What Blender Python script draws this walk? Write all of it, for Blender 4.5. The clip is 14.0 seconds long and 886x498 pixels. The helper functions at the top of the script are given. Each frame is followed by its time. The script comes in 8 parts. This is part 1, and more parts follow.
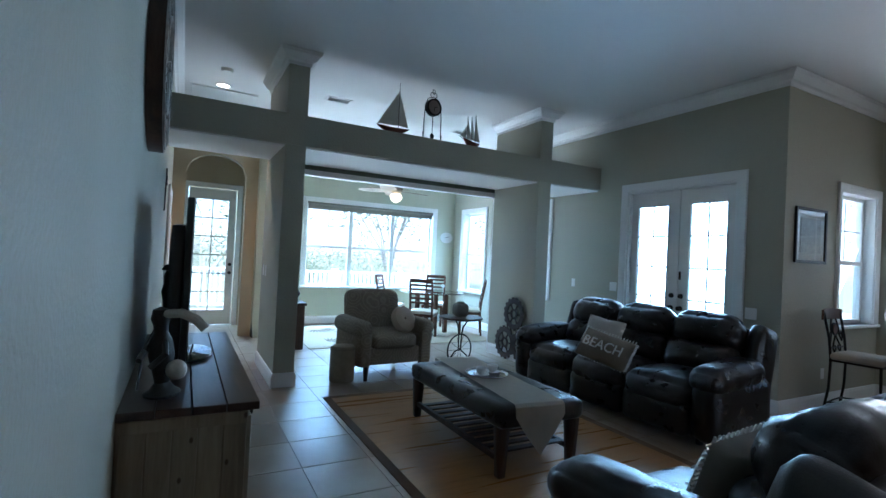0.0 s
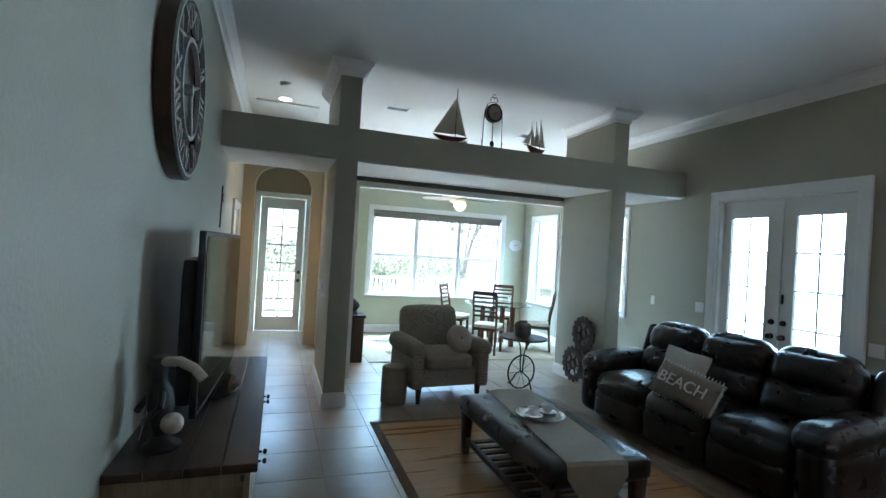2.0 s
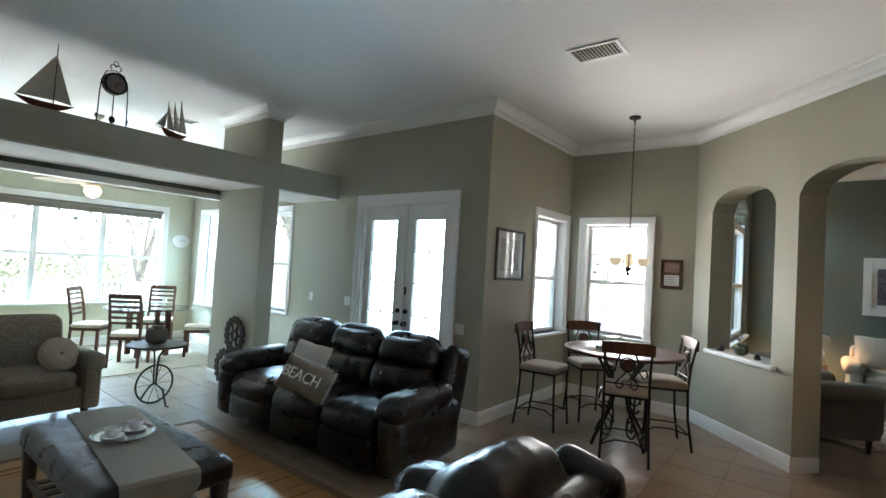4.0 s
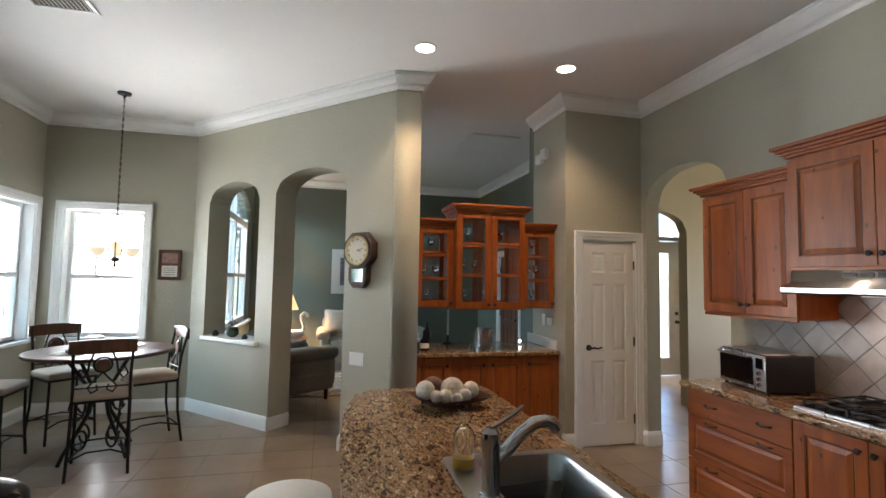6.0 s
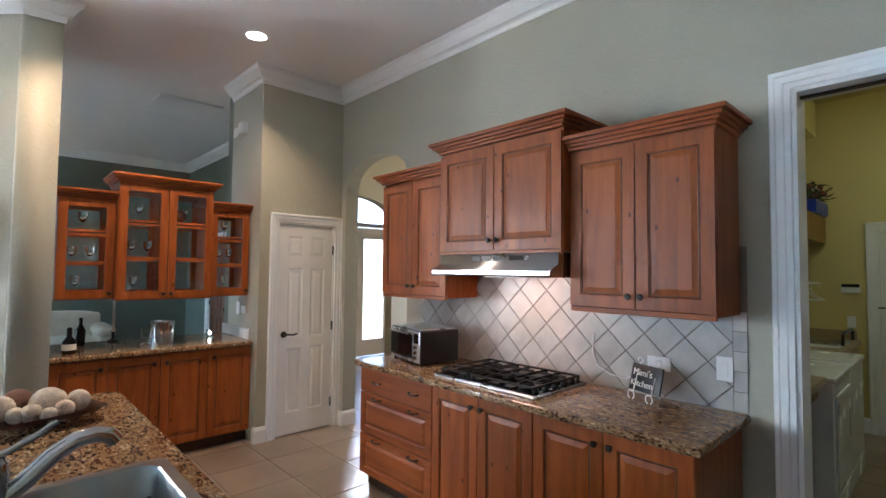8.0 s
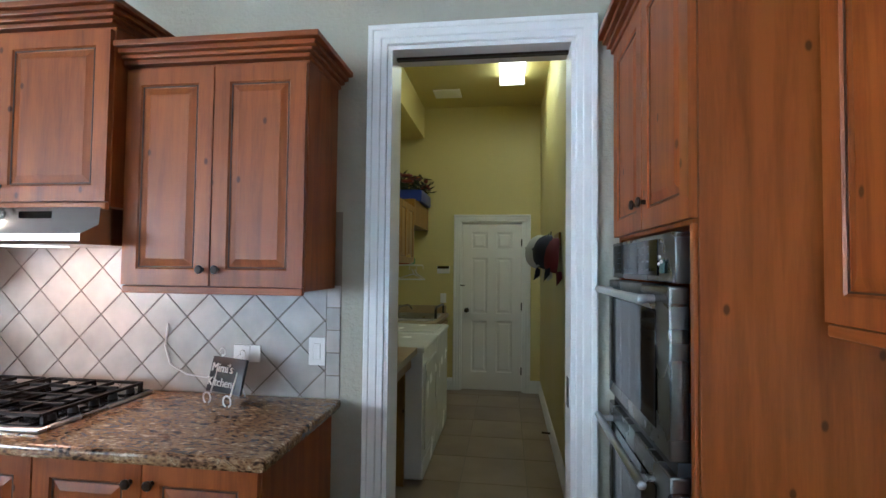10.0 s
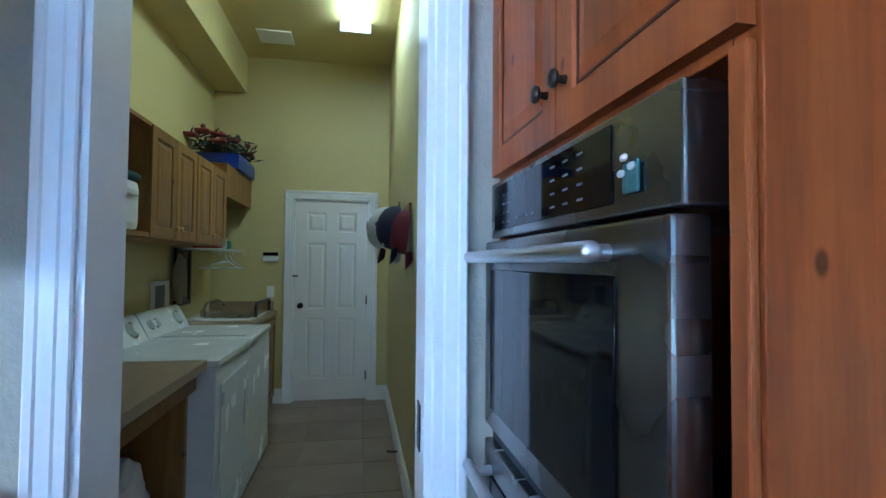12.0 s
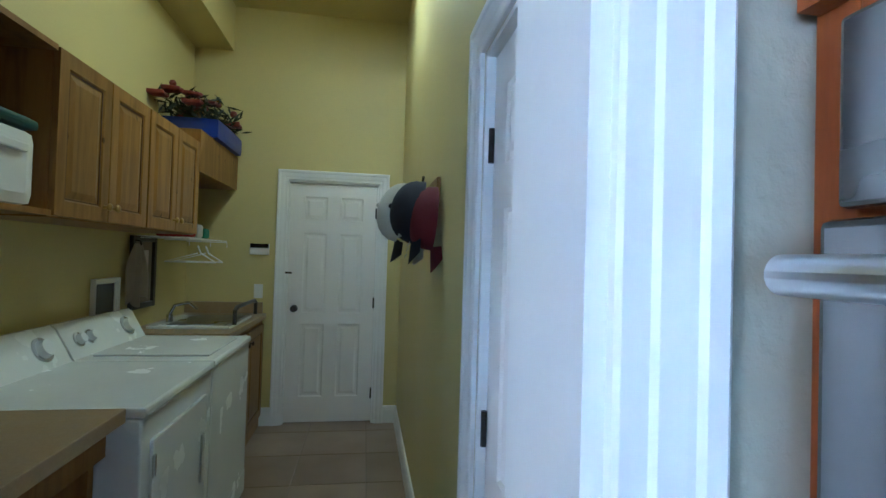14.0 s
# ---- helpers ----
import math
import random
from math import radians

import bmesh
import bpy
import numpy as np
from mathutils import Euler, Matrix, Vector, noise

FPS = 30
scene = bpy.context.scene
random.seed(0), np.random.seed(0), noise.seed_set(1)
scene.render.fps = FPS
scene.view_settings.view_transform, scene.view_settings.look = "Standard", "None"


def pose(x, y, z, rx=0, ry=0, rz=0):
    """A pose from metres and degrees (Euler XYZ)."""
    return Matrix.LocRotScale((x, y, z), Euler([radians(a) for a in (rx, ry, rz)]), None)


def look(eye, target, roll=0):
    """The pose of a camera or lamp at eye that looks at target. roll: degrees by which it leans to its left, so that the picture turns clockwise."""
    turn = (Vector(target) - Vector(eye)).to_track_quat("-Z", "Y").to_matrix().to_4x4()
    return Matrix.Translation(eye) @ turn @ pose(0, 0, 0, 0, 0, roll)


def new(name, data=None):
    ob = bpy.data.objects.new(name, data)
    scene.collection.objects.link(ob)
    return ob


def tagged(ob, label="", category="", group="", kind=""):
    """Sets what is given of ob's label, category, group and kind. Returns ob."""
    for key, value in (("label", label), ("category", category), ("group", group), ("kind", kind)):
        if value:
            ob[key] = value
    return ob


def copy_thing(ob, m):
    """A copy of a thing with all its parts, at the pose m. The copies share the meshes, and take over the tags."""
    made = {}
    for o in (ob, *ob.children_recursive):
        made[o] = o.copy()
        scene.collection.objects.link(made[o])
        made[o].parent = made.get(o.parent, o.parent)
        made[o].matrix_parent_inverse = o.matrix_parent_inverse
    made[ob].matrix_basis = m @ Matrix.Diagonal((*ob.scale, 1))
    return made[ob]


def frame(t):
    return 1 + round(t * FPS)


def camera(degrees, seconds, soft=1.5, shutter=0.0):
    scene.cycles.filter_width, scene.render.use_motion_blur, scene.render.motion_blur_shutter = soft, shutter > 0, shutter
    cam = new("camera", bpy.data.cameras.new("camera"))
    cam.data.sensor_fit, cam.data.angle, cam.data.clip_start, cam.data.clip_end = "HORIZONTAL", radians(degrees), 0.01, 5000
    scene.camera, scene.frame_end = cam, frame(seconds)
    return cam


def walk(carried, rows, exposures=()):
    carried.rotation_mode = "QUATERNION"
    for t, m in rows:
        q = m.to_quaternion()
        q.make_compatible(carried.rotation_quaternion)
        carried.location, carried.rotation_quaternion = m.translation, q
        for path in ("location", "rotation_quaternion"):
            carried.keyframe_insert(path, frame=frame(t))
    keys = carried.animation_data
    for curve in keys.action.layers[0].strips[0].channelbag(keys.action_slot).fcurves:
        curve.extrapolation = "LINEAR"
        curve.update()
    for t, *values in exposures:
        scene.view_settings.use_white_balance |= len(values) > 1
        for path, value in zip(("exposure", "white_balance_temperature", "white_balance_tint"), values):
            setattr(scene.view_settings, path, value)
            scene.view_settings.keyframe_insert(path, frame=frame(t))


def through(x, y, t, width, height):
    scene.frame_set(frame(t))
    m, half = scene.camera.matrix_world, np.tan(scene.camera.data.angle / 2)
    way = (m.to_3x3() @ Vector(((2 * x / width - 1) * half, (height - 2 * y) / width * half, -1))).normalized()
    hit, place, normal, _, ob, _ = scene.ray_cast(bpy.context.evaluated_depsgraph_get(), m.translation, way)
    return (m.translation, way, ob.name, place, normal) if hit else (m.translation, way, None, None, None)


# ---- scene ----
cam = camera(85.2, 14.0)
PATH = [
    (0, (0.2, 0.18, 1.421), (1.147, 1.941, 1.451), 2.9),
    (0.5, (0.266, 0.275, 1.451), (1.182, 2.053, 1.476), 3.0),
    (1, (0.358, 0.357, 1.501), (1.18, 2.181, 1.521), 3.1),
    (1.5, (0.449, 0.406, 1.567), (1.144, 2.281, 1.58), 3.3),
    (2, (0.55, 0.399, 1.619), (1.2, 2.29, 1.629), 3.4),
    (2.2, (0.587, 0.38, 1.623), (1.238, 2.271, 1.635), 3.4),
    (4.3, (1.21, 0.006, 1.66), (2.966, 0.96, 1.749), 2.7),
    (4.5, (1.152, 0.03, 1.647), (3.005, 0.778, 1.746), 2.1),
    (5, (1.201, -0.09, 1.654), (3.176, 0.207, 1.763), 1.8),
    (5.5, (1.201, -0.213, 1.635), (3.193, -0.345, 1.757), 1.3),
    (6, (1.198, -0.332, 1.602), (3.135, -0.812, 1.73), 1.0),
    (6.5, (1.172, -0.468, 1.604), (3.048, -1.152, 1.72), 0.9),
    (7, (1.148, -0.62, 1.607), (2.926, -1.53, 1.713), 0.7),
    (7.5, (1.117, -0.733, 1.594), (2.753, -1.879, 1.695), 0.6),
    (8, (1.108, -0.838, 1.591), (2.565, -2.205, 1.678), 0.6),
    (8.5, (1.125, -0.957, 1.568), (2.35, -2.535, 1.656), 0.8),
    (9, (1.134, -1.096, 1.562), (2.04, -2.878, 1.637), 0.5),
    (9.2, (1.141, -1.16, 1.552), (1.894, -3.012, 1.627), 0.5),
    (11.3, (1.001, -2.037, 1.414), (0.788, -4.024, 1.484), 0.6),
    (11.5, (1.009, -2.096, 1.41), (0.736, -4.076, 1.479), 0.5),
    (12, (1.0, -2.319, 1.395), (0.657, -4.288, 1.455), 0.5),
    (12.5, (0.96, -2.576, 1.415), (0.622, -4.546, 1.464), 1.0),
    (13, (0.975, -2.756, 1.403), (0.641, -4.727, 1.452), 1.3),
    (13.5, (0.997, -2.981, 1.409), (0.667, -4.954, 1.453), 1.5),
    (14, (0.996, -3.167, 1.414), (0.681, -5.142, 1.453), 1.7),
]
walk(cam, [(t, look(eye, target, roll)) for t, eye, target, roll in PATH],
     [(0, 1.7, 4800, 10), (2.2, 1.85, 5500, 10), (4.3, 2.15, 5900, 10), (5, 2.4, 5900, 10), (6.5, 2.68, 5450, 10), (7.5, 2.95, 5250, 10), (9.2, 3.12, 5150, 10), (11.3, 3.6, 4500, 10), (12, 3.65, 4050, 10), (14, 3.8, 4350, 10)])

# ---------- world and light ----------
world = bpy.data.worlds.new("world")
scene.world = world
world.use_nodes = True
wn = world.node_tree.nodes
sky = wn.new("ShaderNodeTexSky")
sky.sky_type, sky.sun_disc = "NISHITA", False
sky.sun_elevation, sky.sun_rotation = radians(58), radians(200)
world.node_tree.links.new(sky.outputs[0], wn["Background"].inputs[0])
wn["Background"].inputs[1].default_value = 0.15


def lamp(name, kind, m, energy, color=(1, 1, 1), size=0.1, size_y=None, spot=None):
    data = bpy.data.lights.new(name, kind)
    data.energy, data.color = energy if kind == "SUN" else energy * 0.45, color
    if kind == "AREA":
        data.size = size
        if size_y:
            data.shape, data.size_y = "RECTANGLE", size_y
    elif kind == "SUN":
        data.angle = size
    else:
        data.shadow_soft_size = size
    if spot:
        data.spot_size, data.spot_blend = radians(spot), 0.6
    ob = new(name, data)
    ob.matrix_world = m
    return ob


# the sun stands high behind the roof; it lights the garden and the deck
lamp("sun", "SUN", look((0, 0, 20), (-3.0, 8.0, 0)), 5.0, (1.0, 0.95, 0.86), radians(0.5))
DAY = (0.58, 0.85, 1.0)
SUNNY = (1.0, 0.92, 0.80)
# skylight that falls through the openings, from above the line of sight
def skylight(name, centre, target, energy, w, h, color=DAY):
    return lamp(name, "AREA", look(centre, target), energy * 1.5, color, w, h)


skylight("skylight_sunroom", (3.6, 10.75, 3.3), (3.6, 8.2, 1.0), 620, 2.9, 1.5)
skylight("skylight_sunroom_side", (6.6, 8.7, 3.3), (4.3, 8.6, 0.9), 140, 1.0, 1.5)
skylight("skylight_alcove", (6.6, 6.8, 3.3), (4.6, 6.7, 0.9), 110, 1.0, 1.5)
skylight("skylight_french_doors", (6.17, 4.35, 1.33), (0, 0.2, 0.9), 72, 2.6, 2.6).data.spread = radians(95)
skylight("skylight_nook_side", (7.07, 3.06, 1.65), (5.4, -2.0, 3.0), 6, 0.85, 1.5, SUNNY).data.spread = radians(110)
skylight("skylight_nook", (7.87, 2.18, 1.65), (2.6, -2.8, 3.2), 19, 0.85, 1.5, SUNNY).data.spread = radians(105)
skylight("skylight_hall", (0.63, 10.8, 3.2), (0.63, 8.6, 0.6), 90, 0.8, 1.4)
skylight("skylight_living", (9.3, 2.1, 3.6), (9.3, -0.5, 0.8), 75, 2.0, 1.4)
skylight("skylight_foyer", (8.95, -6.05, 3.5), (7.4, -5.4, 0.6), 110, 0.8, 1.4, SUNNY)
# added fill for the hall behind the kitchen arch, through an invented opening
skylight("fill_hallway", (5.1, -7.5, 1.65), (5.3, -4.2, 1.9), 9, 1.7, 1.4, SUNNY)
# sunlight thrown back up from the bright deck, below the sills
skylight("deck_bounce", (3.6, 10.7, 0.1), (3.6, 8.6, 2.4), 95, 2.9, 1.2, SUNNY)
WARM = (1.0, 0.72, 0.42)


# ---------- materials ----------
def material(name, color, rough=0.5, metal=0.0, var=0.12, scale=4.0, fine=60.0, bump=0.15, stretch=(1, 1, 1), spec=0.5, coat=0.0, emit=0.0):
    m = bpy.data.materials.new(name)
    m.use_nodes = True
    t = m.node_tree
    n, l = t.nodes, t.links
    p = n["Principled BSDF"]
    p.inputs["Roughness"].default_value = rough
    p.inputs["Metallic"].default_value = metal
    p.inputs["Specular IOR Level"].default_value = spec
    p.inputs["Coat Weight"].default_value = coat
    p.inputs["Coat Roughness"].default_value = 0.2
    co = n.new("ShaderNodeTexCoord")
    mp = n.new("ShaderNodeMapping")
    mp.inputs["Scale"].default_value = stretch
    l.new(co.outputs["Object"], mp.inputs[0])
    big = n.new("ShaderNodeTexNoise")
    big.inputs["Scale"].default_value, big.inputs["Detail"].default_value = scale, 4
    small = n.new("ShaderNodeTexNoise")
    small.inputs["Scale"].default_value, small.inputs["Detail"].default_value = fine, 5
    for x in (big, small):
        l.new(mp.outputs[0], x.inputs["Vector"])
    mix = n.new("ShaderNodeMath")
    mix.operation = "ADD"
    l.new(big.outputs[0], mix.inputs[0])
    l.new(small.outputs[0], mix.inputs[1])
    ramp = n.new("ShaderNodeMapRange")
    ramp.inputs[1].default_value, ramp.inputs[2].default_value = 0.6, 1.4
    ramp.inputs[3].default_value, ramp.inputs[4].default_value = 1 - var, 1 + var
    l.new(mix.outputs[0], ramp.inputs[0])
    hue = n.new("ShaderNodeMix")
    hue.data_type, hue.blend_type = "RGBA", "MULTIPLY"
    hue.inputs[0].default_value = 1.0
    hue.inputs[6].default_value = (*color, 1)
    l.new(ramp.outputs[0], hue.inputs[7])
    l.new(hue.outputs[2], p.inputs["Base Color"])
    rr = n.new("ShaderNodeMapRange")
    rr.inputs[1].default_value, rr.inputs[2].default_value = 0.3, 0.7
    rr.inputs[3].default_value, rr.inputs[4].default_value = rough * 0.85, min(1, rough * 1.15)
    l.new(big.outputs[0], rr.inputs[0])
    l.new(rr.outputs[0], p.inputs["Roughness"])
    if bump:
        b = n.new("ShaderNodeBump")
        b.inputs["Strength"].default_value, b.inputs["Distance"].default_value = bump, 0.004
        l.new(small.outputs[0], b.inputs["Height"])
        l.new(b.outputs[0], p.inputs["Normal"])
    if emit:
        p.inputs["Emission Color"].default_value = (*color, 1)
        p.inputs["Emission Strength"].default_value = emit
    return m


def wood(name, light, dark, axis="z", rough=0.42, knots=True, through=1, ring=9.0, coat=0.05):
    """Stained pine: long grain along an axis, rings, a few dark knots; each piece differs."""
    m = bpy.data.materials.new(name)
    m.use_nodes = True
    t = m.node_tree
    n, l = t.nodes, t.links
    p = n["Principled BSDF"]
    p.inputs["Roughness"].default_value = rough
    p.inputs["Coat Weight"].default_value, p.inputs["Coat Roughness"].default_value = coat, 0.25
    p.inputs["Specular IOR Level"].default_value = 0.32
    co, info, add = n.new("ShaderNodeTexCoord"), n.new("ShaderNodeObjectInfo"), n.new("ShaderNodeVectorMath")
    off = n.new("ShaderNodeMath")
    off.operation, off.inputs[1].default_value = "MULTIPLY", 7.3
    l.new(info.outputs["Random"], off.inputs[0])
    add.operation = "ADD"
    l.new(co.outputs["Object"], add.inputs[0])
    l.new(off.outputs[0], add.inputs[1])
    mp = n.new("ShaderNodeMapping")
    s = {"x": (0.09, 1, 1), "y": (1, 0.09, 1), "z": (1, 1, 0.09)}[axis]
    mp.inputs["Scale"].default_value = s
    l.new(add.outputs[0], mp.inputs[0])
    g = n.new("ShaderNodeTexNoise")
    g.inputs["Scale"].default_value, g.inputs["Detail"].default_value, g.inputs["Distortion"].default_value = ring * 2, 6, 0.6
    l.new(mp.outputs[0], g.inputs["Vector"])
    fine = n.new("ShaderNodeTexNoise")
    fine.inputs["Scale"].default_value, fine.inputs["Detail"].default_value = 140, 4
    l.new(mp.outputs[0], fine.inputs["Vector"])
    a = n.new("ShaderNodeMath")
    a.operation, a.inputs[2].default_value = "MULTIPLY_ADD", 0
    a.inputs[1].default_value = 0.35
    l.new(fine.outputs[0], a.inputs[0])
    l.new(g.outputs[0], a.inputs[2])
    r = n.new("ShaderNodeValToRGB")
    r.color_ramp.elements[0].position, r.color_ramp.elements[0].color = 0.36, (*dark, 1)
    r.color_ramp.elements[1].position, r.color_ramp.elements[1].color = 0.82, (*light, 1)
    l.new(a.outputs[0], r.inputs[0])
    out = r.outputs[0]
    if knots:
        mk = n.new("ShaderNodeMapping")
        mk.inputs["Scale"].default_value = (1, 1, 0.6)
        l.new(add.outputs[0], mk.inputs[0])
        v = n.new("ShaderNodeTexVoronoi")
        v.inputs["Scale"].default_value = 4.2
        v.voronoi_dimensions = "2D"
        sx, cx = n.new("ShaderNodeSeparateXYZ"), n.new("ShaderNodeCombineXYZ")
        l.new(mk.outputs[0], sx.inputs[0])
        l.new(sx.outputs[1 - through], cx.inputs[0])
        l.new(sx.outputs[2], cx.inputs[1])
        l.new(cx.outputs[0], v.inputs["Vector"])
        k = n.new("ShaderNodeMapRange")
        k.interpolation_type = "SMOOTHSTEP"
        k.inputs[1].default_value, k.inputs[2].default_value = 0.018, 0.044
        k.inputs[3].default_value, k.inputs[4].default_value = 0.85, 0.0
        l.new(v.outputs["Distance"], k.inputs[0])
        mx = n.new("ShaderNodeMix")
        mx.data_type = "RGBA"
        l.new(k.outputs[0], mx.inputs[0])
        l.new(out, mx.inputs[6])
        mx.inputs[7].default_value = (dark[0] * 0.3, dark[1] * 0.25, dark[2] * 0.2, 1)
        out = mx.outputs[2]
    tone = n.new("ShaderNodeMapRange")
    tone.inputs[3].default_value, tone.inputs[4].default_value = 0.86, 1.12
    l.new(info.outputs["Random"], tone.inputs[0])
    mm = n.new("ShaderNodeMix")
    mm.data_type, mm.blend_type = "RGBA", "MULTIPLY"
    mm.inputs[0].default_value = 1
    l.new(out, mm.inputs[6])
    l.new(tone.outputs[0], mm.inputs[7])
    l.new(mm.outputs[2], p.inputs["Base Color"])
    b = n.new("ShaderNodeBump")
    b.inputs["Strength"].default_value, b.inputs["Distance"].default_value = 0.12, 0.002
    l.new(a.outputs[0], b.inputs["Height"])
    l.new(b.outputs[0], p.inputs["Normal"])
    return m


def granite(name):
    m = bpy.data.materials.new(name)
    m.use_nodes = True
    n, l = m.node_tree.nodes, m.node_tree.links
    p = n["Principled BSDF"]
    p.inputs["Roughness"].default_value = 0.13
    co = n.new("ShaderNodeTexCoord")
    mp = n.new("ShaderNodeMapping")
    mp.inputs["Scale"].default_value, mp.inputs["Rotation"].default_value = (0.55, 1.25, 1), (0, 0, 0.5)
    l.new(co.outputs["Object"], mp.inputs[0])
    a, b = n.new("ShaderNodeTexNoise"), n.new("ShaderNodeTexVoronoi")
    a.inputs["Scale"].default_value, a.inputs["Detail"].default_value, a.inputs["Distortion"].default_value = 25, 7, 2.0
    b.inputs["Scale"].default_value = 90
    l.new(mp.outputs[0], a.inputs["Vector"])
    l.new(mp.outputs[0], b.inputs["Vector"])
    mix = n.new("ShaderNodeMath")
    mix.operation, mix.inputs[1].default_value = "MULTIPLY_ADD", 0.28
    l.new(b.outputs["Distance"], mix.inputs[0])
    l.new(a.outputs[0], mix.inputs[2])
    r = n.new("ShaderNodeValToRGB")
    e = r.color_ramp.elements
    e[0].position, e[0].color = 0.43, (0.018, 0.010, 0.006, 1)
    e[1].position, e[1].color = 0.84, (0.56, 0.41, 0.25, 1)
    for pos, c in ((0.51, (0.055, 0.028, 0.014)), (0.57, (0.16, 0.085, 0.04)), (0.64, (0.27, 0.155, 0.07)), (0.71, (0.36, 0.235, 0.12)), (0.74, (0.12, 0.065, 0.032)), (0.78, (0.42, 0.29, 0.16))):
        x = e.new(pos)
        x.color = (*c, 1)
    l.new(mix.outputs[0], r.inputs[0])
    l.new(r.outputs[0], p.inputs["Base Color"])
    return m


def stone_tile(name, c0, c1, rough, scale=2.5):
    """Ceramic tile: cloudy mottling, each tile a little different."""
    m = bpy.data.materials.new(name)
    m.use_nodes = True
    n, l = m.node_tree.nodes, m.node_tree.links
    p = n["Principled BSDF"]
    p.inputs["Roughness"].default_value = rough
    co, info, add = n.new("ShaderNodeTexCoord"), n.new("ShaderNodeObjectInfo"), n.new("ShaderNodeVectorMath")
    off = n.new("ShaderNodeMath")
    off.operation, off.inputs[1].default_value = "MULTIPLY", 31.0
    l.new(info.outputs["Random"], off.inputs[0])
    l.new(co.outputs["Object"], add.inputs[0])
    l.new(off.outputs[0], add.inputs[1])
    a, f = n.new("ShaderNodeTexNoise"), n.new("ShaderNodeTexNoise")
    a.inputs["Scale"].default_value, a.inputs["Detail"].default_value, a.inputs["Distortion"].default_value = scale, 3, 0.0
    f.inputs["Scale"].default_value, f.inputs["Detail"].default_value = 90, 3
    l.new(add.outputs[0], a.inputs["Vector"])
    l.new(add.outputs[0], f.inputs["Vector"])
    r = n.new("ShaderNodeValToRGB")
    r.color_ramp.elements[0].position, r.color_ramp.elements[0].color = 0.3, (*c0, 1)
    r.color_ramp.elements[1].position, r.color_ramp.elements[1].color = 0.72, (*c1, 1)
    l.new(a.outputs[0], r.inputs[0])
    tone = n.new("ShaderNodeMapRange")
    tone.inputs[3].default_value, tone.inputs[4].default_value = 0.92, 1.06
    l.new(info.outputs["Random"], tone.inputs[0])
    mm = n.new("ShaderNodeMix")
    mm.data_type, mm.blend_type = "RGBA", "MULTIPLY"
    mm.inputs[0].default_value = 1
    l.new(r.outputs[0], mm.inputs[6])
    l.new(tone.outputs[0], mm.inputs[7])
    l.new(mm.outputs[2], p.inputs["Base Color"])
    b = n.new("ShaderNodeBump")
    b.inputs["Strength"].default_value, b.inputs["Distance"].default_value = 0.04, 0.002
    l.new(f.outputs[0], b.inputs["Height"])
    l.new(b.outputs[0], p.inputs["Normal"])
    return m


def glass(name, rough=0.0, tint=(1, 1, 1)):
    m = bpy.data.materials.new(name)
    m.use_nodes = True
    p = m.node_tree.nodes["Principled BSDF"]
    p.inputs["Base Color"].default_value = (*tint, 1)
    p.inputs["Roughness"].default_value, p.inputs["Transmission Weight"].default_value, p.inputs["IOR"].default_value = rough, 1, 1.45
    return m


def glow(name, color, strength):
    m = bpy.data.materials.new(name)
    m.use_nodes = True
    p = m.node_tree.nodes["Principled BSDF"]
    p.inputs["Base Color"].default_value = (*color, 1)
    p.inputs["Emission Color"].default_value = (*color, 1)
    p.inputs["Emission Strength"].default_value = strength
    return m


SAGE = material("sage_paint", (0.39, 0.368, 0.285), 0.6, var=0.03, scale=1.5, fine=48, bump=1.0)
# living room paint; also colours the sunroom header, in place of its shade
DEEP = material("deep_green_paint_and_shade", (0.14, 0.155, 0.12), 0.6, var=0.03, scale=1.5, fine=110, bump=0.3)
PALE = material("pale_green_paint", (0.55, 0.55, 0.42), 0.6, var=0.03, scale=1.5, fine=110, bump=0.3)
TAN = material("tan_paint", (0.46, 0.37, 0.24), 0.6, var=0.03, scale=1.5, fine=110, bump=0.3)
YELLOW = material("yellow_paint", (0.57, 0.485, 0.19), 0.6, var=0.03, scale=1.5, fine=110, bump=0.3)
CEIL = material("ceiling_paint", (0.79, 0.77, 0.75), 0.8, var=0.02, scale=1.2, fine=150, bump=0.35)
WHITE = material("white_trim_paint", (0.80, 0.79, 0.77), 0.4, var=0.012, scale=1.5, fine=25, bump=0.0)
DOORW = material("white_door_paint", (0.78, 0.75, 0.72), 0.38, var=0.02, scale=3, fine=90, bump=0.06)
PINE = wood("cinnamon_pine", (0.335, 0.088, 0.013), (0.16, 0.035, 0.005))
PINE_S = wood("cinnamon_pine_side", (0.335, 0.088, 0.013), (0.16, 0.035, 0.005), through=0)
PINE_X = wood("cinnamon_pine_across", (0.335, 0.088, 0.013), (0.16, 0.035, 0.005), "x", knots=False)
PINE_Y = wood("cinnamon_pine_along", (0.335, 0.088, 0.013), (0.16, 0.035, 0.005), "y", knots=False)
GOLD = wood("golden_pine", (0.29, 0.15, 0.03), (0.14, 0.062, 0.011))
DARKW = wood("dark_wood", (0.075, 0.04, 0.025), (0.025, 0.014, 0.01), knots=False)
DARKY = wood("dark_wood_top", (0.07, 0.045, 0.035), (0.02, 0.014, 0.012), "y", 0.3, knots=False, coat=0.3)
CREAMW = wood("washed_pine", (0.31, 0.25, 0.17), (0.18, 0.135, 0.09), "z", 0.6)
WALNUT = wood("walnut", (0.13, 0.055, 0.028), (0.05, 0.02, 0.012), knots=False)
GLAZE = material("dark_glaze", (0.06, 0.017, 0.005), 0.5, var=0.2, fine=80, bump=0.0)
GRANITE = granite("brown_granite")
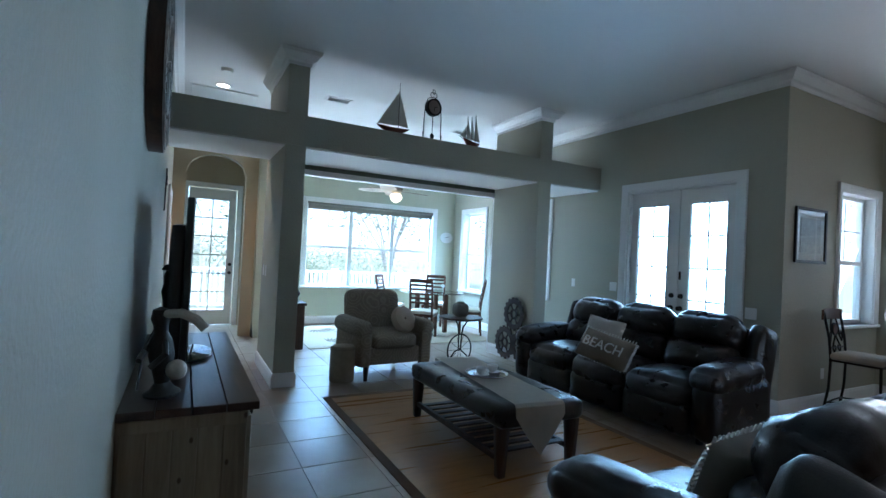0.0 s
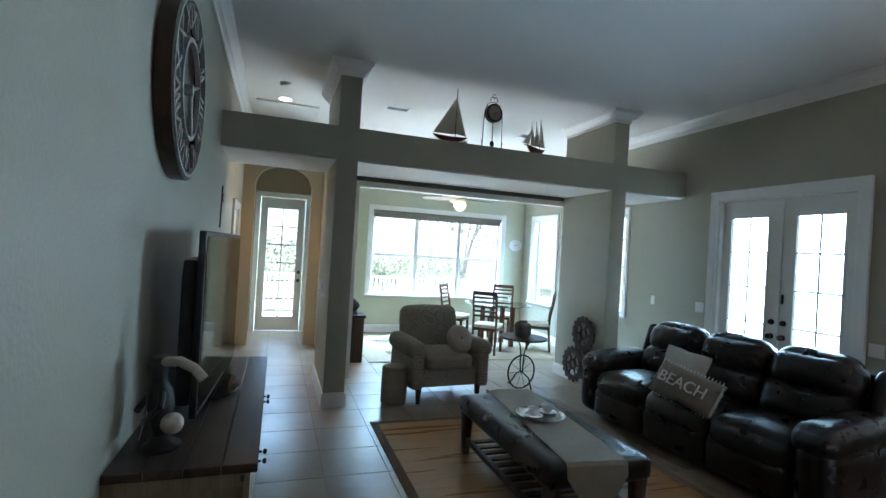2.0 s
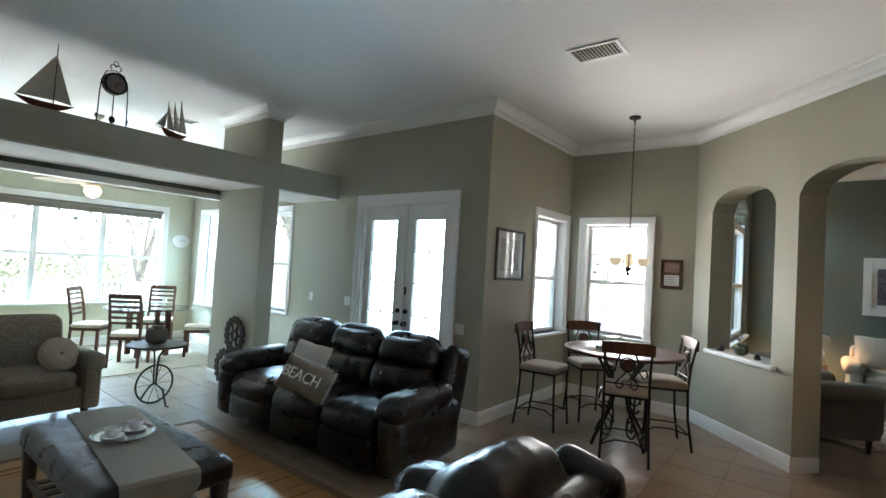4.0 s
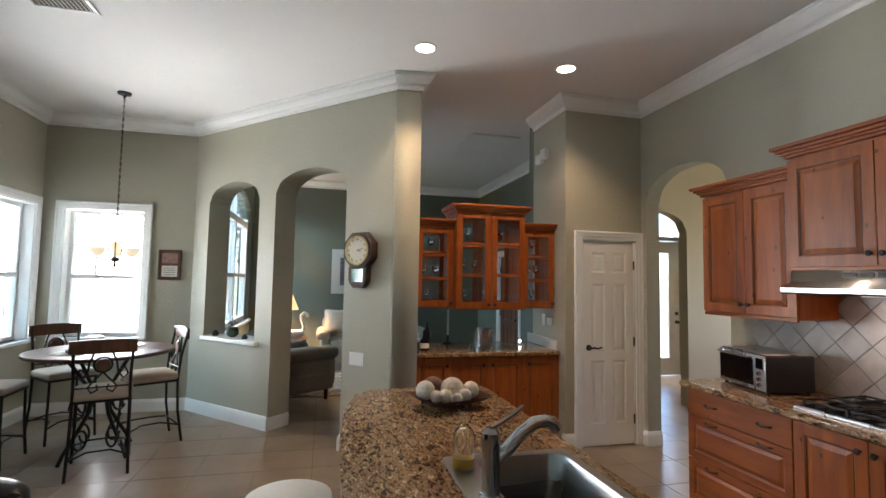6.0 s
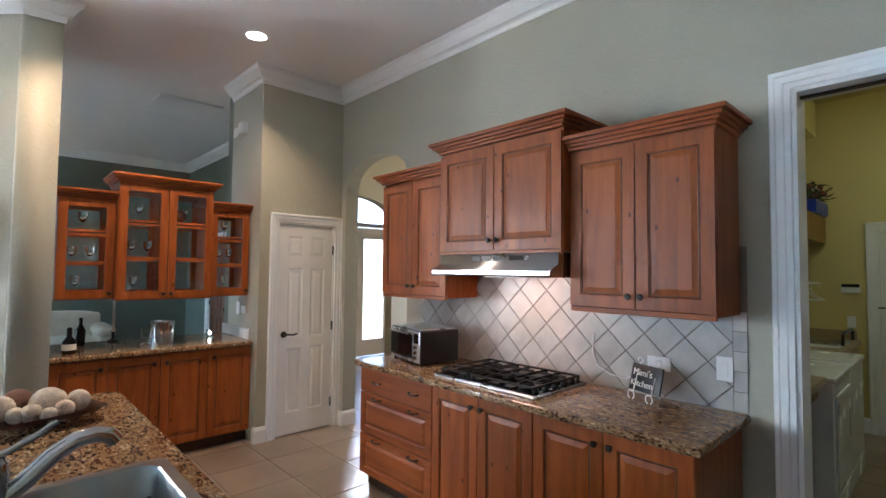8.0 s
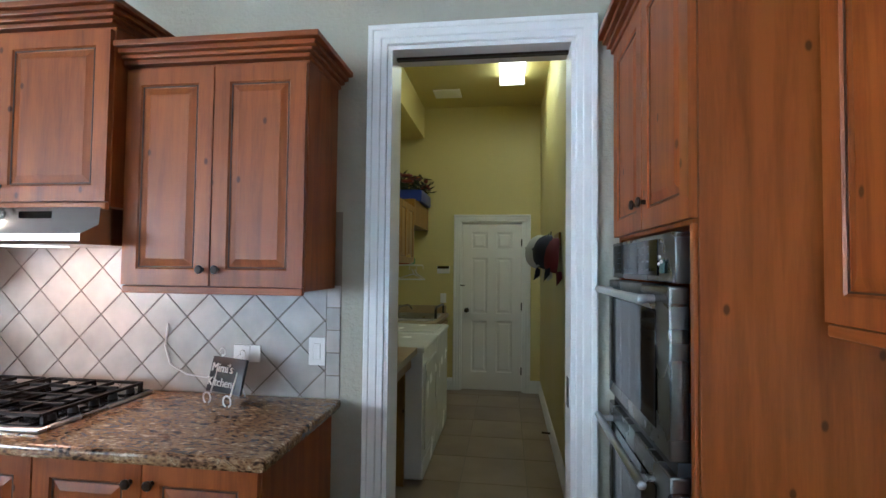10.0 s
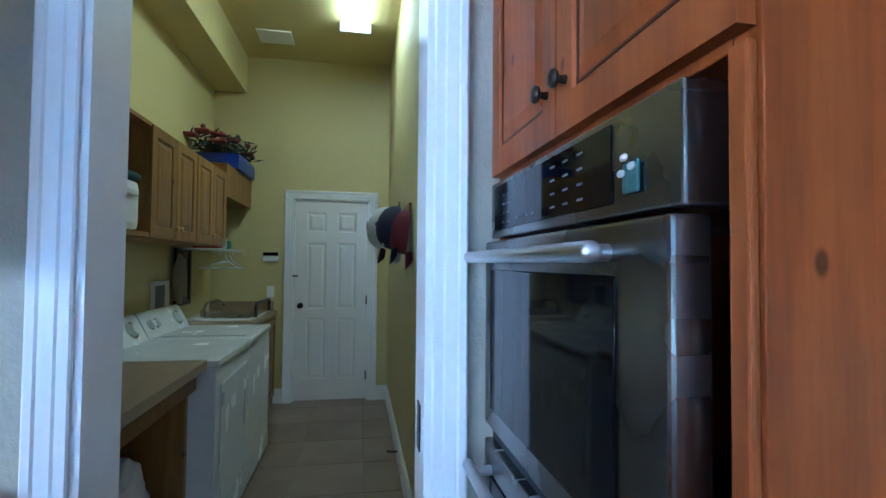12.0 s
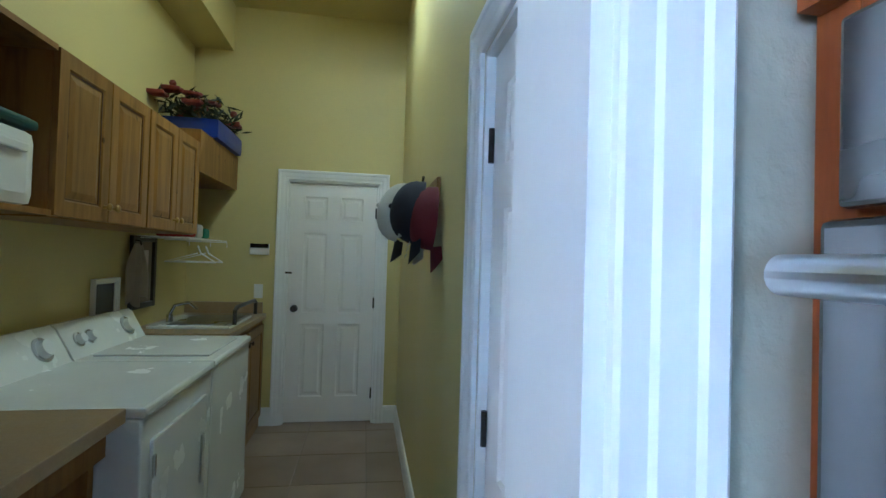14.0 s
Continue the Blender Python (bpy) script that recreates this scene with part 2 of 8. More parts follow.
TILE = stone_tile("floor_tile_glaze", (0.195, 0.138, 0.09), (0.285, 0.212, 0.145), 0.28)
SPLASH = stone_tile("backsplash_stone", (0.34, 0.32, 0.285), (0.50, 0.47, 0.42), 0.35, 7)
GROUT = material("grout", (0.21, 0.17, 0.13), 0.9, var=0.1, fine=200, bump=0.3)
SINKSTEEL = material("sink_steel", (0.30, 0.30, 0.30), 0.30, 1.0, var=0.06, fine=160, bump=0.02, stretch=(1, 0.05, 1))
STEEL = material("brushed_steel", (0.56, 0.57, 0.58), 0.28, 1.0, var=0.05, fine=180, bump=0.03, stretch=(1, 1, 0.05))
OVENSTEEL = material("dark_brushed_steel", (0.27, 0.265, 0.255), 0.27, 1.0, var=0.05, fine=180, bump=0.03, stretch=(1, 0.05, 1))
HOODSTEEL = material("hood_steel", (0.58, 0.585, 0.60), 0.24, 1.0, var=0.06, fine=180, bump=0.03, stretch=(0.05, 1, 1))
SMOKE = material("black_steel", (0.12, 0.12, 0.125), 0.3, 1.0, var=0.05, fine=180, bump=0.03)
CHROME = material("chrome", (0.50, 0.50, 0.51), 0.14, 1.0, var=0.02, bump=0)
BRONZE = material("oil_rubbed_bronze", (0.035, 0.026, 0.02), 0.38, 0.7, var=0.2, fine=90, bump=0.05)
IRON = material("black_iron", (0.018, 0.016, 0.015), 0.42, 0.6, var=0.2, fine=120, bump=0.1)
BLACKGLASS = material("black_glass", (0.004, 0.004, 0.005), 0.05, var=0.05, bump=0, spec=0.25)
BLACKP = material("black_plastic", (0.015, 0.015, 0.017), 0.35, var=0.1, bump=0.03)
LEATHER = material("dark_brown_leather", (0.011, 0.0075, 0.0065), 0.30, var=0.3, scale=9, fine=170, bump=0.22)
def floral(name, color, motif):
    """Upholstery cloth with a faint woven pattern of ringed flowers."""
    m = material(name, color, 0.9, var=0.2, scale=20, fine=400, bump=0.6)
    n, l = m.node_tree.nodes, m.node_tree.links
    p = n["Principled BSDF"]
    base = p.inputs["Base Color"].links[0].from_socket
    co, v, w, r, mx = (n.new("ShaderNode" + k) for k in ("TexCoord", "TexVoronoi", "Math", "MapRange", "Mix"))
    v.inputs["Scale"].default_value = 5.0
    l.new(co.outputs["Object"], v.inputs["Vector"])
    w.operation = "MULTIPLY_ADD"
    w.inputs[1].default_value, w.inputs[2].default_value = 42.0, 0.0
    l.new(v.outputs["Distance"], w.inputs[0])
    s = n.new("ShaderNodeMath")
    s.operation = "SINE"
    l.new(w.outputs[0], s.inputs[0])
    r.inputs[1].default_value, r.inputs[2].default_value, r.inputs[4].default_value = 0.3, 0.8, 0.55
    l.new(s.outputs[0], r.inputs[0])
    mx.data_type = "RGBA"
    l.new(r.outputs[0], mx.inputs[0])
    l.new(base, mx.inputs[6])
    mx.inputs[7].default_value = (*motif, 1)
    l.new(mx.outputs[2], p.inputs["Base Color"])
    return m


FLORAL = floral("ringed_flower_fabric", (0.25, 0.205, 0.15), (0.36, 0.31, 0.24))
FABRIC = material("taupe_woven_fabric", (0.27, 0.225, 0.17), 0.9, var=0.25, scale=20, fine=400, bump=0.6)
CREAM = material("cream_cloth", (0.60, 0.53, 0.43), 0.9, var=0.1, scale=15, fine=300, bump=0.5)
BEIGE = material("beige_cushion", (0.45, 0.38, 0.30), 0.9, var=0.1, scale=15, fine=300, bump=0.5)
PILLOW = material("grey_linen", (0.48, 0.45, 0.40), 0.9, var=0.12, scale=20, fine=350, bump=0.5)
BURLAP = material("burlap", (0.22, 0.18, 0.135), 0.95, var=0.15, scale=25, fine=350, bump=0.6)
LETTER = material("white_thread", (0.75, 0.73, 0.68), 0.9, var=0.06, fine=300, bump=0.4)
APPL = material("white_enamel", (0.74, 0.75, 0.74), 0.25, var=0.02, fine=30, bump=0.01)
PLASTW = material("white_plastic", (0.76, 0.75, 0.72), 0.4, var=0.02, fine=30, bump=0)
GLASS = glass("window_glass")
CLEAR = glass("clear_glass", 0.02, (0.97, 0.99, 0.98))
LIT = glow("lamp_lens", (1.0, 0.88, 0.70), 5)
HOODLENS = glow("hood_lens", (1.0, 0.85, 0.66), 0.25)
TUBE = glow("fluorescent_lens", (1.0, 1.0, 0.72), 0.9)
SHADE = glow("lit_lamp_shade", (1.0, 0.62, 0.24), 0.22)
FROST = glow("lit_frosted_glass", (1.0, 0.80, 0.5), 0.12)


# ---------- building helpers ----------
def box(bm, x0, y0, z0, x1, y1, z1, bevel=0.0, seg=2):
    v = bmesh.ops.create_cube(bm, size=1, matrix=Matrix.LocRotScale(((x0 + x1) / 2, (y0 + y1) / 2, (z0 + z1) / 2), None, (abs(x1 - x0), abs(y1 - y0), abs(z1 - z0))))["verts"]
    if bevel:
        bmesh.ops.bevel(bm, geom=list({e for a in v for e in a.link_edges}), offset=bevel, segments=seg, affect="EDGES", profile=0.5)
    return bm


def B(*a, bevel=0.0):
    return box(bmesh.new(), *a, bevel=bevel)


def cyl(bm, p, q, r0, r1=None, n=16, caps=True):
    p, q = Vector(p), Vector(q)
    d = q - p
    m = Matrix.Translation((p + q) / 2) @ d.to_track_quat("Z", "Y").to_matrix().to_4x4()
    bmesh.ops.create_cone(bm, cap_ends=caps, segments=n, radius1=r0, radius2=r0 if r1 is None else r1, depth=d.length, matrix=m)
    return bm


def C(*a, **k):
    return cyl(bmesh.new(), *a, **k)


def lathe(bm, profile, n=24, c=(0, 0, 0), caps=True):
    """Turns (radius, height) pairs round the z axis."""
    rings = []
    for r, z in profile:
        rings.append([bm.verts.new((c[0] + r * math.cos(2 * math.pi * i / n), c[1] + r * math.sin(2 * math.pi * i / n), c[2] + z)) for i in range(n)])
    for a, b in zip(rings, rings[1:]):
        for i in range(n):
            bm.faces.new((a[i], a[(i + 1) % n], b[(i + 1) % n], b[i]))
    if caps:
        bm.faces.new(list(reversed(rings[0])))
        bm.faces.new(rings[-1])
    return bm


def ball(bm, c, r, n=16, squash=(1, 1, 1)):
    bmesh.ops.create_uvsphere(bm, u_segments=n, v_segments=max(6, n // 2), radius=1, matrix=Matrix.LocRotScale(c, None, tuple(r * s for s in squash)))
    return bm


def tube(bm, pts, r, n=8, closed=False):
    """A round rod along points."""
    pts = [Vector(p) for p in pts]
    rings = []
    k = len(pts)
    for i, p in enumerate(pts):
        a = pts[(i - 1) % k] if closed or i else pts[0]
        b = pts[(i + 1) % k] if closed or i < k - 1 else pts[-1]
        q = (b - a).to_track_quat("Z", "Y")
        if rings:
            # keep the ring from twisting
            u = last - (last.dot((b - a).normalized())) * (b - a).normalized()
            u.normalize()
        else:
            u = q @ Vector((1, 0, 0))
        last = u
        w = (b - a).normalized().cross(u)
        rings.append([bm.verts.new(p + r * (math.cos(2 * math.pi * j / n) * u + math.sin(2 * math.pi * j / n) * w)) for j in range(n)])
    pairs = list(zip(rings, rings[1:])) + ([(rings[-1], rings[0])] if closed else [])
    for a, b in pairs:
        for j in range(n):
            bm.faces.new((a[j], a[(j + 1) % n], b[(j + 1) % n], b[j]))
    if not closed:
        bm.faces.new(list(reversed(rings[0])))
        bm.faces.new(rings[-1])
    return bm


def arc(cx, cz, r, a0, a1, n=12, y=0.0, sx=1.0):
    return [(cx + sx * r * math.cos(radians(a0 + (a1 - a0) * i / n)), y, cz + r * math.sin(radians(a0 + (a1 - a0) * i / n))) for i in range(n + 1)]


def soft(bm, c, s, r, n=8, puff=(0, 0, 0), rough=0.0, rot=None, freq=5.0, crease=0.0):
    """A stuffed block: a rounded box of size s about c, that bulges by puff; rough wrinkles it."""
    h = Vector(s) / 2
    start = len(bm.verts)
    v = bmesh.ops.create_cube(bm, size=2)["verts"]
    bmesh.ops.subdivide_edges(bm, edges=list({e for a in v for e in a.link_edges}), cuts=n, use_grid_fill=True)
    bm.verts.ensure_lookup_table()
    inner = Vector([max(0.001, a - r) for a in h])
    m = rot.to_matrix() if rot else None
    for a in bm.verts[start:]:
        u = a.co.copy()
        p = Vector([u[i] * h[i] for i in range(3)])
        q = Vector([max(-inner[i], min(inner[i], p[i])) for i in range(3)])
        d = p - q
        if d.length > 1e-6:
            p = q + d.normalized() * r
        f = [1 - u[i] ** 2 for i in range(3)]
        p.x += math.copysign(puff[0] * f[1] * f[2], u.x) * abs(u.x)
        p.y += math.copysign(puff[1] * f[0] * f[2], u.y) * abs(u.y)
        p.z += math.copysign(puff[2] * f[0] * f[1], u.z) * abs(u.z)
        if rough:
            p += p.normalized() * rough * (noise.noise((p + Vector(c)) * freq) + 0.5 * noise.noise((p + Vector(c)) * freq * 2.7))
        if crease:
            q = p + Vector(c)
            k = abs(noise.noise(Vector((q.x * 9, q.y * 4, q.z * 6)))) + 0.35 * abs(noise.noise(q * 17))
            p -= p.normalized() * crease * max(0.0, 1 - 3.5 * k) ** 2
        if m:
            p = m @ p
        a.co = p + Vector(c)
    return bm


def part(name, bm, mat, parent=None, label="", smooth=0.6):
    me = bpy.data.meshes.new(name)
    bmesh.ops.recalc_face_normals(bm, faces=bm.faces)
    for f in bm.faces:
        f.smooth = max(abs(q) for q in f.normal) < 0.99995
    for e in bm.edges:
        if len(e.link_faces) == 2 and e.calc_face_angle(0) > smooth:
            e.smooth = False
    bm.to_mesh(me)
    bm.free()
    me.materials.append(mat)
    ob = new(name, me)
    ob.parent = parent
    if label:
        tagged(ob, label)
    return ob


def shared(name, me, parent, m, mat=None):
    ob = new(name, me)
    ob.parent = parent
    ob.matrix_basis = m
    return ob


def thing(name, x, y, z, rz, label, category, group=""):
    ob = new(name)
    ob.matrix_basis = pose(x, y, z, 0, 0, rz)
    ob.empty_display_size = 0.1
    return tagged(ob, label, category, group)


def whole(name, bm, mat, label, category, group="", smooth=0.6):
    return tagged(part(name, bm, mat, smooth=smooth), label, category, group)


def structure(name, bm, mat, label, category="", smooth=0.5):
    return tagged(part(name, bm, mat, smooth=smooth), label, category or name.split("_")[0], "", "structure")


def letters(name, body, size, m, mat, parent, depth=0.002):
    """Words in the built-in font, turned into a mesh."""
    cu = bpy.data.curves.new(name, "FONT")
    cu.body, cu.size, cu.extrude, cu.align_x, cu.align_y = body, size, depth, "CENTER", "CENTER"
    tmp = bpy.data.objects.new(name, cu)
    scene.collection.objects.link(tmp)
    me = bpy.data.meshes.new_from_object(tmp.evaluated_get(bpy.context.evaluated_depsgraph_get()))
    bpy.data.objects.remove(tmp)
    me.materials.clear()
    me.materials.append(mat)
    ob = new(name, me)
    ob.parent = parent
    ob.matrix_basis = m
    return ob


def wall_mesh(p0, p1, thick, z0, z1, openings=()):
    """A wall from p0 to p1, thick to its right, with openings (u0, u1, zlow, zspring, rise): rise > 0 arches the head."""
    bm = bmesh.new()
    p0, p1 = Vector((*p0, 0)), Vector((*p1, 0))
    d = (p1 - p0).normalized()
    nrm = Vector((d.y, -d.x, 0))
    length = (p1 - p0).length

    def prism(u0, u1, a0, a1, b0, b1):
        if b0 - a0 < 1e-4 and b1 - a1 < 1e-4:
            return
        v = [bm.verts.new(p0 + d * u + nrm * w + Vector((0, 0, z))) for u, z in ((u0, a0), (u1, a1), (u1, b1), (u0, b0)) for w in (0, thick)]
        for f in ((0, 2, 4, 6), (1, 7, 5, 3), (0, 1, 3, 2), (2, 3, 5, 4), (4, 5, 7, 6), (6, 7, 1, 0)):
            bm.faces.new([v[i] for i in f])

    cuts = [0.0]
    for u0, u1, zl, zs, rise in sorted(openings):
        prism(cuts[-1], u0, z0, z0, z1, z1)
        k = 18 if rise else 1
        c, w = (u0 + u1) / 2, (u1 - u0) / 2
        if zl > z0:
            prism(u0, u1, z0, z0, zl, zl)
        for i in range(k):
            a, b = u0 + (u1 - u0) * i / k, u0 + (u1 - u0) * (i + 1) / k
            ha = zs + rise * math.sqrt(max(0, 1 - ((a - c) / w) ** 2))
            hb = zs + rise * math.sqrt(max(0, 1 - ((b - c) / w) ** 2))
            prism(a, b, ha, hb, z1, z1)
        cuts.append(u1)
    prism(cuts[-1], length, z0, z0, z1, z1)
    return bm


def profile_run(bm, pts, prof, closed=False):
    """Sweeps a profile of (out, up) pairs along a line in plan; out is to the left of the way, corners are mitred."""
    pts = [Vector((*p, 0)) if len(p) == 2 else Vector(p) for p in pts]
    k = len(pts)
    rings = []
    for i, p in enumerate(pts):
        d0 = (p - pts[i - 1]).normalized() if (i or closed) else None
        d1 = (pts[(i + 1) % k] - p).normalized() if (i < k - 1 or closed) else None
        d0, d1 = d0 or d1, d1 or d0
        n0, n1 = Vector((-d0.y, d0.x, 0)), Vector((-d1.y, d1.x, 0))
        n = (n0 + n1).normalized()
        n /= max(0.3, n.dot(n0))
        rings.append([bm.verts.new(p + n * o + Vector((0, 0, u))) for o, u in prof])
    m = len(prof)
    for a, b in list(zip(rings, rings[1:])) + ([(rings[-1], rings[0])] if closed else []):
        for j in range(m):
            bm.faces.new((a[j], b[j], b[(j + 1) % m], a[(j + 1) % m]))
    if not closed:
        bm.faces.new(rings[0])
        bm.faces.new(list(reversed(rings[-1])))
    return bm


CROWN = [(0.0, 0.0), (0.012, 0.0), (0.016, 0.03), (0.03, 0.045), (0.045, 0.05), (0.085, 0.098), (0.094, 0.104), (0.098, 0.122), (0.105, 0.126), (0.105, 0.14), (0.0, 0.14)]
BASE = [(0.0, 0.0), (0.018, 0.0), (0.018, 0.11), (0.013, 0.125), (0.009, 0.14), (0.0, 0.145)]


def panel_slab(w, h, t, cells, steps=((0.010, -0.007), (0.026, -0.007), (0.042, -0.001)), edge=0.004):
    """A board in the x-z plane, front towards -y at y=0, from (0,0); each cell (x0,z0,x1,z1) is a moulded, raised panel."""
    bm = bmesh.new()
    xs = sorted({0, w} | {c[0] for c in cells} | {c[2] for c in cells})
    zs = sorted({0, h} | {c[1] for c in cells} | {c[3] for c in cells})
    vv = {}

    def v(x, y, z):
        k = (round(x, 5), round(y, 5), round(z, 5))
        if k not in vv:
            vv[k] = bm.verts.new(k)
        return vv[k]

    for i in range(len(xs) - 1):
        for j in range(len(zs) - 1):
            a, b, c, d = xs[i], zs[j], xs[i + 1], zs[j + 1]
            if any(q[0] - 1e-6 <= a and c <= q[2] + 1e-6 and q[1] - 1e-6 <= b and d <= q[3] + 1e-6 for q in cells):
                continue
            bm.faces.new((v(a, 0, b), v(c, 0, b), v(c, 0, d), v(a, 0, d)))
    for x0, z0, x1, z1 in cells:
        prev = None
        xc = [x for x in xs if x0 - 1e-6 <= x <= x1 + 1e-6]
        zc = [z for z in zs if z0 - 1e-6 <= z <= z1 + 1e-6]
        ring0 = [(x, z0) for x in xc[:-1]] + [(x1, z) for z in zc[:-1]] + [(x, z1) for x in reversed(xc[1:])] + [(x0, z) for z in reversed(zc[1:])]
        prev = [v(x, 0, z) for x, z in ring0]
        cx, cz, hw, hh = (x0 + x1) / 2, (z0 + z1) / 2, (x1 - x0) / 2, (z1 - z0) / 2
        for ins, dep in steps:
            ring = [bm.verts.new((cx + (x - cx) * (1 - ins / hw), -dep, cz + (z - cz) * (1 - ins / hh))) for x, z in ring0]
            for k in range(len(ring)):
                bm.faces.new((prev[k], prev[(k + 1) % len(ring)], ring[(k + 1) % len(ring)], ring[k]))
            prev = ring
        bm.faces.new(prev)
    back = [bm.verts.new(p) for p in ((0, t, 0), (w, t, 0), (w, t, h), (0, t, h))]
    bm.faces.new(list(reversed(back)))
    edge_b = [v(x, 0, 0) for x in xs]
    edge_t = [v(x, 0, h) for x in xs]
    edge_l = [v(0, 0, z) for z in zs]
    edge_r = [v(w, 0, z) for z in zs]
    bm.faces.new([back[1], back[0]] + edge_b)
    bm.faces.new([back[3], back[2]] + list(reversed(edge_t)))
    bm.faces.new([back[0], back[3]] + list(reversed(edge_l)))
    bm.faces.new([back[2], back[1]] + edge_r)
    return bm


def moved(bm, m):
    bmesh.ops.transform(bm, matrix=m, verts=bm.verts)
    return bm


# ---------- the large structure ----------
H = 3.46
structure("wall_tv", wall_mesh((0, -3.65), (0, 9.7), -0.15, 0, H, [(10.6, 11.45, 0, 2.04, 0)]), SAGE, "long sage green textured wall behind the television")
structure("wall_patio", wall_mesh((5.5, 2.82), (5.5, 9.7), 0.2, 0, H, [(0.47, 1.95, 0, 2.42, 0), (3.55, 4.5, 0.82, 2.36, 0), (5.48, 6.31, 0.72, 2.36, 0)]), SAGE, "sage green wall with white french doors")
structure("wall_nook_north", wall_mesh((7.83, 2.82), (5.7, 2.82), 0.2, 0, H, [(0.32, 1.19, 0.87, 2.38, 0)]), SAGE, "sage green breakfast nook wall with a window")
structure("wall_nook_east", wall_mesh((7.63, 1.21), (7.63, 2.82), 0.2, 0, H, [(0.55, 1.38, 0.87, 2.36, 0)]), SAGE, "sage green breakfast nook wall with a window")
DX, DY = -0.70711, -0.70711


def diag(s, off=0.0):
    """Plan point on the slanted wall, s metres from the nook's corner, off metres into the nook."""
    return (7.63 + DX * s - 0.70711 * off, 1.21 + DY * s + 0.70711 * off)


structure("wall_arches", wall_mesh(diag(3.02), diag(-0.28), 0.28, 0, H, [(0.56, 1.57, 0, 2.5, 0.22), (1.83, 2.74, 0.88, 2.46, 0.23)]), SAGE, "slanted sage green wall with an arched doorway and an arched half wall")
# squared end of the slanted wall beside the bar
POST = [diag(3.02, -0.001), (5.455, -0.94), (5.43, -1.16), (5.656, -1.16), diag(3.02, -0.279)]
bm = bmesh.new()
lo, hi = ([bm.verts.new((*p, z)) for p in POST] for z in (0, H))
bm.faces.new(lo)
bm.faces.new(hi[::-1])
for i in range(5):
    bm.faces.new((lo[i], hi[i], hi[(i + 1) % 5], lo[(i + 1) % 5]))
structure("wall_arches_end", bm, SAGE, "squared end of the slanted sage green wall", "wall")
structure("wall_kitchen", wall_mesh((0, -3.65), (6.3, -3.65), -0.15, 0, H, [(0.82, 1.61, 0, 2.44, 0), (4.40, 5.42, 0, 2.42, 0.28)]), SAGE, "sage green kitchen wall with an arch and a doorway")
structure("wall_pantry_front", wall_mesh((5.5, -3.5), (5.5, -2.64), 0.12, 0, H, [(0.08, 0.68, 0, 2.03, 0)]), SAGE, "sage green pantry wall with a narrow door")
structure("wall_pantry_side", wall_mesh((5.62, -2.64), (6.25, -2.64), 0.12, 0, H), SAGE, "sage green side wall of the pantry")
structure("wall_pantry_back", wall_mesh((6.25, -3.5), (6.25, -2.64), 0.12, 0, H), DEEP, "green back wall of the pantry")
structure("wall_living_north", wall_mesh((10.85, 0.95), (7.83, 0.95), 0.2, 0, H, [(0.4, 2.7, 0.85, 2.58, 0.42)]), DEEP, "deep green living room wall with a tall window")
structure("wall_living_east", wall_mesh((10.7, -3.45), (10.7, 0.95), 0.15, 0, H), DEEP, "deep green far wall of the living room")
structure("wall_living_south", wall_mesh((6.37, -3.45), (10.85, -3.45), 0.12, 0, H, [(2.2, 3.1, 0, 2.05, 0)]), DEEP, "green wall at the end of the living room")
structure("wall_foyer_arch", wall_mesh((6.6, -7.0), (6.6, -3.65), 0.15, 0, H, [(2.0, 3.2, 0, 2.3, 0.28)]), TAN, "tan wall with an arch to the foyer")
structure("wall_foyer_east", wall_mesh((8.5, -7.0), (8.5, -3.57), 0.15, 0, H, [(0.5, 1.4, 0, 2.9, 0)]), PALE, "pale foyer wall with the front door")
# the opening in this wall is invented, out of view, for the hallway fill
structure("wall_foyer_south", wall_mesh((2.62, -7.0), (8.65, -7.0), 0.15, 0, H, [(1.6, 3.4, 0.9, 2.4, 0)]), TAN, "tan wall of the foyer")
structure("wall_sunroom_north", wall_mesh((5.5, 9.55), (1.2, 9.55), 0.2, 0, H, [(0.53, 3.25, 0.72, 2.36, 0)]), PALE, "pale green sunroom wall with a wide triple window")
structure("wall_hall_end", wall_mesh((1.2, 9.6), (0, 9.6), 0.15, 0, H, [(0.19, 0.97, 0, 2.42, 0)]), TAN, "tan wall at the end of the hall with a glazed door")
structure("wall_hall_arch", wall_mesh((1.2, 8.4), (0, 8.4), 0.12, 0, H, [(0.18, 1.02, 0, 2.52, 0.29)]), TAN, "tan wall with an arch across the hall")
structure("wall_hall_side", wall_mesh((1.2, 8.2), (1.2, 9.55), 0.12, 0, H), PALE, "pale wall end beside the hall")
structure("wall_fin_west", B(1.06, 5.293, 0, 1.27, 6.48, H), SAGE, "sage green wall fin carrying the plant shelf", "wall")
structure("wall_fin_east", B(4.365, 5.293, 0, 4.57, 6.34, H), SAGE, "sage green wall fin carrying the plant shelf", "wall")
structure("plant_shelf", B(0.0, 5.29, 2.49, 5.5, 6.34, 2.81, bevel=0.004), SAGE, "sage green plant shelf bridging the room", "shelf")
structure("plant_shelf_soffit", B(0.004, 5.33, 2.478, 5.496, 6.3, 2.489), CEIL, "white painted underside of the plant shelf", "soffit")
structure("wall_laundry_west", wall_mesh((0.70, -7.33), (0.70, -3.65), -0.12, 0, H, [(2.93, 3.64, 0, 1.96, 0)]), YELLOW, "yellow laundry wall with a white door")
structure("wall_laundry_east", wall_mesh((2.42, -7.33), (2.42, -3.65), 0.12, 0, H), YELLOW, "yellow laundry wall behind the cabinets")
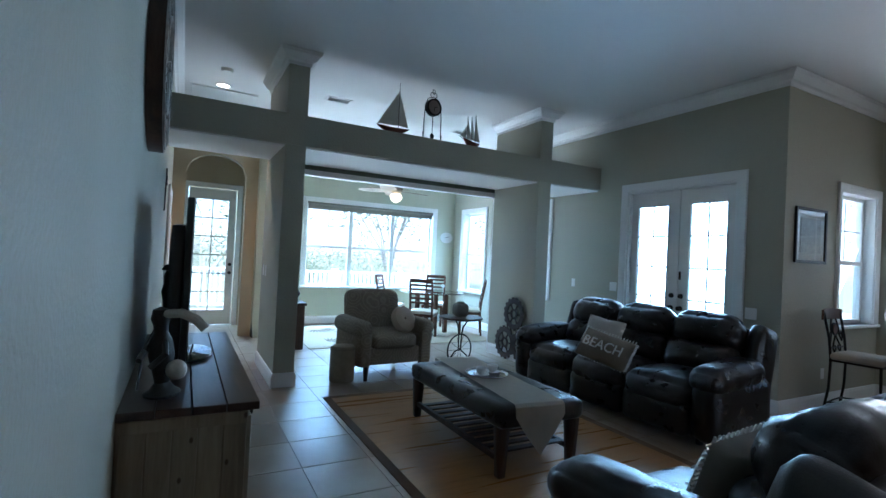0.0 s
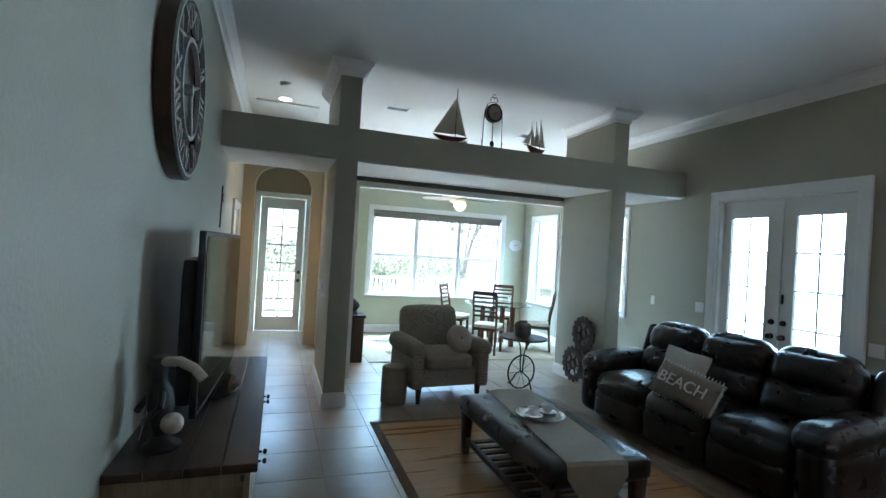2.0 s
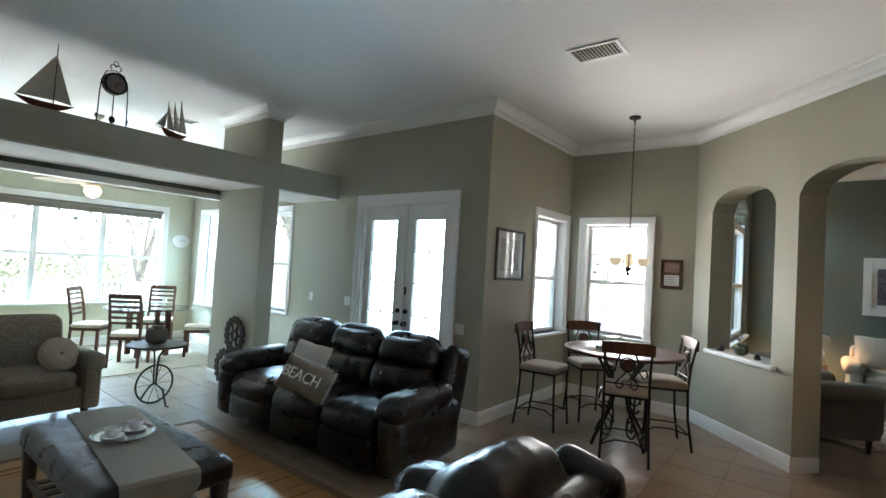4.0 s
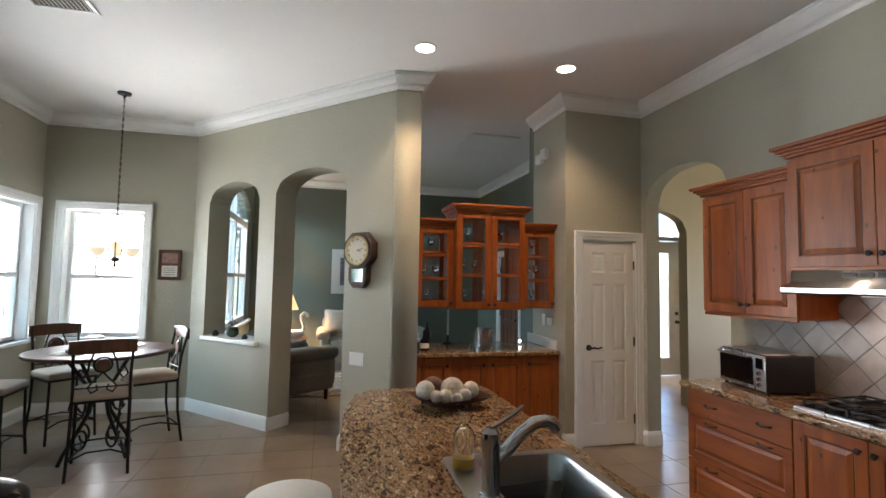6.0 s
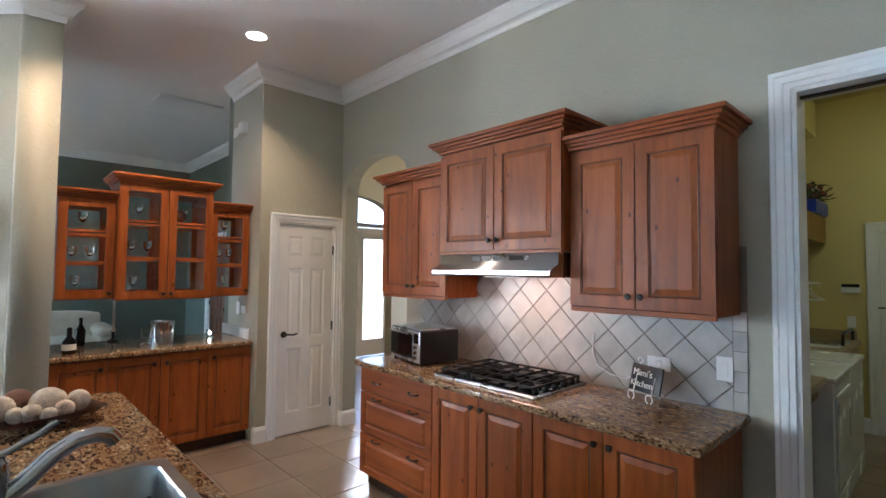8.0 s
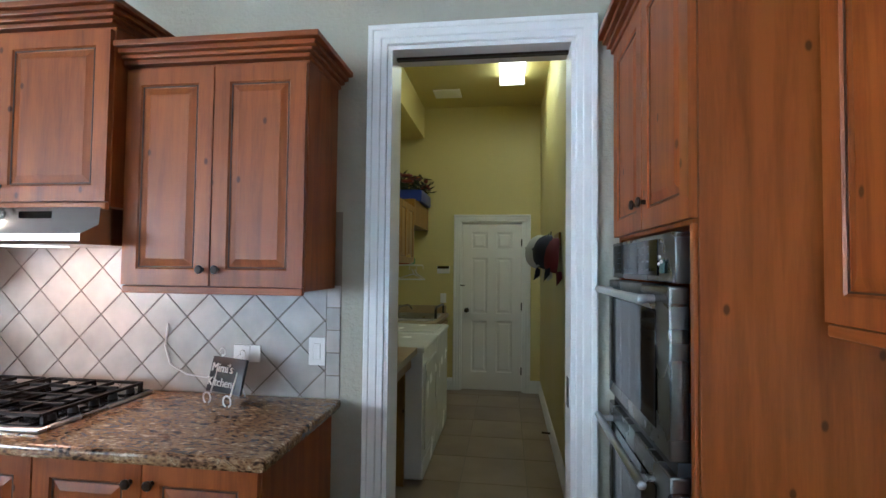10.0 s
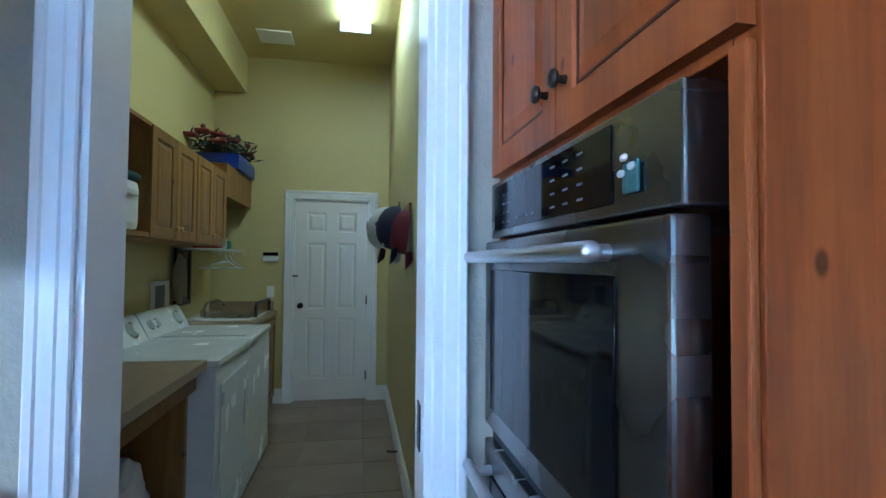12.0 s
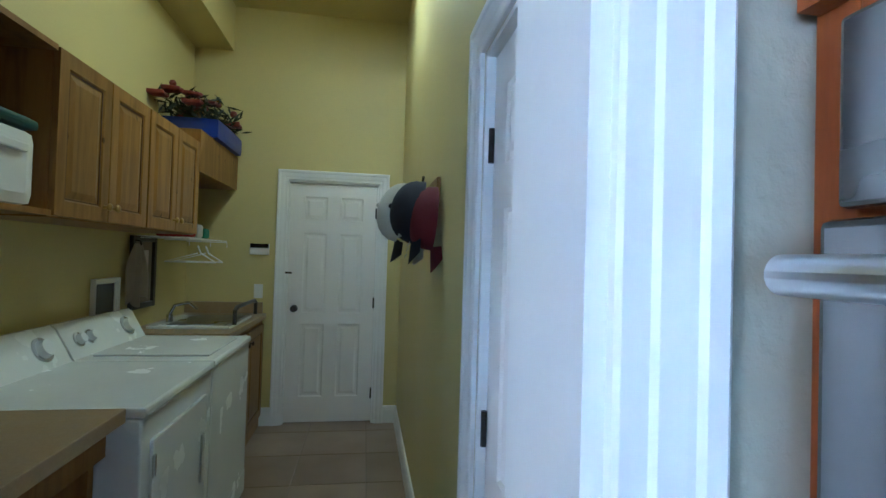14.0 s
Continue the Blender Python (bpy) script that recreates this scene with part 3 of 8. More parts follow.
structure("wall_laundry_end", wall_mesh((2.54, -7.33), (0.58, -7.33), -0.15, 0, H, [(0.89, 1.64, 0, 2.03, 0)]), YELLOW, "yellow laundry end wall with a six panel door")
structure("wall_laundry_lining", wall_mesh((0.70, -3.654), (2.42, -3.654), 0.02, 0, H, [(0.12, 0.91, 0, 2.44, 0)]), YELLOW, "yellow inner face of the kitchen wall")
structure("soffit_laundry", B(2.12, -7.33, 3.07, 2.42, -3.68, 3.4405), YELLOW, "yellow soffit box along the laundry ceiling", "soffit")
structure("ceiling", B(-0.15, -7.5, H, 10.9, 9.8, H + 0.2), CEIL, "smooth off-white painted ceiling")
structure("ceiling_laundry", B(0.70, -7.33, 3.44, 2.42, -3.65, 3.458), YELLOW, "pale yellow laundry ceiling", "ceiling")
structure("floor", B(-0.15, -7.5, -0.15, 10.9, 9.8, -0.005), GROUT, "grey grout bed under the tiles")
# hallway behind the closed doors, so that nothing opens to the sky
structure("wall_garage_back", B(0.5, -7.75, 0, 1.9, -7.6, 2.3), DEEP, "plain wall behind the garage door", "wall")

# crown moulding, out to the left of the way
cz = H - 0.14


def crown(name, pts, label):
    bm = profile_run(bmesh.new(), [(x, y, cz) for x, y in pts], CROWN)
    return structure(name, bm, WHITE, label, "crown moulding")


crown("crown_kitchen_great_room", [(0, 9.6), (0, -3.5), (5.5, -3.5), (5.5, -2.64), (6.25, -2.64)], "white crown moulding round the kitchen")
crown("crown_nook", [POST[3], POST[2], POST[1], (7.63, 1.21), (7.63, 2.82), (5.5, 2.82), (5.5, 9.55), (1.2, 9.55)], "white crown moulding round the nook and patio wall")
crown("crown_fin_west", [(1.06, 6.48), (1.06, 5.293), (1.27, 5.293), (1.27, 6.48)][::-1], "white crown moulding capping the wall fin")
crown("crown_fin_east", [(4.365, 6.34), (4.365, 5.293), (4.57, 5.293), (4.57, 6.34)][::-1], "white crown moulding capping the wall fin")
crown("crown_living", [(6.37, -3.45), (10.7, -3.45), (10.7, 0.95), (7.83, 0.95)], "white crown moulding round the living room")


def base(name, pts):
    return structure(name, profile_run(bmesh.new(), [(x, y, 0) for x, y in pts], BASE), WHITE, "tall white painted baseboard", "baseboard")


base("baseboard_tv", [(0, 6.9), (0, -2.6)])
base("baseboard_pantry", [(5.5, -2.74), (5.5, -2.64), (5.54, -2.64)])
base("baseboard_arch_jamb", [(5.42, -3.65), (5.42, -3.5), (5.5, -3.5), (5.5, -3.48)])
base("baseboard_nook", [diag(1.44, -0.28), diag(1.44), (7.63, 1.21), (7.63, 2.82), (5.5, 2.82), (5.5, 3.19)])
base("baseboard_pillar", [POST[3], POST[2], POST[1], diag(2.46), diag(2.46, -0.28)])
base("baseboard_patio", [(5.5, 4.87), (5.5, 9.55), (1.2, 9.55), (1.2, 8.2)])
base("baseboard_fin_west", [(1.27, 6.48), (1.27, 5.293), (1.06, 5.293), (1.06, 6.48)])
base("baseboard_fin_east", [(4.57, 6.34), (4.57, 5.293), (4.365, 5.293), (4.365, 6.34)])
base("baseboard_laundry", [(0.7, -4.47), (0.7, -7.33), (0.82, -7.33)])
base("baseboard_laundry_end", [(2.42, -7.33), (1.73, -7.33)][::-1])
base("baseboard_living", [(10.7, -3.45), (10.7, 0.95), (7.83, 0.95)])


# ---------- windows and doors ----------
def casing_mesh(w, z0, z1, cw=0.09, bottom=False):
    """Mitred, moulded white trim round an opening that runs from x=0 to w; it stands proud of the wall towards -y."""
    bm = bmesh.new()
    prof = [(0.0, 0.001), (0.0, 0.012), (0.004, 0.016), (cw * 0.3, 0.017), (cw * 0.36, 0.021), (cw * 0.62, 0.0225), (cw * 0.70, 0.0225), (cw * 0.76, 0.027), (cw * 0.94, 0.028), (cw, 0.024), (cw, 0.001)]
    corners = [(0, z0, -1, 0), (0, z1, -1, 1), (w, z1, 1, 1), (w, z0, 1, 0)]
    if bottom:
        corners = [(0, z0, -1, -1), (0, z1, -1, 1), (w, z1, 1, 1), (w, z0, 1, -1)]
    rings = [[bm.verts.new((x + sx * o, -d, z + sz * o)) for o, d in prof] for x, z, sx, sz in corners]
    m = len(prof)
    for a, b in list(zip(rings, rings[1:])) + ([(rings[-1], rings[0])] if bottom else []):
        for k in range(m):
            bm.faces.new((a[k], a[(k + 1) % m], b[(k + 1) % m], b[k]))
    if not bottom:
        bm.faces.new(rings[0])
        bm.faces.new(rings[-1][::-1])
    return bm


def window_unit(name, x, y, rz, w, z0, z1, depth, label, lights=1, grid=(0, 0), cw=0.085, rail=0.47):
    """Sash windows in an opening of width w; local y runs outwards, x to the right for someone looking out."""
    top = thing(name, x, y, 0, rz, label, "window")
    tagged(top, kind="structure")
    part("casing", casing_mesh(w, z0, z1, cw), WHITE, top)
    bm = bmesh.new()
    for a in ((0, 0, z0, 0.012, depth, z1), (w - 0.012, 0, z0, w, depth, z1), (0.012, 0, z1 - 0.012, w - 0.012, depth, z1)):
        box(bm, *a)
    part("window_lining", bm, WHITE, top)
    part("window_sill", B(-cw, -0.05, z0 - 0.035, w + cw, depth, z0, bevel=0.006), WHITE, top)
    lw = w / lights
    zr = z0 + (z1 - z0) * rail
    for i in range(lights):
        a, b = i * lw + (0.012 if i == 0 else 0), (i + 1) * lw - (0.012 if i == lights - 1 else 0)
        y0 = depth - 0.09
        f = part("window_frame", B(0, 0, 0, 0.001, 0.001, 0.001), WHITE, top)
        bm = bmesh.new()
        s = 0.042
        for c in ((a, y0, z0, a + s, y0 + 0.06, z1 - 0.012), (b - s, y0, z0, b, y0 + 0.06, z1 - 0.012), (a + s, y0, z1 - 0.012 - s, b - s, y0 + 0.06, z1 - 0.012),
                  (a + s, y0, z0, b - s, y0 + 0.06, z0 + s), (a + s, y0 - 0.01, zr - 0.025, b - s, y0 + 0.05, zr + 0.025)):
            box(bm, *c, bevel=0.004)
        me = f.data
        bm.to_mesh(me)
        bm.free()
        for q0, q1 in ((z0 + s, zr - 0.02), (zr + 0.02, z1 - s)):
            g = part("pane", B(a + s - 0.004, y0 + 0.03, q0, b - s + 0.004, y0 + 0.034, q1), GLASS, f)
            g.visible_shadow = False
        if grid[0]:
            bm = bmesh.new()
            for k in range(1, grid[0]):
                gx = a + s + (b - a - 2 * s) * k / grid[0]
                box(bm, gx - 0.008, y0 + 0.022, zr + 0.02, gx + 0.008, y0 + 0.028, z1 - s)
            for k in range(1, grid[1]):
                gz = zr + (z1 - s - zr) * k / grid[1]
                box(bm, a + s, y0 + 0.0225, gz - 0.008, b - s, y0 + 0.0275, gz + 0.008)
            part("muntin_grid", bm, WHITE, f)
    return top


window_unit("window_1", 2.25, 9.55, 0, 2.72, 0.72, 2.36, 0.2, "wide white triple sash window in the sunroom", 3, (2, 2))
window_unit("window_2", 5.5, 9.13, -90, 0.83, 0.72, 2.36, 0.2, "white sash window in the sunroom side wall")
window_unit("window_3", 5.5, 7.32, -90, 0.95, 0.82, 2.36, 0.2, "white sash window beside the plant shelf")
window_unit("window_4", 6.64, 2.82, 0, 0.87, 0.87, 2.38, 0.2, "white sash window in the breakfast nook", 1, (2, 2))
window_unit("window_5", 7.63, 2.59, -90, 0.83, 0.87, 2.36, 0.2, "white sash window behind the breakfast table", 1, (3, 2))
w6 = tagged(thing("window_6", 8.15, 0.95, 0, 0, "tall white living room window with an arched transom", "window"), kind="structure")
bm = bmesh.new()
for c in ((0.0, 0.06, 0.85, 0.06, 0.16, 2.62), (2.24, 0.06, 0.85, 2.30, 0.16, 2.62), (1.12, 0.06, 0.85, 1.18, 0.16, 2.98), (0.06, 0.06, 0.85, 1.12, 0.16, 0.92), (1.18, 0.06, 0.85, 2.24, 0.16, 0.92), (0.06, 0.058, 2.46, 1.12, 0.162, 2.56), (1.18, 0.058, 2.46, 2.24, 0.162, 2.56), (0.06, 0.07, 1.60, 1.12, 0.15, 1.65), (1.18, 0.07, 1.60, 2.24, 0.15, 1.65)):
    box(bm, *c, bevel=0.004)
fr6 = part("window_frame", bm, WHITE, w6)
for x0, x1 in ((0.06, 1.12), (1.18, 2.24)):
    for z0, z1 in ((0.92, 1.60), (1.65, 2.46), (2.56, 3.0)):
        g = part("pane", B(x0, 0.11, z0, x1, 0.114, z1), GLASS, fr6)
        g.visible_shadow = False
part("window_sill", B(-0.04, -0.05, 0.81, 2.34, 0.06, 0.85, bevel=0.005), WHITE, w6)


def lever(name, parent, x, z, y=0.0, flip=1, mat=None):
    bm = C((x, y, z), (x, y - 0.012, z), 0.03, 0.027, n=20)
    cyl(bm, (x, y - 0.01, z), (x, y - 0.05, z), 0.011)
    tube(bm, [(x, y - 0.05, z), (x + flip * 0.03, y - 0.052, z + 0.004), (x + flip * 0.07, y - 0.05, z - 0.004), (x + flip * 0.115, y - 0.048, z + 0.006)], 0.009)
    return part(name, bm, mat or BRONZE, parent)


def knob(name, parent, x, z, y=0.0, r=0.028, mat=None):
    bm = C((x, y, z), (x, y - 0.01, z), r * 1.05, n=20)
    cyl(bm, (x, y - 0.01, z), (x, y - 0.035, z), r * 0.4)
    ball(bm, (x, y - 0.05, z), r, squash=(1, 0.75, 1))
    return part(name, bm, mat or BRONZE, parent)


def six_cells(w, h):
    s, m = 0.105 * w / 0.66, 0.10 * w / 0.66
    a, b, c, d = s, (w - m) / 2, (w + m) / 2, w - s
    rows = [(0.105 * h, 0.41 * h), (0.455 * h, 0.79 * h), (0.845 * h, 0.945 * h)]
    return [(x0, z0, x1, z1) for z0, z1 in rows for x0, x1 in ((a, b), (c, d))]


def door_unit(name, x, y, rz, w, h, depth, label, hinge="right", handle="lever", recess=0.02, mat=None, cw=0.085, handle_z=0.96):
    top = thing(name, x, y, 0, rz, label, "door")
    tagged(top, kind="structure")
    part("casing", casing_mesh(w, 0, h, cw), WHITE, top)
    bm = bmesh.new()
    for a in ((0, 0, 0, 0.014, depth, h), (w - 0.014, 0, 0, w, depth, h), (0.014, 0, h - 0.014, w - 0.014, depth, h)):
        box(bm, *a)
    part("jamb", bm, WHITE, top)
    slab = part("door_slab", moved(panel_slab(w - 0.034, h - 0.03, 0.04, six_cells(w - 0.034, h - 0.03)), pose(0.017, recess, 0.012)), mat or DOORW, top, smooth=0.3)
    left = hinge == "right"
    hx = 0.075 if left else w - 0.075
    if handle == "lever":
        lever("door_handle", slab, hx, handle_z, recess, 1 if left else -1)
    else:
        knob("door_handle", slab, hx, handle_z, recess)
    for z in (0.25, h / 2, h - 0.25):
        hh = w - 0.02 if left else 0.02
        part("hinge", C((hh, recess - 0.008, z - 0.045), (hh, recess - 0.008, z + 0.045), 0.008, n=8), BRONZE, slab)
    return top


door_unit("door_pantry", 5.5, -2.82, -90, 0.60, 2.03, 0.12, "narrow white six panel pantry door with a bronze lever", recess=0.004)
door_unit("door_garage", 1.65, -7.33, 180, 0.75, 2.03, 0.15, "white six panel door at the end of the laundry", "right", "knob")
door_unit("door_laundry_closet", 0.70, -4.40, 90, 0.71, 1.96, 0.12, "white six panel door in the laundry wall", "left", "knob", 0.025, handle_z=0.93)
door_unit("door_hall_side", 0.0, 6.95, 90, 0.85, 2.04, 0.15, "white six panel door in the hall", "left", "knob")
door_unit("door_living", 9.47, -3.45, 180, 0.9, 2.05, 0.12, "red-brown wooden door beyond the bar", "left", "knob", 0.02, WALNUT)


def glazed_leaf(parent, x0, w, h, y, cols, rows, glass_z=(0.25, 2.2), side=0.12, hardware=0, offset=0.0):
    """A white door leaf with a large divided pane."""
    bm = bmesh.new()
    t = 0.045
    g0, g1 = glass_z
    a, b = x0 + side + offset, x0 + w - side + offset
    for c in ((x0, y, 0.012, a, y + t, h), (b, y, 0.012, x0 + w, y + t, h), (a, y, 0.012, b, y + t, g0), (a, y, g1, b, y + t, h)):
        box(bm, *c)
    for c in ((a - 0.02, y - 0.008, g0 - 0.02, a + 0.008, y, g1 + 0.02), (b - 0.008, y - 0.008, g0 - 0.02, b + 0.02, y, g1 + 0.02),
              (a + 0.008, y - 0.008, g0 - 0.02, b - 0.008, y, g0 + 0.008), (a + 0.008, y - 0.008, g1 - 0.008, b - 0.008, y, g1 + 0.02)):
        box(bm, *c, bevel=0.003)
    leaf = part("door_leaf", bm, DOORW, parent)
    p = part("pane", B(a, y + 0.02, g0, b, y + 0.024, g1), GLASS, leaf)
    p.visible_shadow = False
    bm = bmesh.new()
    for k in range(1, cols):
        gx = a + (b - a) * k / cols
        box(bm, gx - 0.011, y + 0.012, g0, gx + 0.011, y + 0.018, g1)
    for k in range(1, rows):
        gz = g0 + (g1 - g0) * k / rows
        box(bm, a, y + 0.0125, gz - 0.011, b, y + 0.0175, gz + 0.011)
    part("muntin_grid", bm, DOORW, leaf)
    if hardware:
        kx = x0 + 0.06 if hardware < 0 else x0 + w - 0.06
        knob("door_knob", leaf, kx, 0.93, y)
        part("deadbolt", C((kx, y, 1.08), (kx, y - 0.025, 1.08), 0.03, 0.026, n=20), BRONZE, leaf)
    return leaf


f = tagged(thing("door_french", 5.5, 4.77, 0, -90, "white french doors with divided panes behind the sofa", "french door"), kind="structure")
part("casing", casing_mesh(1.48, 0, 2.42, 0.1), WHITE, f)
bm = bmesh.new()
for a in ((0, 0, 0, 0.03, 0.2, 2.42), (1.45, 0, 0, 1.48, 0.2, 2.42), (0.03, 0, 2.39, 1.45, 0.2, 2.42)):
    box(bm, *a)
part("jamb", bm, WHITE, f)
la = glazed_leaf(f, 0.032, 0.705, 2.3895, 0.05, 2, 5, (0.27, 2.2), 0.125, 1, -0.02)
lb = glazed_leaf(f, 0.743, 0.705, 2.3895, 0.05, 2, 5, (0.27, 2.2), 0.125, -1, 0.02)
part("astragal", B(0.722, 0.035, 0.012, 0.758, 0.049, 2.38, bevel=0.003), DOORW, la)
part("flush_bolt", B(0.775, 0.03, 1.28, 0.795, 0.049, 1.38, bevel=0.003), BRONZE, lb)

f = tagged(thing("door_hall_end", 0.23, 9.6, 0, 0, "white glazed door at the end of the hall", "door"), kind="structure")
part("casing", casing_mesh(0.78, 0, 2.42, 0.085), WHITE, f)
glazed_leaf(f, 0.01, 0.76, 2.41, 0.03, 2, 6, (0.26, 2.22), 0.115, 1)

f = tagged(thing("door_front", 8.5, -5.6, 0, -90, "white glazed front door under a transom window", "door"), kind="structure")
part("casing", casing_mesh(0.9, 0, 2.9, 0.085), WHITE, f)
glazed_leaf(f, 0.01, 0.88, 2.35, 0.04, 1, 1, (0.3, 2.15), 0.2, 1)
part("transom_bar", B(0.0, 0.03, 2.36, 0.9, 0.1, 2.44, bevel=0.004), WHITE, f)
p = part("transom_pane", B(0.0, 0.06, 2.44, 0.9, 0.064, 2.9), GLASS, f)
p.visible_shadow = False

# cased openings
structure("casing_laundry", moved(casing_mesh(0.79, 0, 2.44, 0.085), pose(1.61, -3.5, 0, 0, 0, 180)), WHITE, "moulded white casing round the laundry doorway", "door casing")
bm = bmesh.new()
for a in ((0.82, -3.68, 0, 0.838, -3.498, 2.44), (1.592, -3.68, 0, 1.61, -3.498, 2.44), (0.838, -3.68, 2.422, 1.592, -3.498, 2.44)):
    box(bm, *a)
structure("jamb_laundry", bm, WHITE, "white painted laundry door jamb", "door jamb")
structure("pocket_door_track", B(0.839, -3.60, 2.41, 1.591, -3.575, 2.4215), BRONZE, "dark pocket door track in the laundry doorway", "track")
whole("strike_plate", B(0.8385, -3.61, 0.91, 0.842, -3.56, 1.03, bevel=0.001), BRONZE, "bronze pocket door latch plate in the jamb", "latch plate")
bm = bmesh.new()
for a in ((1.40, 6.34, 0, 1.47, 6.46, 2.43), (4.43, 6.345, 0, 4.50, 6.46, 2.43), (1.47, 6.34, 2.36, 4.43, 6.46, 2.43)):
    box(bm, *a, bevel=0.004)
structure("frame_sunroom", bm, WHITE, "white painted frame of the wide sunroom opening", "door frame")
# deep green stands in for the shade on this header's room side
structure("header_sunroom", B(1.27, 6.35, 2.432, 4.57, 6.45, 2.80), DEEP, "header over the sunroom opening, its shade put in as deep green", "header")
structure("sill_half_wall", moved(B(-0.02, -0.31, 0.86, 0.955, 0.05, 0.905, bevel=0.008), pose(*diag(1.235), 0, 0, 0, 45)), WHITE, "white ledge on the arched half wall", "ledge")


# ---------- kitchen ----------
def cab_door(parent, x, z, w, h, y, mat, pull=None, rail=0.06, name="door", label="", handle_mat=None):
    ob = part(name, moved(panel_slab(w, h, 0.02, [(rail, rail, w - rail, h - rail)], ((0.006, -0.006), (0.014, -0.008), (0.040, -0.001), (0.044, -0.001))), pose(x, y, z)), mat, parent, label, smooth=0.25)
    bm = bmesh.new()
    for o, t in ((0.0065, 0.0045),):
        a, b, c, d = x + rail + o, z + rail + o, x + w - rail - o, z + h - rail - o
        for q in ((a, b, c, b + t), (a, d - t, c, d), (a, b + t, a + t, d - t), (c - t, b + t, c, d - t)):
            box(bm, q[0], y + 0.0045, q[1], q[2], y + 0.009, q[3])
    part("glazed_groove", bm, GLAZE, ob, "dark glaze settled in the panel groove")
    if pull:
        px, pz, kind = pull
        bm = bmesh.new()
        if kind == "knob":
            lathe(bm, [(0.008, 0), (0.006, 0.014), (0.015, 0.018), (0.0165, 0.023), (0.013, 0.028), (0.004, 0.030)], 16)
            moved(bm, Matrix.Translation((x + px, y, z + pz)) @ Matrix.Rotation(radians(90), 4, "X"))
        else:
            tube(bm, [(x + px - 0.04, y, z + pz), (x + px - 0.036, y - 0.022, z + pz), (x + px, y - 0.028, z + pz - 0.004), (x + px + 0.036, y - 0.022, z + pz), (x + px + 0.04, y, z + pz)], 0.006)
        part("handle", bm, handle_mat or BRONZE, ob, "dark bronze pull")
    return ob


def cab_crown(bm, x0, y0, x1, y1, z, h=0.075, out=0.065):
    """A stepped cornice round the front and both ends of a wall unit; front towards -y."""
    for k, (o, a, b) in enumerate(((0.012, 0, 0.25), (0.028, 0.25, 0.45), (0.045, 0.45, 0.7), (out, 0.7, 1.0))):
        box(bm, x0 - o, y0 - o, z + a * h, x1 + o, y1, z + b * h, bevel=0.004)
    return bm


def wall_unit(x0, w, zb, zt, depth, label, group="kitchen wall cabinets", crown_h=0.075, doors=2, mat=None, knobs="low", y=-3.5, rz=180):
    """A two door wall cabinet; its back is at y and it faces +y after turning."""
    m = mat or PINE
    top = thing("wall_cabinet", x0 + w, y, zb, rz, label, "wall cabinet", group)
    h = zt - zb
    part("body", B(0, -depth + 0.022, 0, w, -0.002, h, bevel=0.003), m, top)
    dw = w / doors
    for i in range(doors):
        px = dw - 0.032 if i % 2 == 0 and doors > 1 else 0.03
        cab_door(top, i * dw + 0.003, 0.018, dw - 0.006, h - 0.05, -depth, m, (px, 0.06, "knob"))
    if crown_h:
        part("crown", cab_crown(bmesh.new(), 0, -depth + 0.002, w, -0.002, h - 0.015, crown_h), PINE_X if m is PINE else m, top)
    part("light_rail", B(0.004, -depth + 0.004, -0.014, w - 0.004, -depth + 0.024, 0.014, bevel=0.004), PINE_X if m is PINE else m, top)
    return top


wall_unit(3.56, 0.75, 1.39, 2.29, 0.335, "cinnamon stained knotty pine wall cabinet beside the arch")
wall_unit(2.57, 0.97, 1.70, 2.40, 0.41, "taller set cinnamon pine cabinet above the range hood")
wall_unit(1.83, 0.735, 1.39, 2.27, 0.335, "cinnamon stained knotty pine wall cabinet beside the laundry door")


def base_cabinet(x0, w, label, drawers=False):
    top = thing("base_cabinet", x0 + w, -3.5, 0, 180, label, "base cabinet", "kitchen base cabinets")
    part("body", B(0, -0.60, 0.1, w, -0.012, 0.878, bevel=0.002), PINE, top)
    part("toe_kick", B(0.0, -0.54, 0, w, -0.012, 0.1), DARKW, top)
    y = -0.622
    if drawers:
        for z, h in ((0.70, 0.165), (0.405, 0.285), (0.11, 0.285)):
            q = part("drawer", moved(panel_slab(w - 0.008, h, 0.02, [(0.05, 0.045, w - 0.058, h - 0.045)] if h > 0.2 else [], ((0.006, -0.006), (0.014, -0.008), (0.036, -0.001))), pose(0.004, y, z)), PINE_X, top, smooth=0.25)
            for px in (w * 0.27, w * 0.78):
                pz = z + h - 0.07 if h > 0.2 else z + h / 2
                if h > 0.2:
                    pz = z + h - 0.025
                part("handle", tube(bmesh.new(), [(px - 0.045, y, pz), (px - 0.04, y - 0.02, pz), (px, y - 0.027, pz - 0.006), (px + 0.04, y - 0.02, pz), (px + 0.045, y, pz)], 0.0065), BRONZE, q, "dark bronze pull")
    else:
        dw = w / 2
        for i in range(2):
            cab_door(top, i * dw + 0.003, 0.11, dw - 0.006, 0.755, y, PINE, (dw - 0.04 if i == 0 else 0.034, 0.70, "knob"))
    return top


base_cabinet(3.37, 0.79, "cinnamon pine drawer unit with bronze pulls", True)
base_cabinet(2.605, 0.763, "cinnamon pine base cabinet under the cooktop")
base_cabinet(1.83, 0.773, "cinnamon pine base cabinet beside the laundry door")
bm = B(1.79, -3.497, 0.88, 4.19, -2.83, 0.92, bevel=0.012)
whole("worktop", bm, GRANITE, "polished brown granite worktop along the kitchen wall", "worktop")

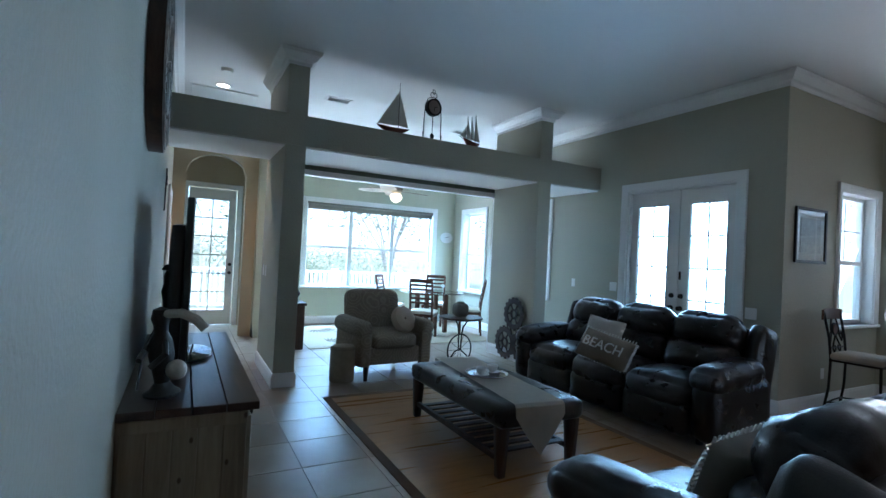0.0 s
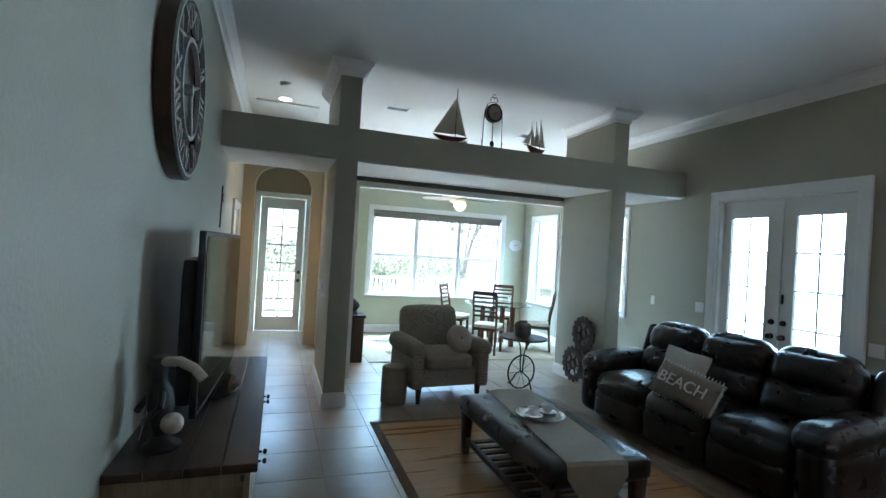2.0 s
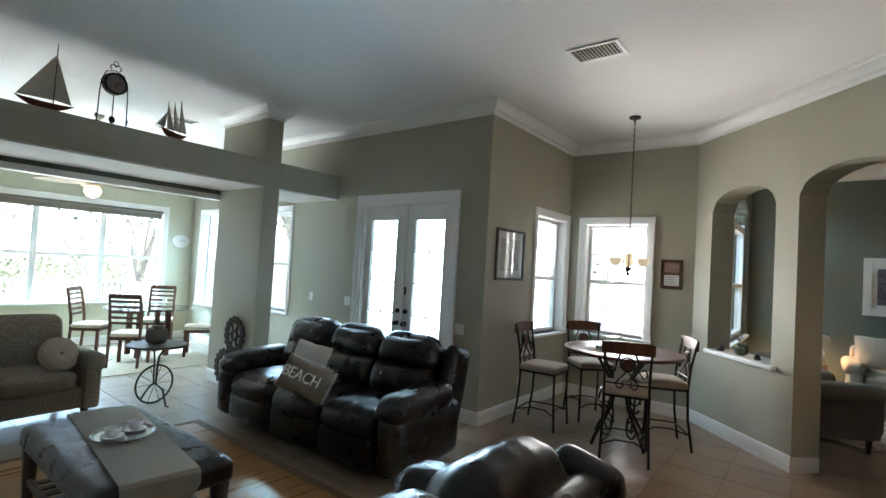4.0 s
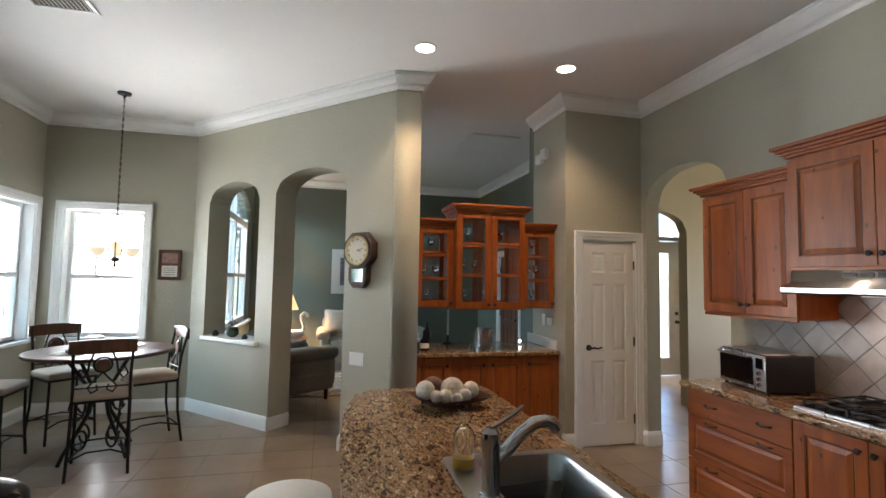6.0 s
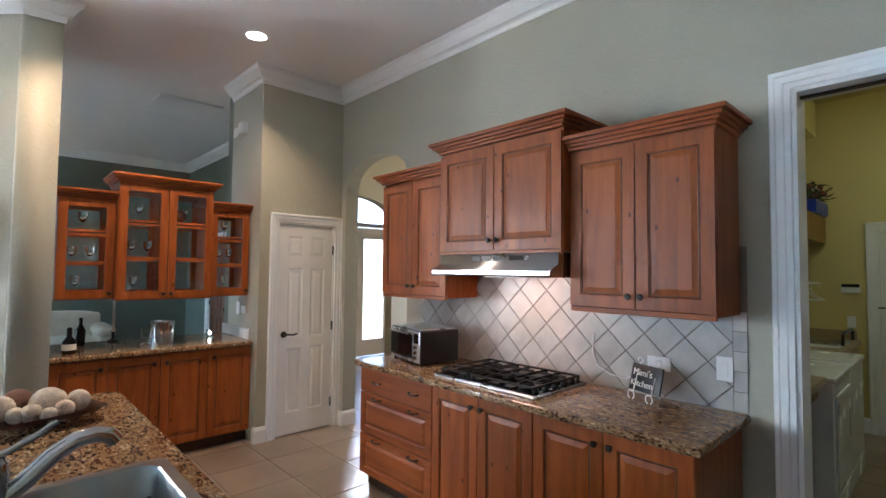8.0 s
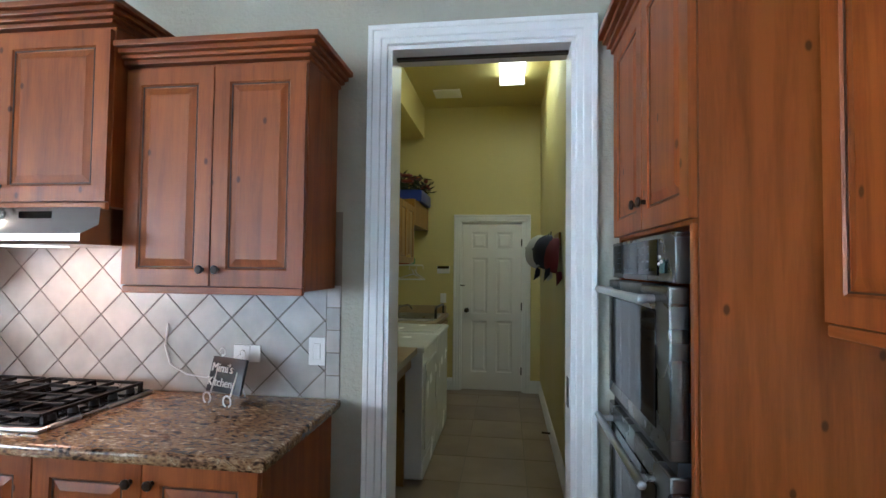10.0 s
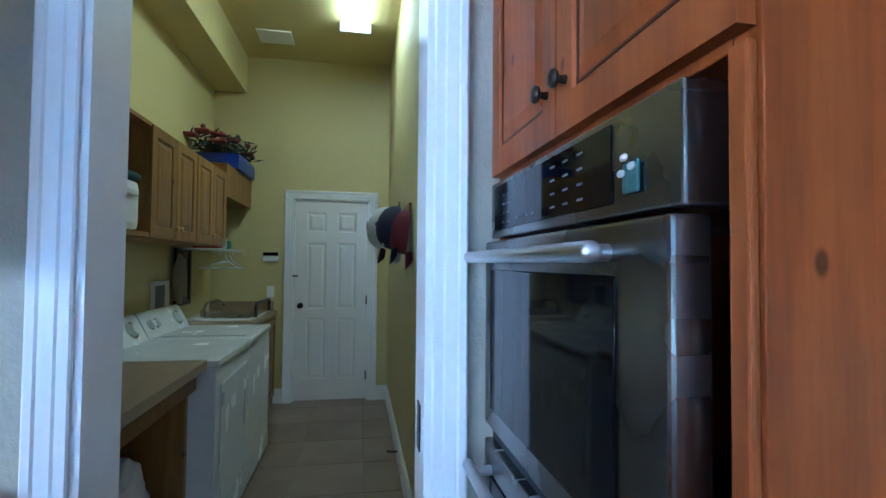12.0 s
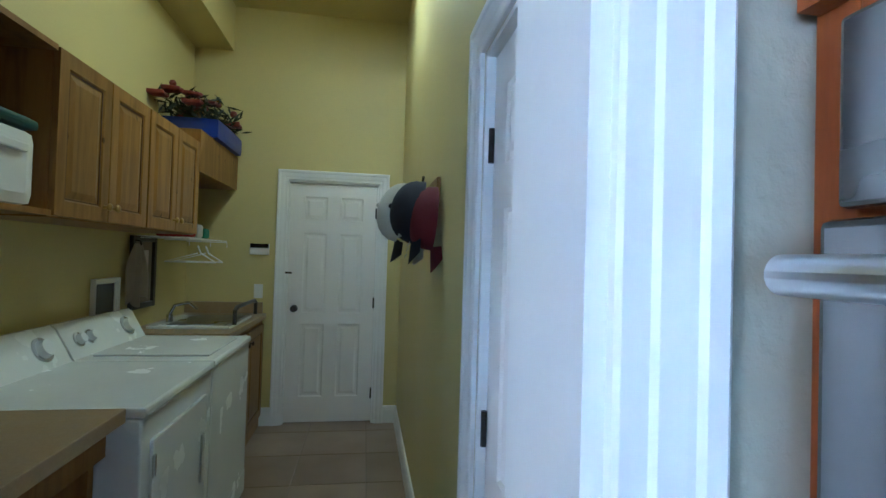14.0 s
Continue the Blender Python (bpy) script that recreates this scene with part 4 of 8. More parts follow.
# range hood
hood = thing("range_hood", 3.525, -3.5, 1.555, 180, "stainless steel range hood under a pine cabinet", "range hood")
bm = bmesh.new()
prof = [(-0.004, 0.0), (-0.49, 0.0), (-0.50, 0.012), (-0.50, 0.035), (-0.42, 0.075), (-0.415, 0.14), (-0.004, 0.14)]
a = [bm.verts.new((0, y, z)) for y, z in prof]
b = [bm.verts.new((0.94, y, z)) for y, z in prof]
for i in range(len(prof)):
    j = (i + 1) % len(prof)
    bm.faces.new((a[i], a[j], b[j], b[i]))
bm.faces.new(a)
bm.faces.new(b[::-1])
part("canopy", bm, HOODSTEEL, hood, smooth=0.2)
bm = bmesh.new()
for j in range(3):
    for k in range(5):
        box(bm, 0.30 + j * 0.085, -0.4185, 0.088 + k * 0.008, 0.368 + j * 0.085, -0.414, 0.092 + k * 0.008)
part("vent_slot", bm, BLACKP, hood)
part("control_panel", B(0.60, -0.419, 0.10, 0.74, -0.414, 0.125), BLACKGLASS, hood)
part("hood_light", B(0.35, -0.36, -0.004, 0.60, -0.2, 0.0), HOODLENS, hood)
lamp("hood_lamp", "AREA", look((3.0, -3.22, 1.54), (3.0, -3.35, 0.9)), 1.0, (1.0, 0.5, 0.28), 0.25, 0.14)

# gas cooktop
ck = thing("gas_cooktop", 3.40, -3.45, 0.92, 180, "black gas cooktop with a steel edge and iron grates", "cooktop")
part("tray", B(0, -0.53, 0.0, 0.77, 0.0, 0.014, bevel=0.005), STEEL, ck)
part("glass_top", B(0.012, -0.505, 0.0145, 0.758, -0.012, 0.018), BLACKGLASS, ck)
for gx, gy in ((0.15, -0.14), (0.15, -0.38), (0.40, -0.26), (0.62, -0.14), (0.62, -0.38)):
    bm = lathe(bmesh.new(), [(0.05, 0), (0.05, 0.012), (0.035, 0.016), (0.034, 0.024), (0.004, 0.026)], 20, (gx, gy, 0.018))
    part("burner", bm, IRON, ck)
for g0 in (0.03, 0.285, 0.51):
    bm = bmesh.new()
    w = 0.225
    for x in (g0, g0 + w):
        box(bm, x - 0.006, -0.49, 0.042, x + 0.006, -0.03, 0.054, bevel=0.002)
    for y in (-0.49, -0.26, -0.03):
        box(bm, g0, y - 0.006, 0.042, g0 + w, y + 0.006, 0.054, bevel=0.002)
    for y in (-0.38, -0.14):
        box(bm, g0 + 0.02, y - 0.005, 0.044, g0 + w - 0.02, y + 0.005, 0.058, bevel=0.002)
    box(bm, g0 + w / 2 - 0.005, -0.46, 0.044, g0 + w / 2 + 0.005, -0.06, 0.058, bevel=0.002)
    for x in (g0, g0 + w):
        for y in (-0.48, -0.04):
            box(bm, x - 0.007, y - 0.007, 0.018, x + 0.007, y + 0.007, 0.044)
    part("grate", bm, IRON, ck)
for k in range(5):
    part("knob", C((0.72, -0.08 - 0.09 * k, 0.018), (0.72, -0.08 - 0.09 * k, 0.04), 0.018, 0.015), BLACKP, ck)

# toaster oven
to = thing("toaster_oven", 4.05, -3.43, 0.92, 169, "black and steel toaster oven with four knobs", "toaster oven")
to.matrix_basis = pose(4.05, -3.43, 0.92, 0, 0, 169) @ Matrix.Diagonal((1, 0.86, 0.9, 1))
part("body", B(0, -0.37, 0.015, 0.46, 0.0, 0.27, bevel=0.012), BLACKP, to)
part("face", B(0.004, -0.378, 0.02, 0.456, -0.371, 0.265, bevel=0.003), STEEL, to)
part("door_glass", B(0.018, -0.384, 0.045, 0.352, -0.379, 0.232, bevel=0.002), BLACKGLASS, to)
bm = tube(bmesh.new(), [(0.03, -0.385, 0.243), (0.03, -0.41, 0.243), (0.345, -0.41, 0.243), (0.345, -0.385, 0.243)], 0.008)
part("handle", bm, STEEL, to)
part("display", B(0.375, -0.383, 0.17, 0.44, -0.379, 0.245, bevel=0.002), BLACKGLASS, to)
for z in (0.14, 0.10, 0.06):
    part("knob", C((0.41, -0.379, z), (0.41, -0.398, z), 0.015, 0.013), CHROME, to)
for x in (0.03, 0.43):
    for y in (-0.34, -0.03):
        part("foot", C((x, y, 0), (x, y, 0.016), 0.014, n=10), BLACKP, to)
part("tray_lid", B(0.02, -0.36, 0.2705, 0.44, -0.02, 0.278, bevel=0.003), STEEL, to)
bm = bmesh.new()
for k in range(3):
    box(bm, 0.461, -0.3, 0.15 + k * 0.02, 0.4625, -0.1, 0.158 + k * 0.02)
part("side_vents", bm, BLACKP, to)


def plate(name, m, w, h, rockers, label, category="light switch"):
    """A wall plate in the x-z plane, facing -y."""
    ob = new(name)
    ob.matrix_basis = m
    tagged(ob, label, category)
    part("cover", B(-w / 2, -0.007, -h / 2, w / 2, -0.001, h / 2, bevel=0.003), PLASTW, ob)
    for k in range(rockers):
        x = (k - (rockers - 1) / 2) * 0.046
        part("rocker", B(x - 0.016, -0.010, -0.033, x + 0.016, -0.0075, 0.033, bevel=0.002), PLASTW, ob)
    return ob


plate("light_switch", pose(1.90, -3.491, 1.12, 0, 0, 180), 0.075, 0.12, 1, "white single switch plate on the backsplash")
plate("power_outlet", pose(2.22, -3.491, 1.10, 0, 0, 180), 0.125, 0.075, 1, "white outlet plate on the backsplash", "outlet")
whole("charging_cable", tube(bmesh.new(), [(2.60, -3.486, 1.22), (2.61, -3.484, 1.12), (2.58, -3.482, 1.04), (2.50, -3.48, 1.0), (2.40, -3.478, 0.99), (2.30, -3.48, 1.05), (2.26, -3.486, 1.09)], 0.004), PLASTW, "thin white cable hanging against the backsplash", "cable")

# small slate sign on a wire easel
sg = thing("kitchen_sign", 2.23, -3.36, 0.92, 160, "small dark slate sign on a scrolled white easel", "sign")
part("slate", moved(B(-0.10, -0.006, 0.0, 0.10, 0.006, 0.14, bevel=0.002), pose(0, -0.02, 0.045, -14)), BLACKP, sg)
letters("lettering", "Mimi's", 0.05, pose(0, -0.026, 0.145, 76, 0, 0), LETTER, sg)
letters("lettering", "Kitchen", 0.047, pose(0, -0.0385, 0.09, 76, 0, 0), LETTER, sg)
bm = bmesh.new()
for sx in (-0.06, 0.06):
    tube(bm, [(sx + p[0], -0.05, p[2]) for p in arc(0, 0.025, 0.022, -60, 250, 14)], 0.0035, 6)
    tube(bm, [(sx, -0.05, 0.045), (sx, -0.035, 0.04), (sx, 0.02, 0.19)], 0.0035, 6)
    tube(bm, [(sx + p[0] * 1, 0.02, p[2]) for p in arc(0, 0.20, 0.016, -90, 200, 12)], 0.0035, 6)
tube(bm, [(-0.06, 0.0, 0.1), (0.06, 0.0, 0.1)], 0.0035, 6)
tube(bm, [(0, 0.02, 0.17), (0, 0.09, 0.004)], 0.0035, 6)
part("easel", bm, LETTER, sg)

# island with sink
isl = thing("kitchen_island", 0, 0, 0, 0, "cinnamon pine island under a brown granite top", "island")
bm = bmesh.new()
for c in ((1.95, -1.30, 0.1, 2.15, -0.72, 0.878), (3.07, -1.30, 0.1, 3.95, -0.72, 0.878), (2.15, -1.30, 0.1, 3.07, -0.72, 0.68), (2.15, -1.30, 0.68, 3.07, -1.285, 0.878), (2.15, -0.735, 0.68, 3.07, -0.72, 0.878)):
    box(bm, *c)
part("body", bm, PINE, isl)
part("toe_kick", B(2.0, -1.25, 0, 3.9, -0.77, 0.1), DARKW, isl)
outline = [(1.86, -1.37), (4.17, -1.37), (4.235, -1.34), (4.235, -0.66), (4.12, -0.54), (3.8, -0.46), (3.3, -0.42), (2.7, -0.41), (2.2, -0.44), (1.86, -0.5)]
bm = bmesh.new()
SX0, SX1, SY0, SY1 = 2.23, 2.99, -1.27, -0.83
lo = [bm.verts.new((x, y, 0.88)) for x, y in outline]
hi = [bm.verts.new((x, y, 0.92)) for x, y in outline]
hl = [bm.verts.new((x, y, 0.88)) for x, y in ((SX0, SY0), (SX1, SY0), (SX1, SY1), (SX0, SY1))]
hh = [bm.verts.new((x, y, 0.92)) for x, y in ((SX0, SY0), (SX1, SY0), (SX1, SY1), (SX0, SY1))]
k = len(outline)
for i in range(k):
    bm.faces.new((lo[i], lo[(i + 1) % k], hi[(i + 1) % k], hi[i]))
for i in range(4):
    bm.faces.new((hl[i], hh[i], hh[(i + 1) % 4], hl[(i + 1) % 4]))
for ring, hole in ((hi, hh), (lo, hl)):
    bm.faces.new((ring[0], ring[1], ring[2], hole[1], hole[0]))
    bm.faces.new((ring[2], ring[3], ring[4], ring[5], ring[6], hole[2], hole[1]))
    bm.faces.new((ring[6], ring[7], ring[8], hole[3], hole[2]))
    bm.faces.new((ring[8], ring[9], ring[0], hole[0], hole[3]))
bmesh.ops.bevel(bm, geom=[e for e in bm.edges if all(abs(v.co.z - 0.92) < 1e-4 for v in e.verts) and len(e.link_faces) == 2 and e.calc_face_angle(0) > 1 and all(not (SX0 - 0.01 < v.co.x < SX1 + 0.01 and SY0 - 0.01 < v.co.y < SY1 + 0.01) for v in e.verts)], offset=0.012, segments=3, affect="EDGES")
whole("island_worktop", bm, GRANITE, "polished brown granite top of the island", "worktop", smooth=0.7)
sk = thing("sink", 0, 0, 0.92, 0, "stainless steel drop-in sink in the island", "sink")
bm = bmesh.new()


def rrect(x0, y0, x1, y1, r, z, n=5):
    out = []
    for cx, cy, a0 in ((x1 - r, y1 - r, 0), (x0 + r, y1 - r, 90), (x0 + r, y0 + r, 180), (x1 - r, y0 + r, 270)):
        for i in range(n + 1):
            a = radians(a0 + 90 * i / n)
            out.append(bm.verts.new((cx + r * math.cos(a), cy + r * math.sin(a), z)))
    return out


rings = [rrect(2.19, -1.31, 3.03, -0.79, 0.03, 0.001), rrect(2.19, -1.31, 3.03, -0.79, 0.03, 0.006), rrect(2.195, -1.305, 3.025, -0.795, 0.03, 0.008),
         rrect(2.26, -1.275, 2.985, -0.905, 0.06, 0.008), rrect(2.265, -1.27, 2.98, -0.91, 0.06, 0.0), rrect(2.28, -1.255, 2.965, -0.925, 0.06, -0.17), rrect(2.32, -1.215, 2.925, -0.965, 0.05, -0.19)]
for a, b in zip(rings, rings[1:]):
    for i in range(len(a)):
        bm.faces.new((a[i], a[(i + 1) % len(a)], b[(i + 1) % len(a)], b[i]))
bm.faces.new(rings[-1])
part("basin", bm, SINKSTEEL, sk)
part("drain", lathe(bmesh.new(), [(0.045, 0), (0.045, 0.003), (0.03, 0.004), (0.004, 0.002)], 20, (2.62, -1.09, -0.19)), CHROME, sk)
fc = thing("faucet", 2.66, -0.86, 0.928, -80, "chrome single lever kitchen faucet", "faucet")
part("body", lathe(bmesh.new(), [(0.036, 0), (0.036, 0.008), (0.030, 0.014), (0.029, 0.15), (0.031, 0.155), (0.030, 0.2), (0.02, 0.212), (0.004, 0.214)], 24), CHROME, fc)
part("spout", tube(bmesh.new(), [(0, 0, 0.10), (0.06, 0, 0.14), (0.11, 0, 0.185), (0.16, 0, 0.212), (0.20, 0, 0.215), (0.235, 0, 0.205), (0.25, 0, 0.185)], 0.022, 14), CHROME, fc)
part("lever", tube(bmesh.new(), [(0, 0, 0.212), (0.03, -0.0, 0.222), (0.08, 0, 0.245), (0.12, 0, 0.268)], 0.0085, 10), CHROME, fc)
bt = thing("soap_bottle", 2.90, -0.845, 0.928, 0, "clear glass bottle with a little yellow liquid", "bottle")
part("glass", lathe(bmesh.new(), [(0.036, 0), (0.04, 0.004), (0.04, 0.11), (0.034, 0.135), (0.015, 0.155), (0.013, 0.19), (0.017, 0.192), (0.017, 0.2), (0.011, 0.2)], 24), CLEAR, bt)
part("liquid", lathe(bmesh.new(), [(0.034, 0.006), (0.036, 0.008), (0.036, 0.04), (0.034, 0.041)], 24), material("yellow_liquid", (0.6, 0.36, 0.03), 0.2, bump=0), bt)
bw = thing("decor_bowl", 3.78, -1.02, 0.92, 105, "shallow square brown bowl of shells and carved balls", "bowl")
bm = bmesh.new()
n = 10
vs = [[bm.verts.new((x, y, 0.004 + 0.055 * max(abs(x) / 0.2, abs(y) / 0.15) ** 2.2)) for y in np.linspace(-0.15, 0.15, n)] for x in np.linspace(-0.2, 0.2, n)]
for i in range(n - 1):
    for j in range(n - 1):
        bm.faces.new((vs[i][j], vs[i + 1][j], vs[i + 1][j + 1], vs[i][j + 1]))
bmesh.ops.solidify(bm, geom=bm.faces[:], thickness=0.006)
part("dish", bm, WALNUT, bw)
SHELL = material("pale_carved_shell", (0.72, 0.61, 0.48), 0.7, var=0.35, scale=60, fine=150, bump=0.9)
RUST = material("russet_carved_ball", (0.20, 0.09, 0.055), 0.6, var=0.4, scale=70, fine=150, bump=0.9)
for x, y, r, mt in ((-0.02, 0.0, 0.066, SHELL), (0.13, -0.03, 0.052, SHELL), (0.06, -0.075, 0.058, RUST), (-0.12, 0.03, 0.046, SHELL), (0.055, 0.055, 0.038, SHELL), (-0.05, 0.085, 0.036, SHELL), (0.10, 0.04, 0.033, SHELL), (0.01, 0.10, 0.03, SHELL), (-0.07, -0.07, 0.045, SHELL)):
    part("carved_ball", ball(bmesh.new(), (x, y, 0.016 + r + 0.12 * (abs(x) + abs(y))), r, 20), mt, bw)


# ---------- oven cabinet and the cabinet beside it ----------
ov = thing("oven_cabinet", 0.65, -3.495, 0, 90, "tall cinnamon pine oven cabinet beside the laundry doorway", "tall cabinet")
W = 0.81
bm = bmesh.new()
for c in ((0, 0.0, 0.1, 0.035, 0.63, 2.38), (W - 0.035, 0.0, 0.1, W, 0.63, 2.38), (0.035, 0.0, 1.60, W - 0.035, 0.63, 2.38), (0.035, 0.0, 0.1, W - 0.035, 0.63, 0.36), (0.035, 0.4, 0.36, W - 0.035, 0.63, 1.6)):
    box(bm, *c, bevel=0.002)
part("body", bm, PINE_S, ov)
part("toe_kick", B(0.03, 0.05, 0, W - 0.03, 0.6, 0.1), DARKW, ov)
for i in range(2):
    cab_door(ov, 0.005 + i * 0.402, 1.612, 0.397, 0.75, -0.022, PINE, (0.36 if i == 0 else 0.037, 0.085, "knob"))
cab_door(ov, 0.005, 0.12, 0.80, 0.22, -0.022, PINE_X, (0.40, 0.15, "knob"), 0.05, "drawer")
part("crown", cab_crown(bmesh.new(), 0, -0.02, W, 0.62, 2.36, 0.085), PINE_X, ov)
part("edge_bead", B(W - 0.03, -0.012, 0.1, W - 0.004, -0.0005, 1.60, bevel=0.004), PINE, ov)
oven = thing("wall_oven", 0.65, -3.445, 0, 90, "stainless steel double wall oven with black glass", "wall oven")
OW = 0.70
part("control_panel", B(0.0, -0.035, 1.455, OW, 0.35, 1.585, bevel=0.004), OVENSTEEL, oven)
cp = part("control_glass", B(0.035, -0.038, 1.472, OW - 0.135, -0.0352, 1.573, bevel=0.001), BLACKGLASS, oven)
PRINT = material("panel_print", (0.16, 0.17, 0.18), 0.5, bump=0)
bm = bmesh.new()
for gx in (0.10, 0.135):
    for r in range(4):
        box(bm, gx, -0.0389, 1.485 + r * 0.02, gx + 0.016, -0.0382, 1.4875 + r * 0.02)
for gx in range(4):
    box(bm, 0.19 + gx * 0.03, -0.0389, 1.487, 0.206 + gx * 0.03, -0.0382, 1.491)
for gx in range(3):
    for r in range(4):
        box(bm, 0.37 + gx * 0.05, -0.0389, 1.487 + r * 0.022, 0.388 + gx * 0.05, -0.0382, 1.4905 + r * 0.022)
tagged(part("key_print", bm, PRINT, cp), kind="stuff")


def oven_door(z0, z1, hz):
    d = part("oven_door", B(0.0, -0.05, z0, OW, -0.002, z1, bevel=0.006), OVENSTEEL, oven)
    part("door_window", B(0.06, -0.054, z0 + 0.05, OW - 0.10, -0.0505, z1 - 0.065, bevel=0.002), BLACKGLASS, d)
    bm = C((0.02, -0.095, hz), (OW - 0.075, -0.095, hz), 0.0125, n=18)
    ball(bm, (OW - 0.075, -0.095, hz), 0.0124, 16, (0.5, 1, 1))
    for x in (0.06, OW - 0.12):
        cyl(bm, (x, -0.048, hz), (x, -0.095, hz), 0.011, n=12)
    part("handle", bm, STEEL, d)
    return d


oven_door(1.02, 1.447, 1.41)
oven_door(0.46, 0.985, 0.93)
part("gap", B(0.004, -0.03, 0.985, OW - 0.004, 0.3, 1.02), BLACKP, oven)
part("chassis", B(0.004, 0.0, 0.40, OW - 0.004, 0.38, 0.985), SMOKE, oven)
part("bottom_trim", B(0, -0.03, 0.40, OW, -0.001, 0.455, bevel=0.003), OVENSTEEL, oven)
mg = thing("magnet", 0.6855, -2.83, 1.50, 90, "small painted gull magnet on the oven panel", "magnet")
part("back", B(-0.019, -0.006, -0.021, 0.015, -0.001, 0.016, bevel=0.003), material("teal_resin", (0.07, 0.14, 0.13), 0.5, var=0.4, scale=50, fine=120), mg)
for cx, cz in ((-0.018, 0.005), (-0.012, 0.028), (0.004, 0.012)):
    part("gull", ball(bmesh.new(), (cx, -0.007, cz * 0.8), 0.0055, 10, (1.5, 0.6, 0.9)), LETTER, mg)

wu = wall_unit(0.0, 0.9, 1.36, 2.29, 0.40, "cinnamon pine wall cabinet beside the oven cabinet", y=0, rz=0)
wu.matrix_basis = pose(0.0, -2.665, 1.36, 0, 0, 90)
bc = thing("base_cabinet", 0.0, -2.665, 0, 90, "cinnamon pine base cabinet beside the oven cabinet", "base cabinet", "kitchen base cabinets")
part("body", B(0, -0.60, 0.1, 0.9, -0.012, 0.878, bevel=0.002), PINE, bc)
part("toe_kick", B(0.0, -0.54, 0, 0.9, -0.012, 0.1), DARKW, bc)
for i in range(2):
    cab_door(bc, i * 0.45 + 0.003, 0.11, 0.444, 0.755, -0.622, PINE, (0.40 if i == 0 else 0.04, 0.70, "knob"))
whole("worktop", B(0.003, -2.664, 0.88, 0.65, -1.75, 0.92, bevel=0.012), GRANITE, "polished brown granite worktop beside the ovens", "worktop")


# ---------- dry bar with glazed cabinets ----------
def bar_base(y0, w, label):
    t = thing("bar_base_cabinet", 6.22, y0, 0, -90, label, "base cabinet", "bar base cabinets")
    part("body", B(0, -0.58, 0.1, w, -0.004, 0.878, bevel=0.002), PINE, t)
    part("toe_kick", B(0, -0.52, 0, w, -0.004, 0.1), DARKW, t)
    return t


t = bar_base(-1.165, 0.725, "cinnamon pine bar cabinet with raised panel doors")
cab_door(t, 0.003, 0.11, 0.357, 0.755, -0.60, PINE, (0.315, 0.69, "knob"))
cab_door(t, 0.364, 0.11, 0.358, 0.755, -0.60, PINE, (0.315, 0.69, "knob"))
t = bar_base(-1.892, 0.745, "cinnamon pine bar cabinet with raised panel doors")
cab_door(t, 0.003, 0.11, 0.365, 0.755, -0.60, PINE, (0.04, 0.69, "knob"))
cab_door(t, 0.374, 0.11, 0.366, 0.755, -0.60, PINE, (0.04, 0.69, "knob"))
whole("bar_worktop", B(5.585, -2.636, 0.88, 6.40, -1.164, 0.92, bevel=0.012), GRANITE, "polished granite bar worktop", "worktop")
whole("bar_upstand", B(5.64, -2.637, 0.921, 6.35, -2.617, 1.02, bevel=0.003), SPLASH, "pale stone upstand beside the bar", "upstand")


def glazed_unit(y0, w, zb, zt, front, label, doors):
    """An open-backed display cabinet with glazed doors front and back."""
    t = thing("glazed_cabinet", 6.04, y0, zb, -90, label, "display cabinet", "glazed bar cabinets")
    dep, h = 6.04 - front, zt - zb
    bm = bmesh.new()
    for c in ((0, -dep, 0, 0.02, 0, h), (w - 0.02, -dep, 0, w, 0, h), (0.02, -dep, 0, w - 0.02, 0, 0.03), (0.02, -dep, h - 0.03, w - 0.02, 0, h)):
        box(bm, *c)
    part("carcass", bm, PINE, t)
    for k in (1, 2):
        part("shelf", B(0.02, -dep + 0.03, h * k / 3, w - 0.02, -0.02, h * k / 3 + 0.016), PINE_X, t)
    dw = w / doors
    for i in range(doors):
        for y, nm in ((-dep - 0.022, "door"), (0.002, "back_door")):
            bm = bmesh.new()
            a, b = i * dw + 0.003, (i + 1) * dw - 0.003
            for c in ((a, y, 0.01, a + 0.06, y + 0.02, h - 0.01), (b - 0.06, y, 0.01, b, y + 0.02, h - 0.01), (a + 0.06, y, 0.01, b - 0.06, y + 0.02, 0.075), (a + 0.06, y, h - 0.075, b - 0.06, y + 0.02, h - 0.01)):
                box(bm, *c, bevel=0.002)
            for k in (1, 2):
                zz = 0.075 + (h - 0.15) * k / 3
                box(bm, a + 0.06, y + 0.004, zz - 0.008, b - 0.06, y + 0.016, zz + 0.008)
            d = part(nm, bm, PINE, t)
            g = part("pane", B(a + 0.06, y + 0.008, 0.075, b - 0.06, y + 0.011, h - 0.075), GLASS, d)
            g.visible_shadow = False
        px = (dw - 0.03 if i == 0 else dw + 0.03) if doors > 1 else w - 0.03
        knob("handle", t, px, 0.05, -dep - 0.022, 0.012)
    part("crown", cab_crown(bmesh.new(), 0, -dep - 0.02, w, 0.02, h - 0.01, 0.07, 0.055), PINE_X, t)
    return t


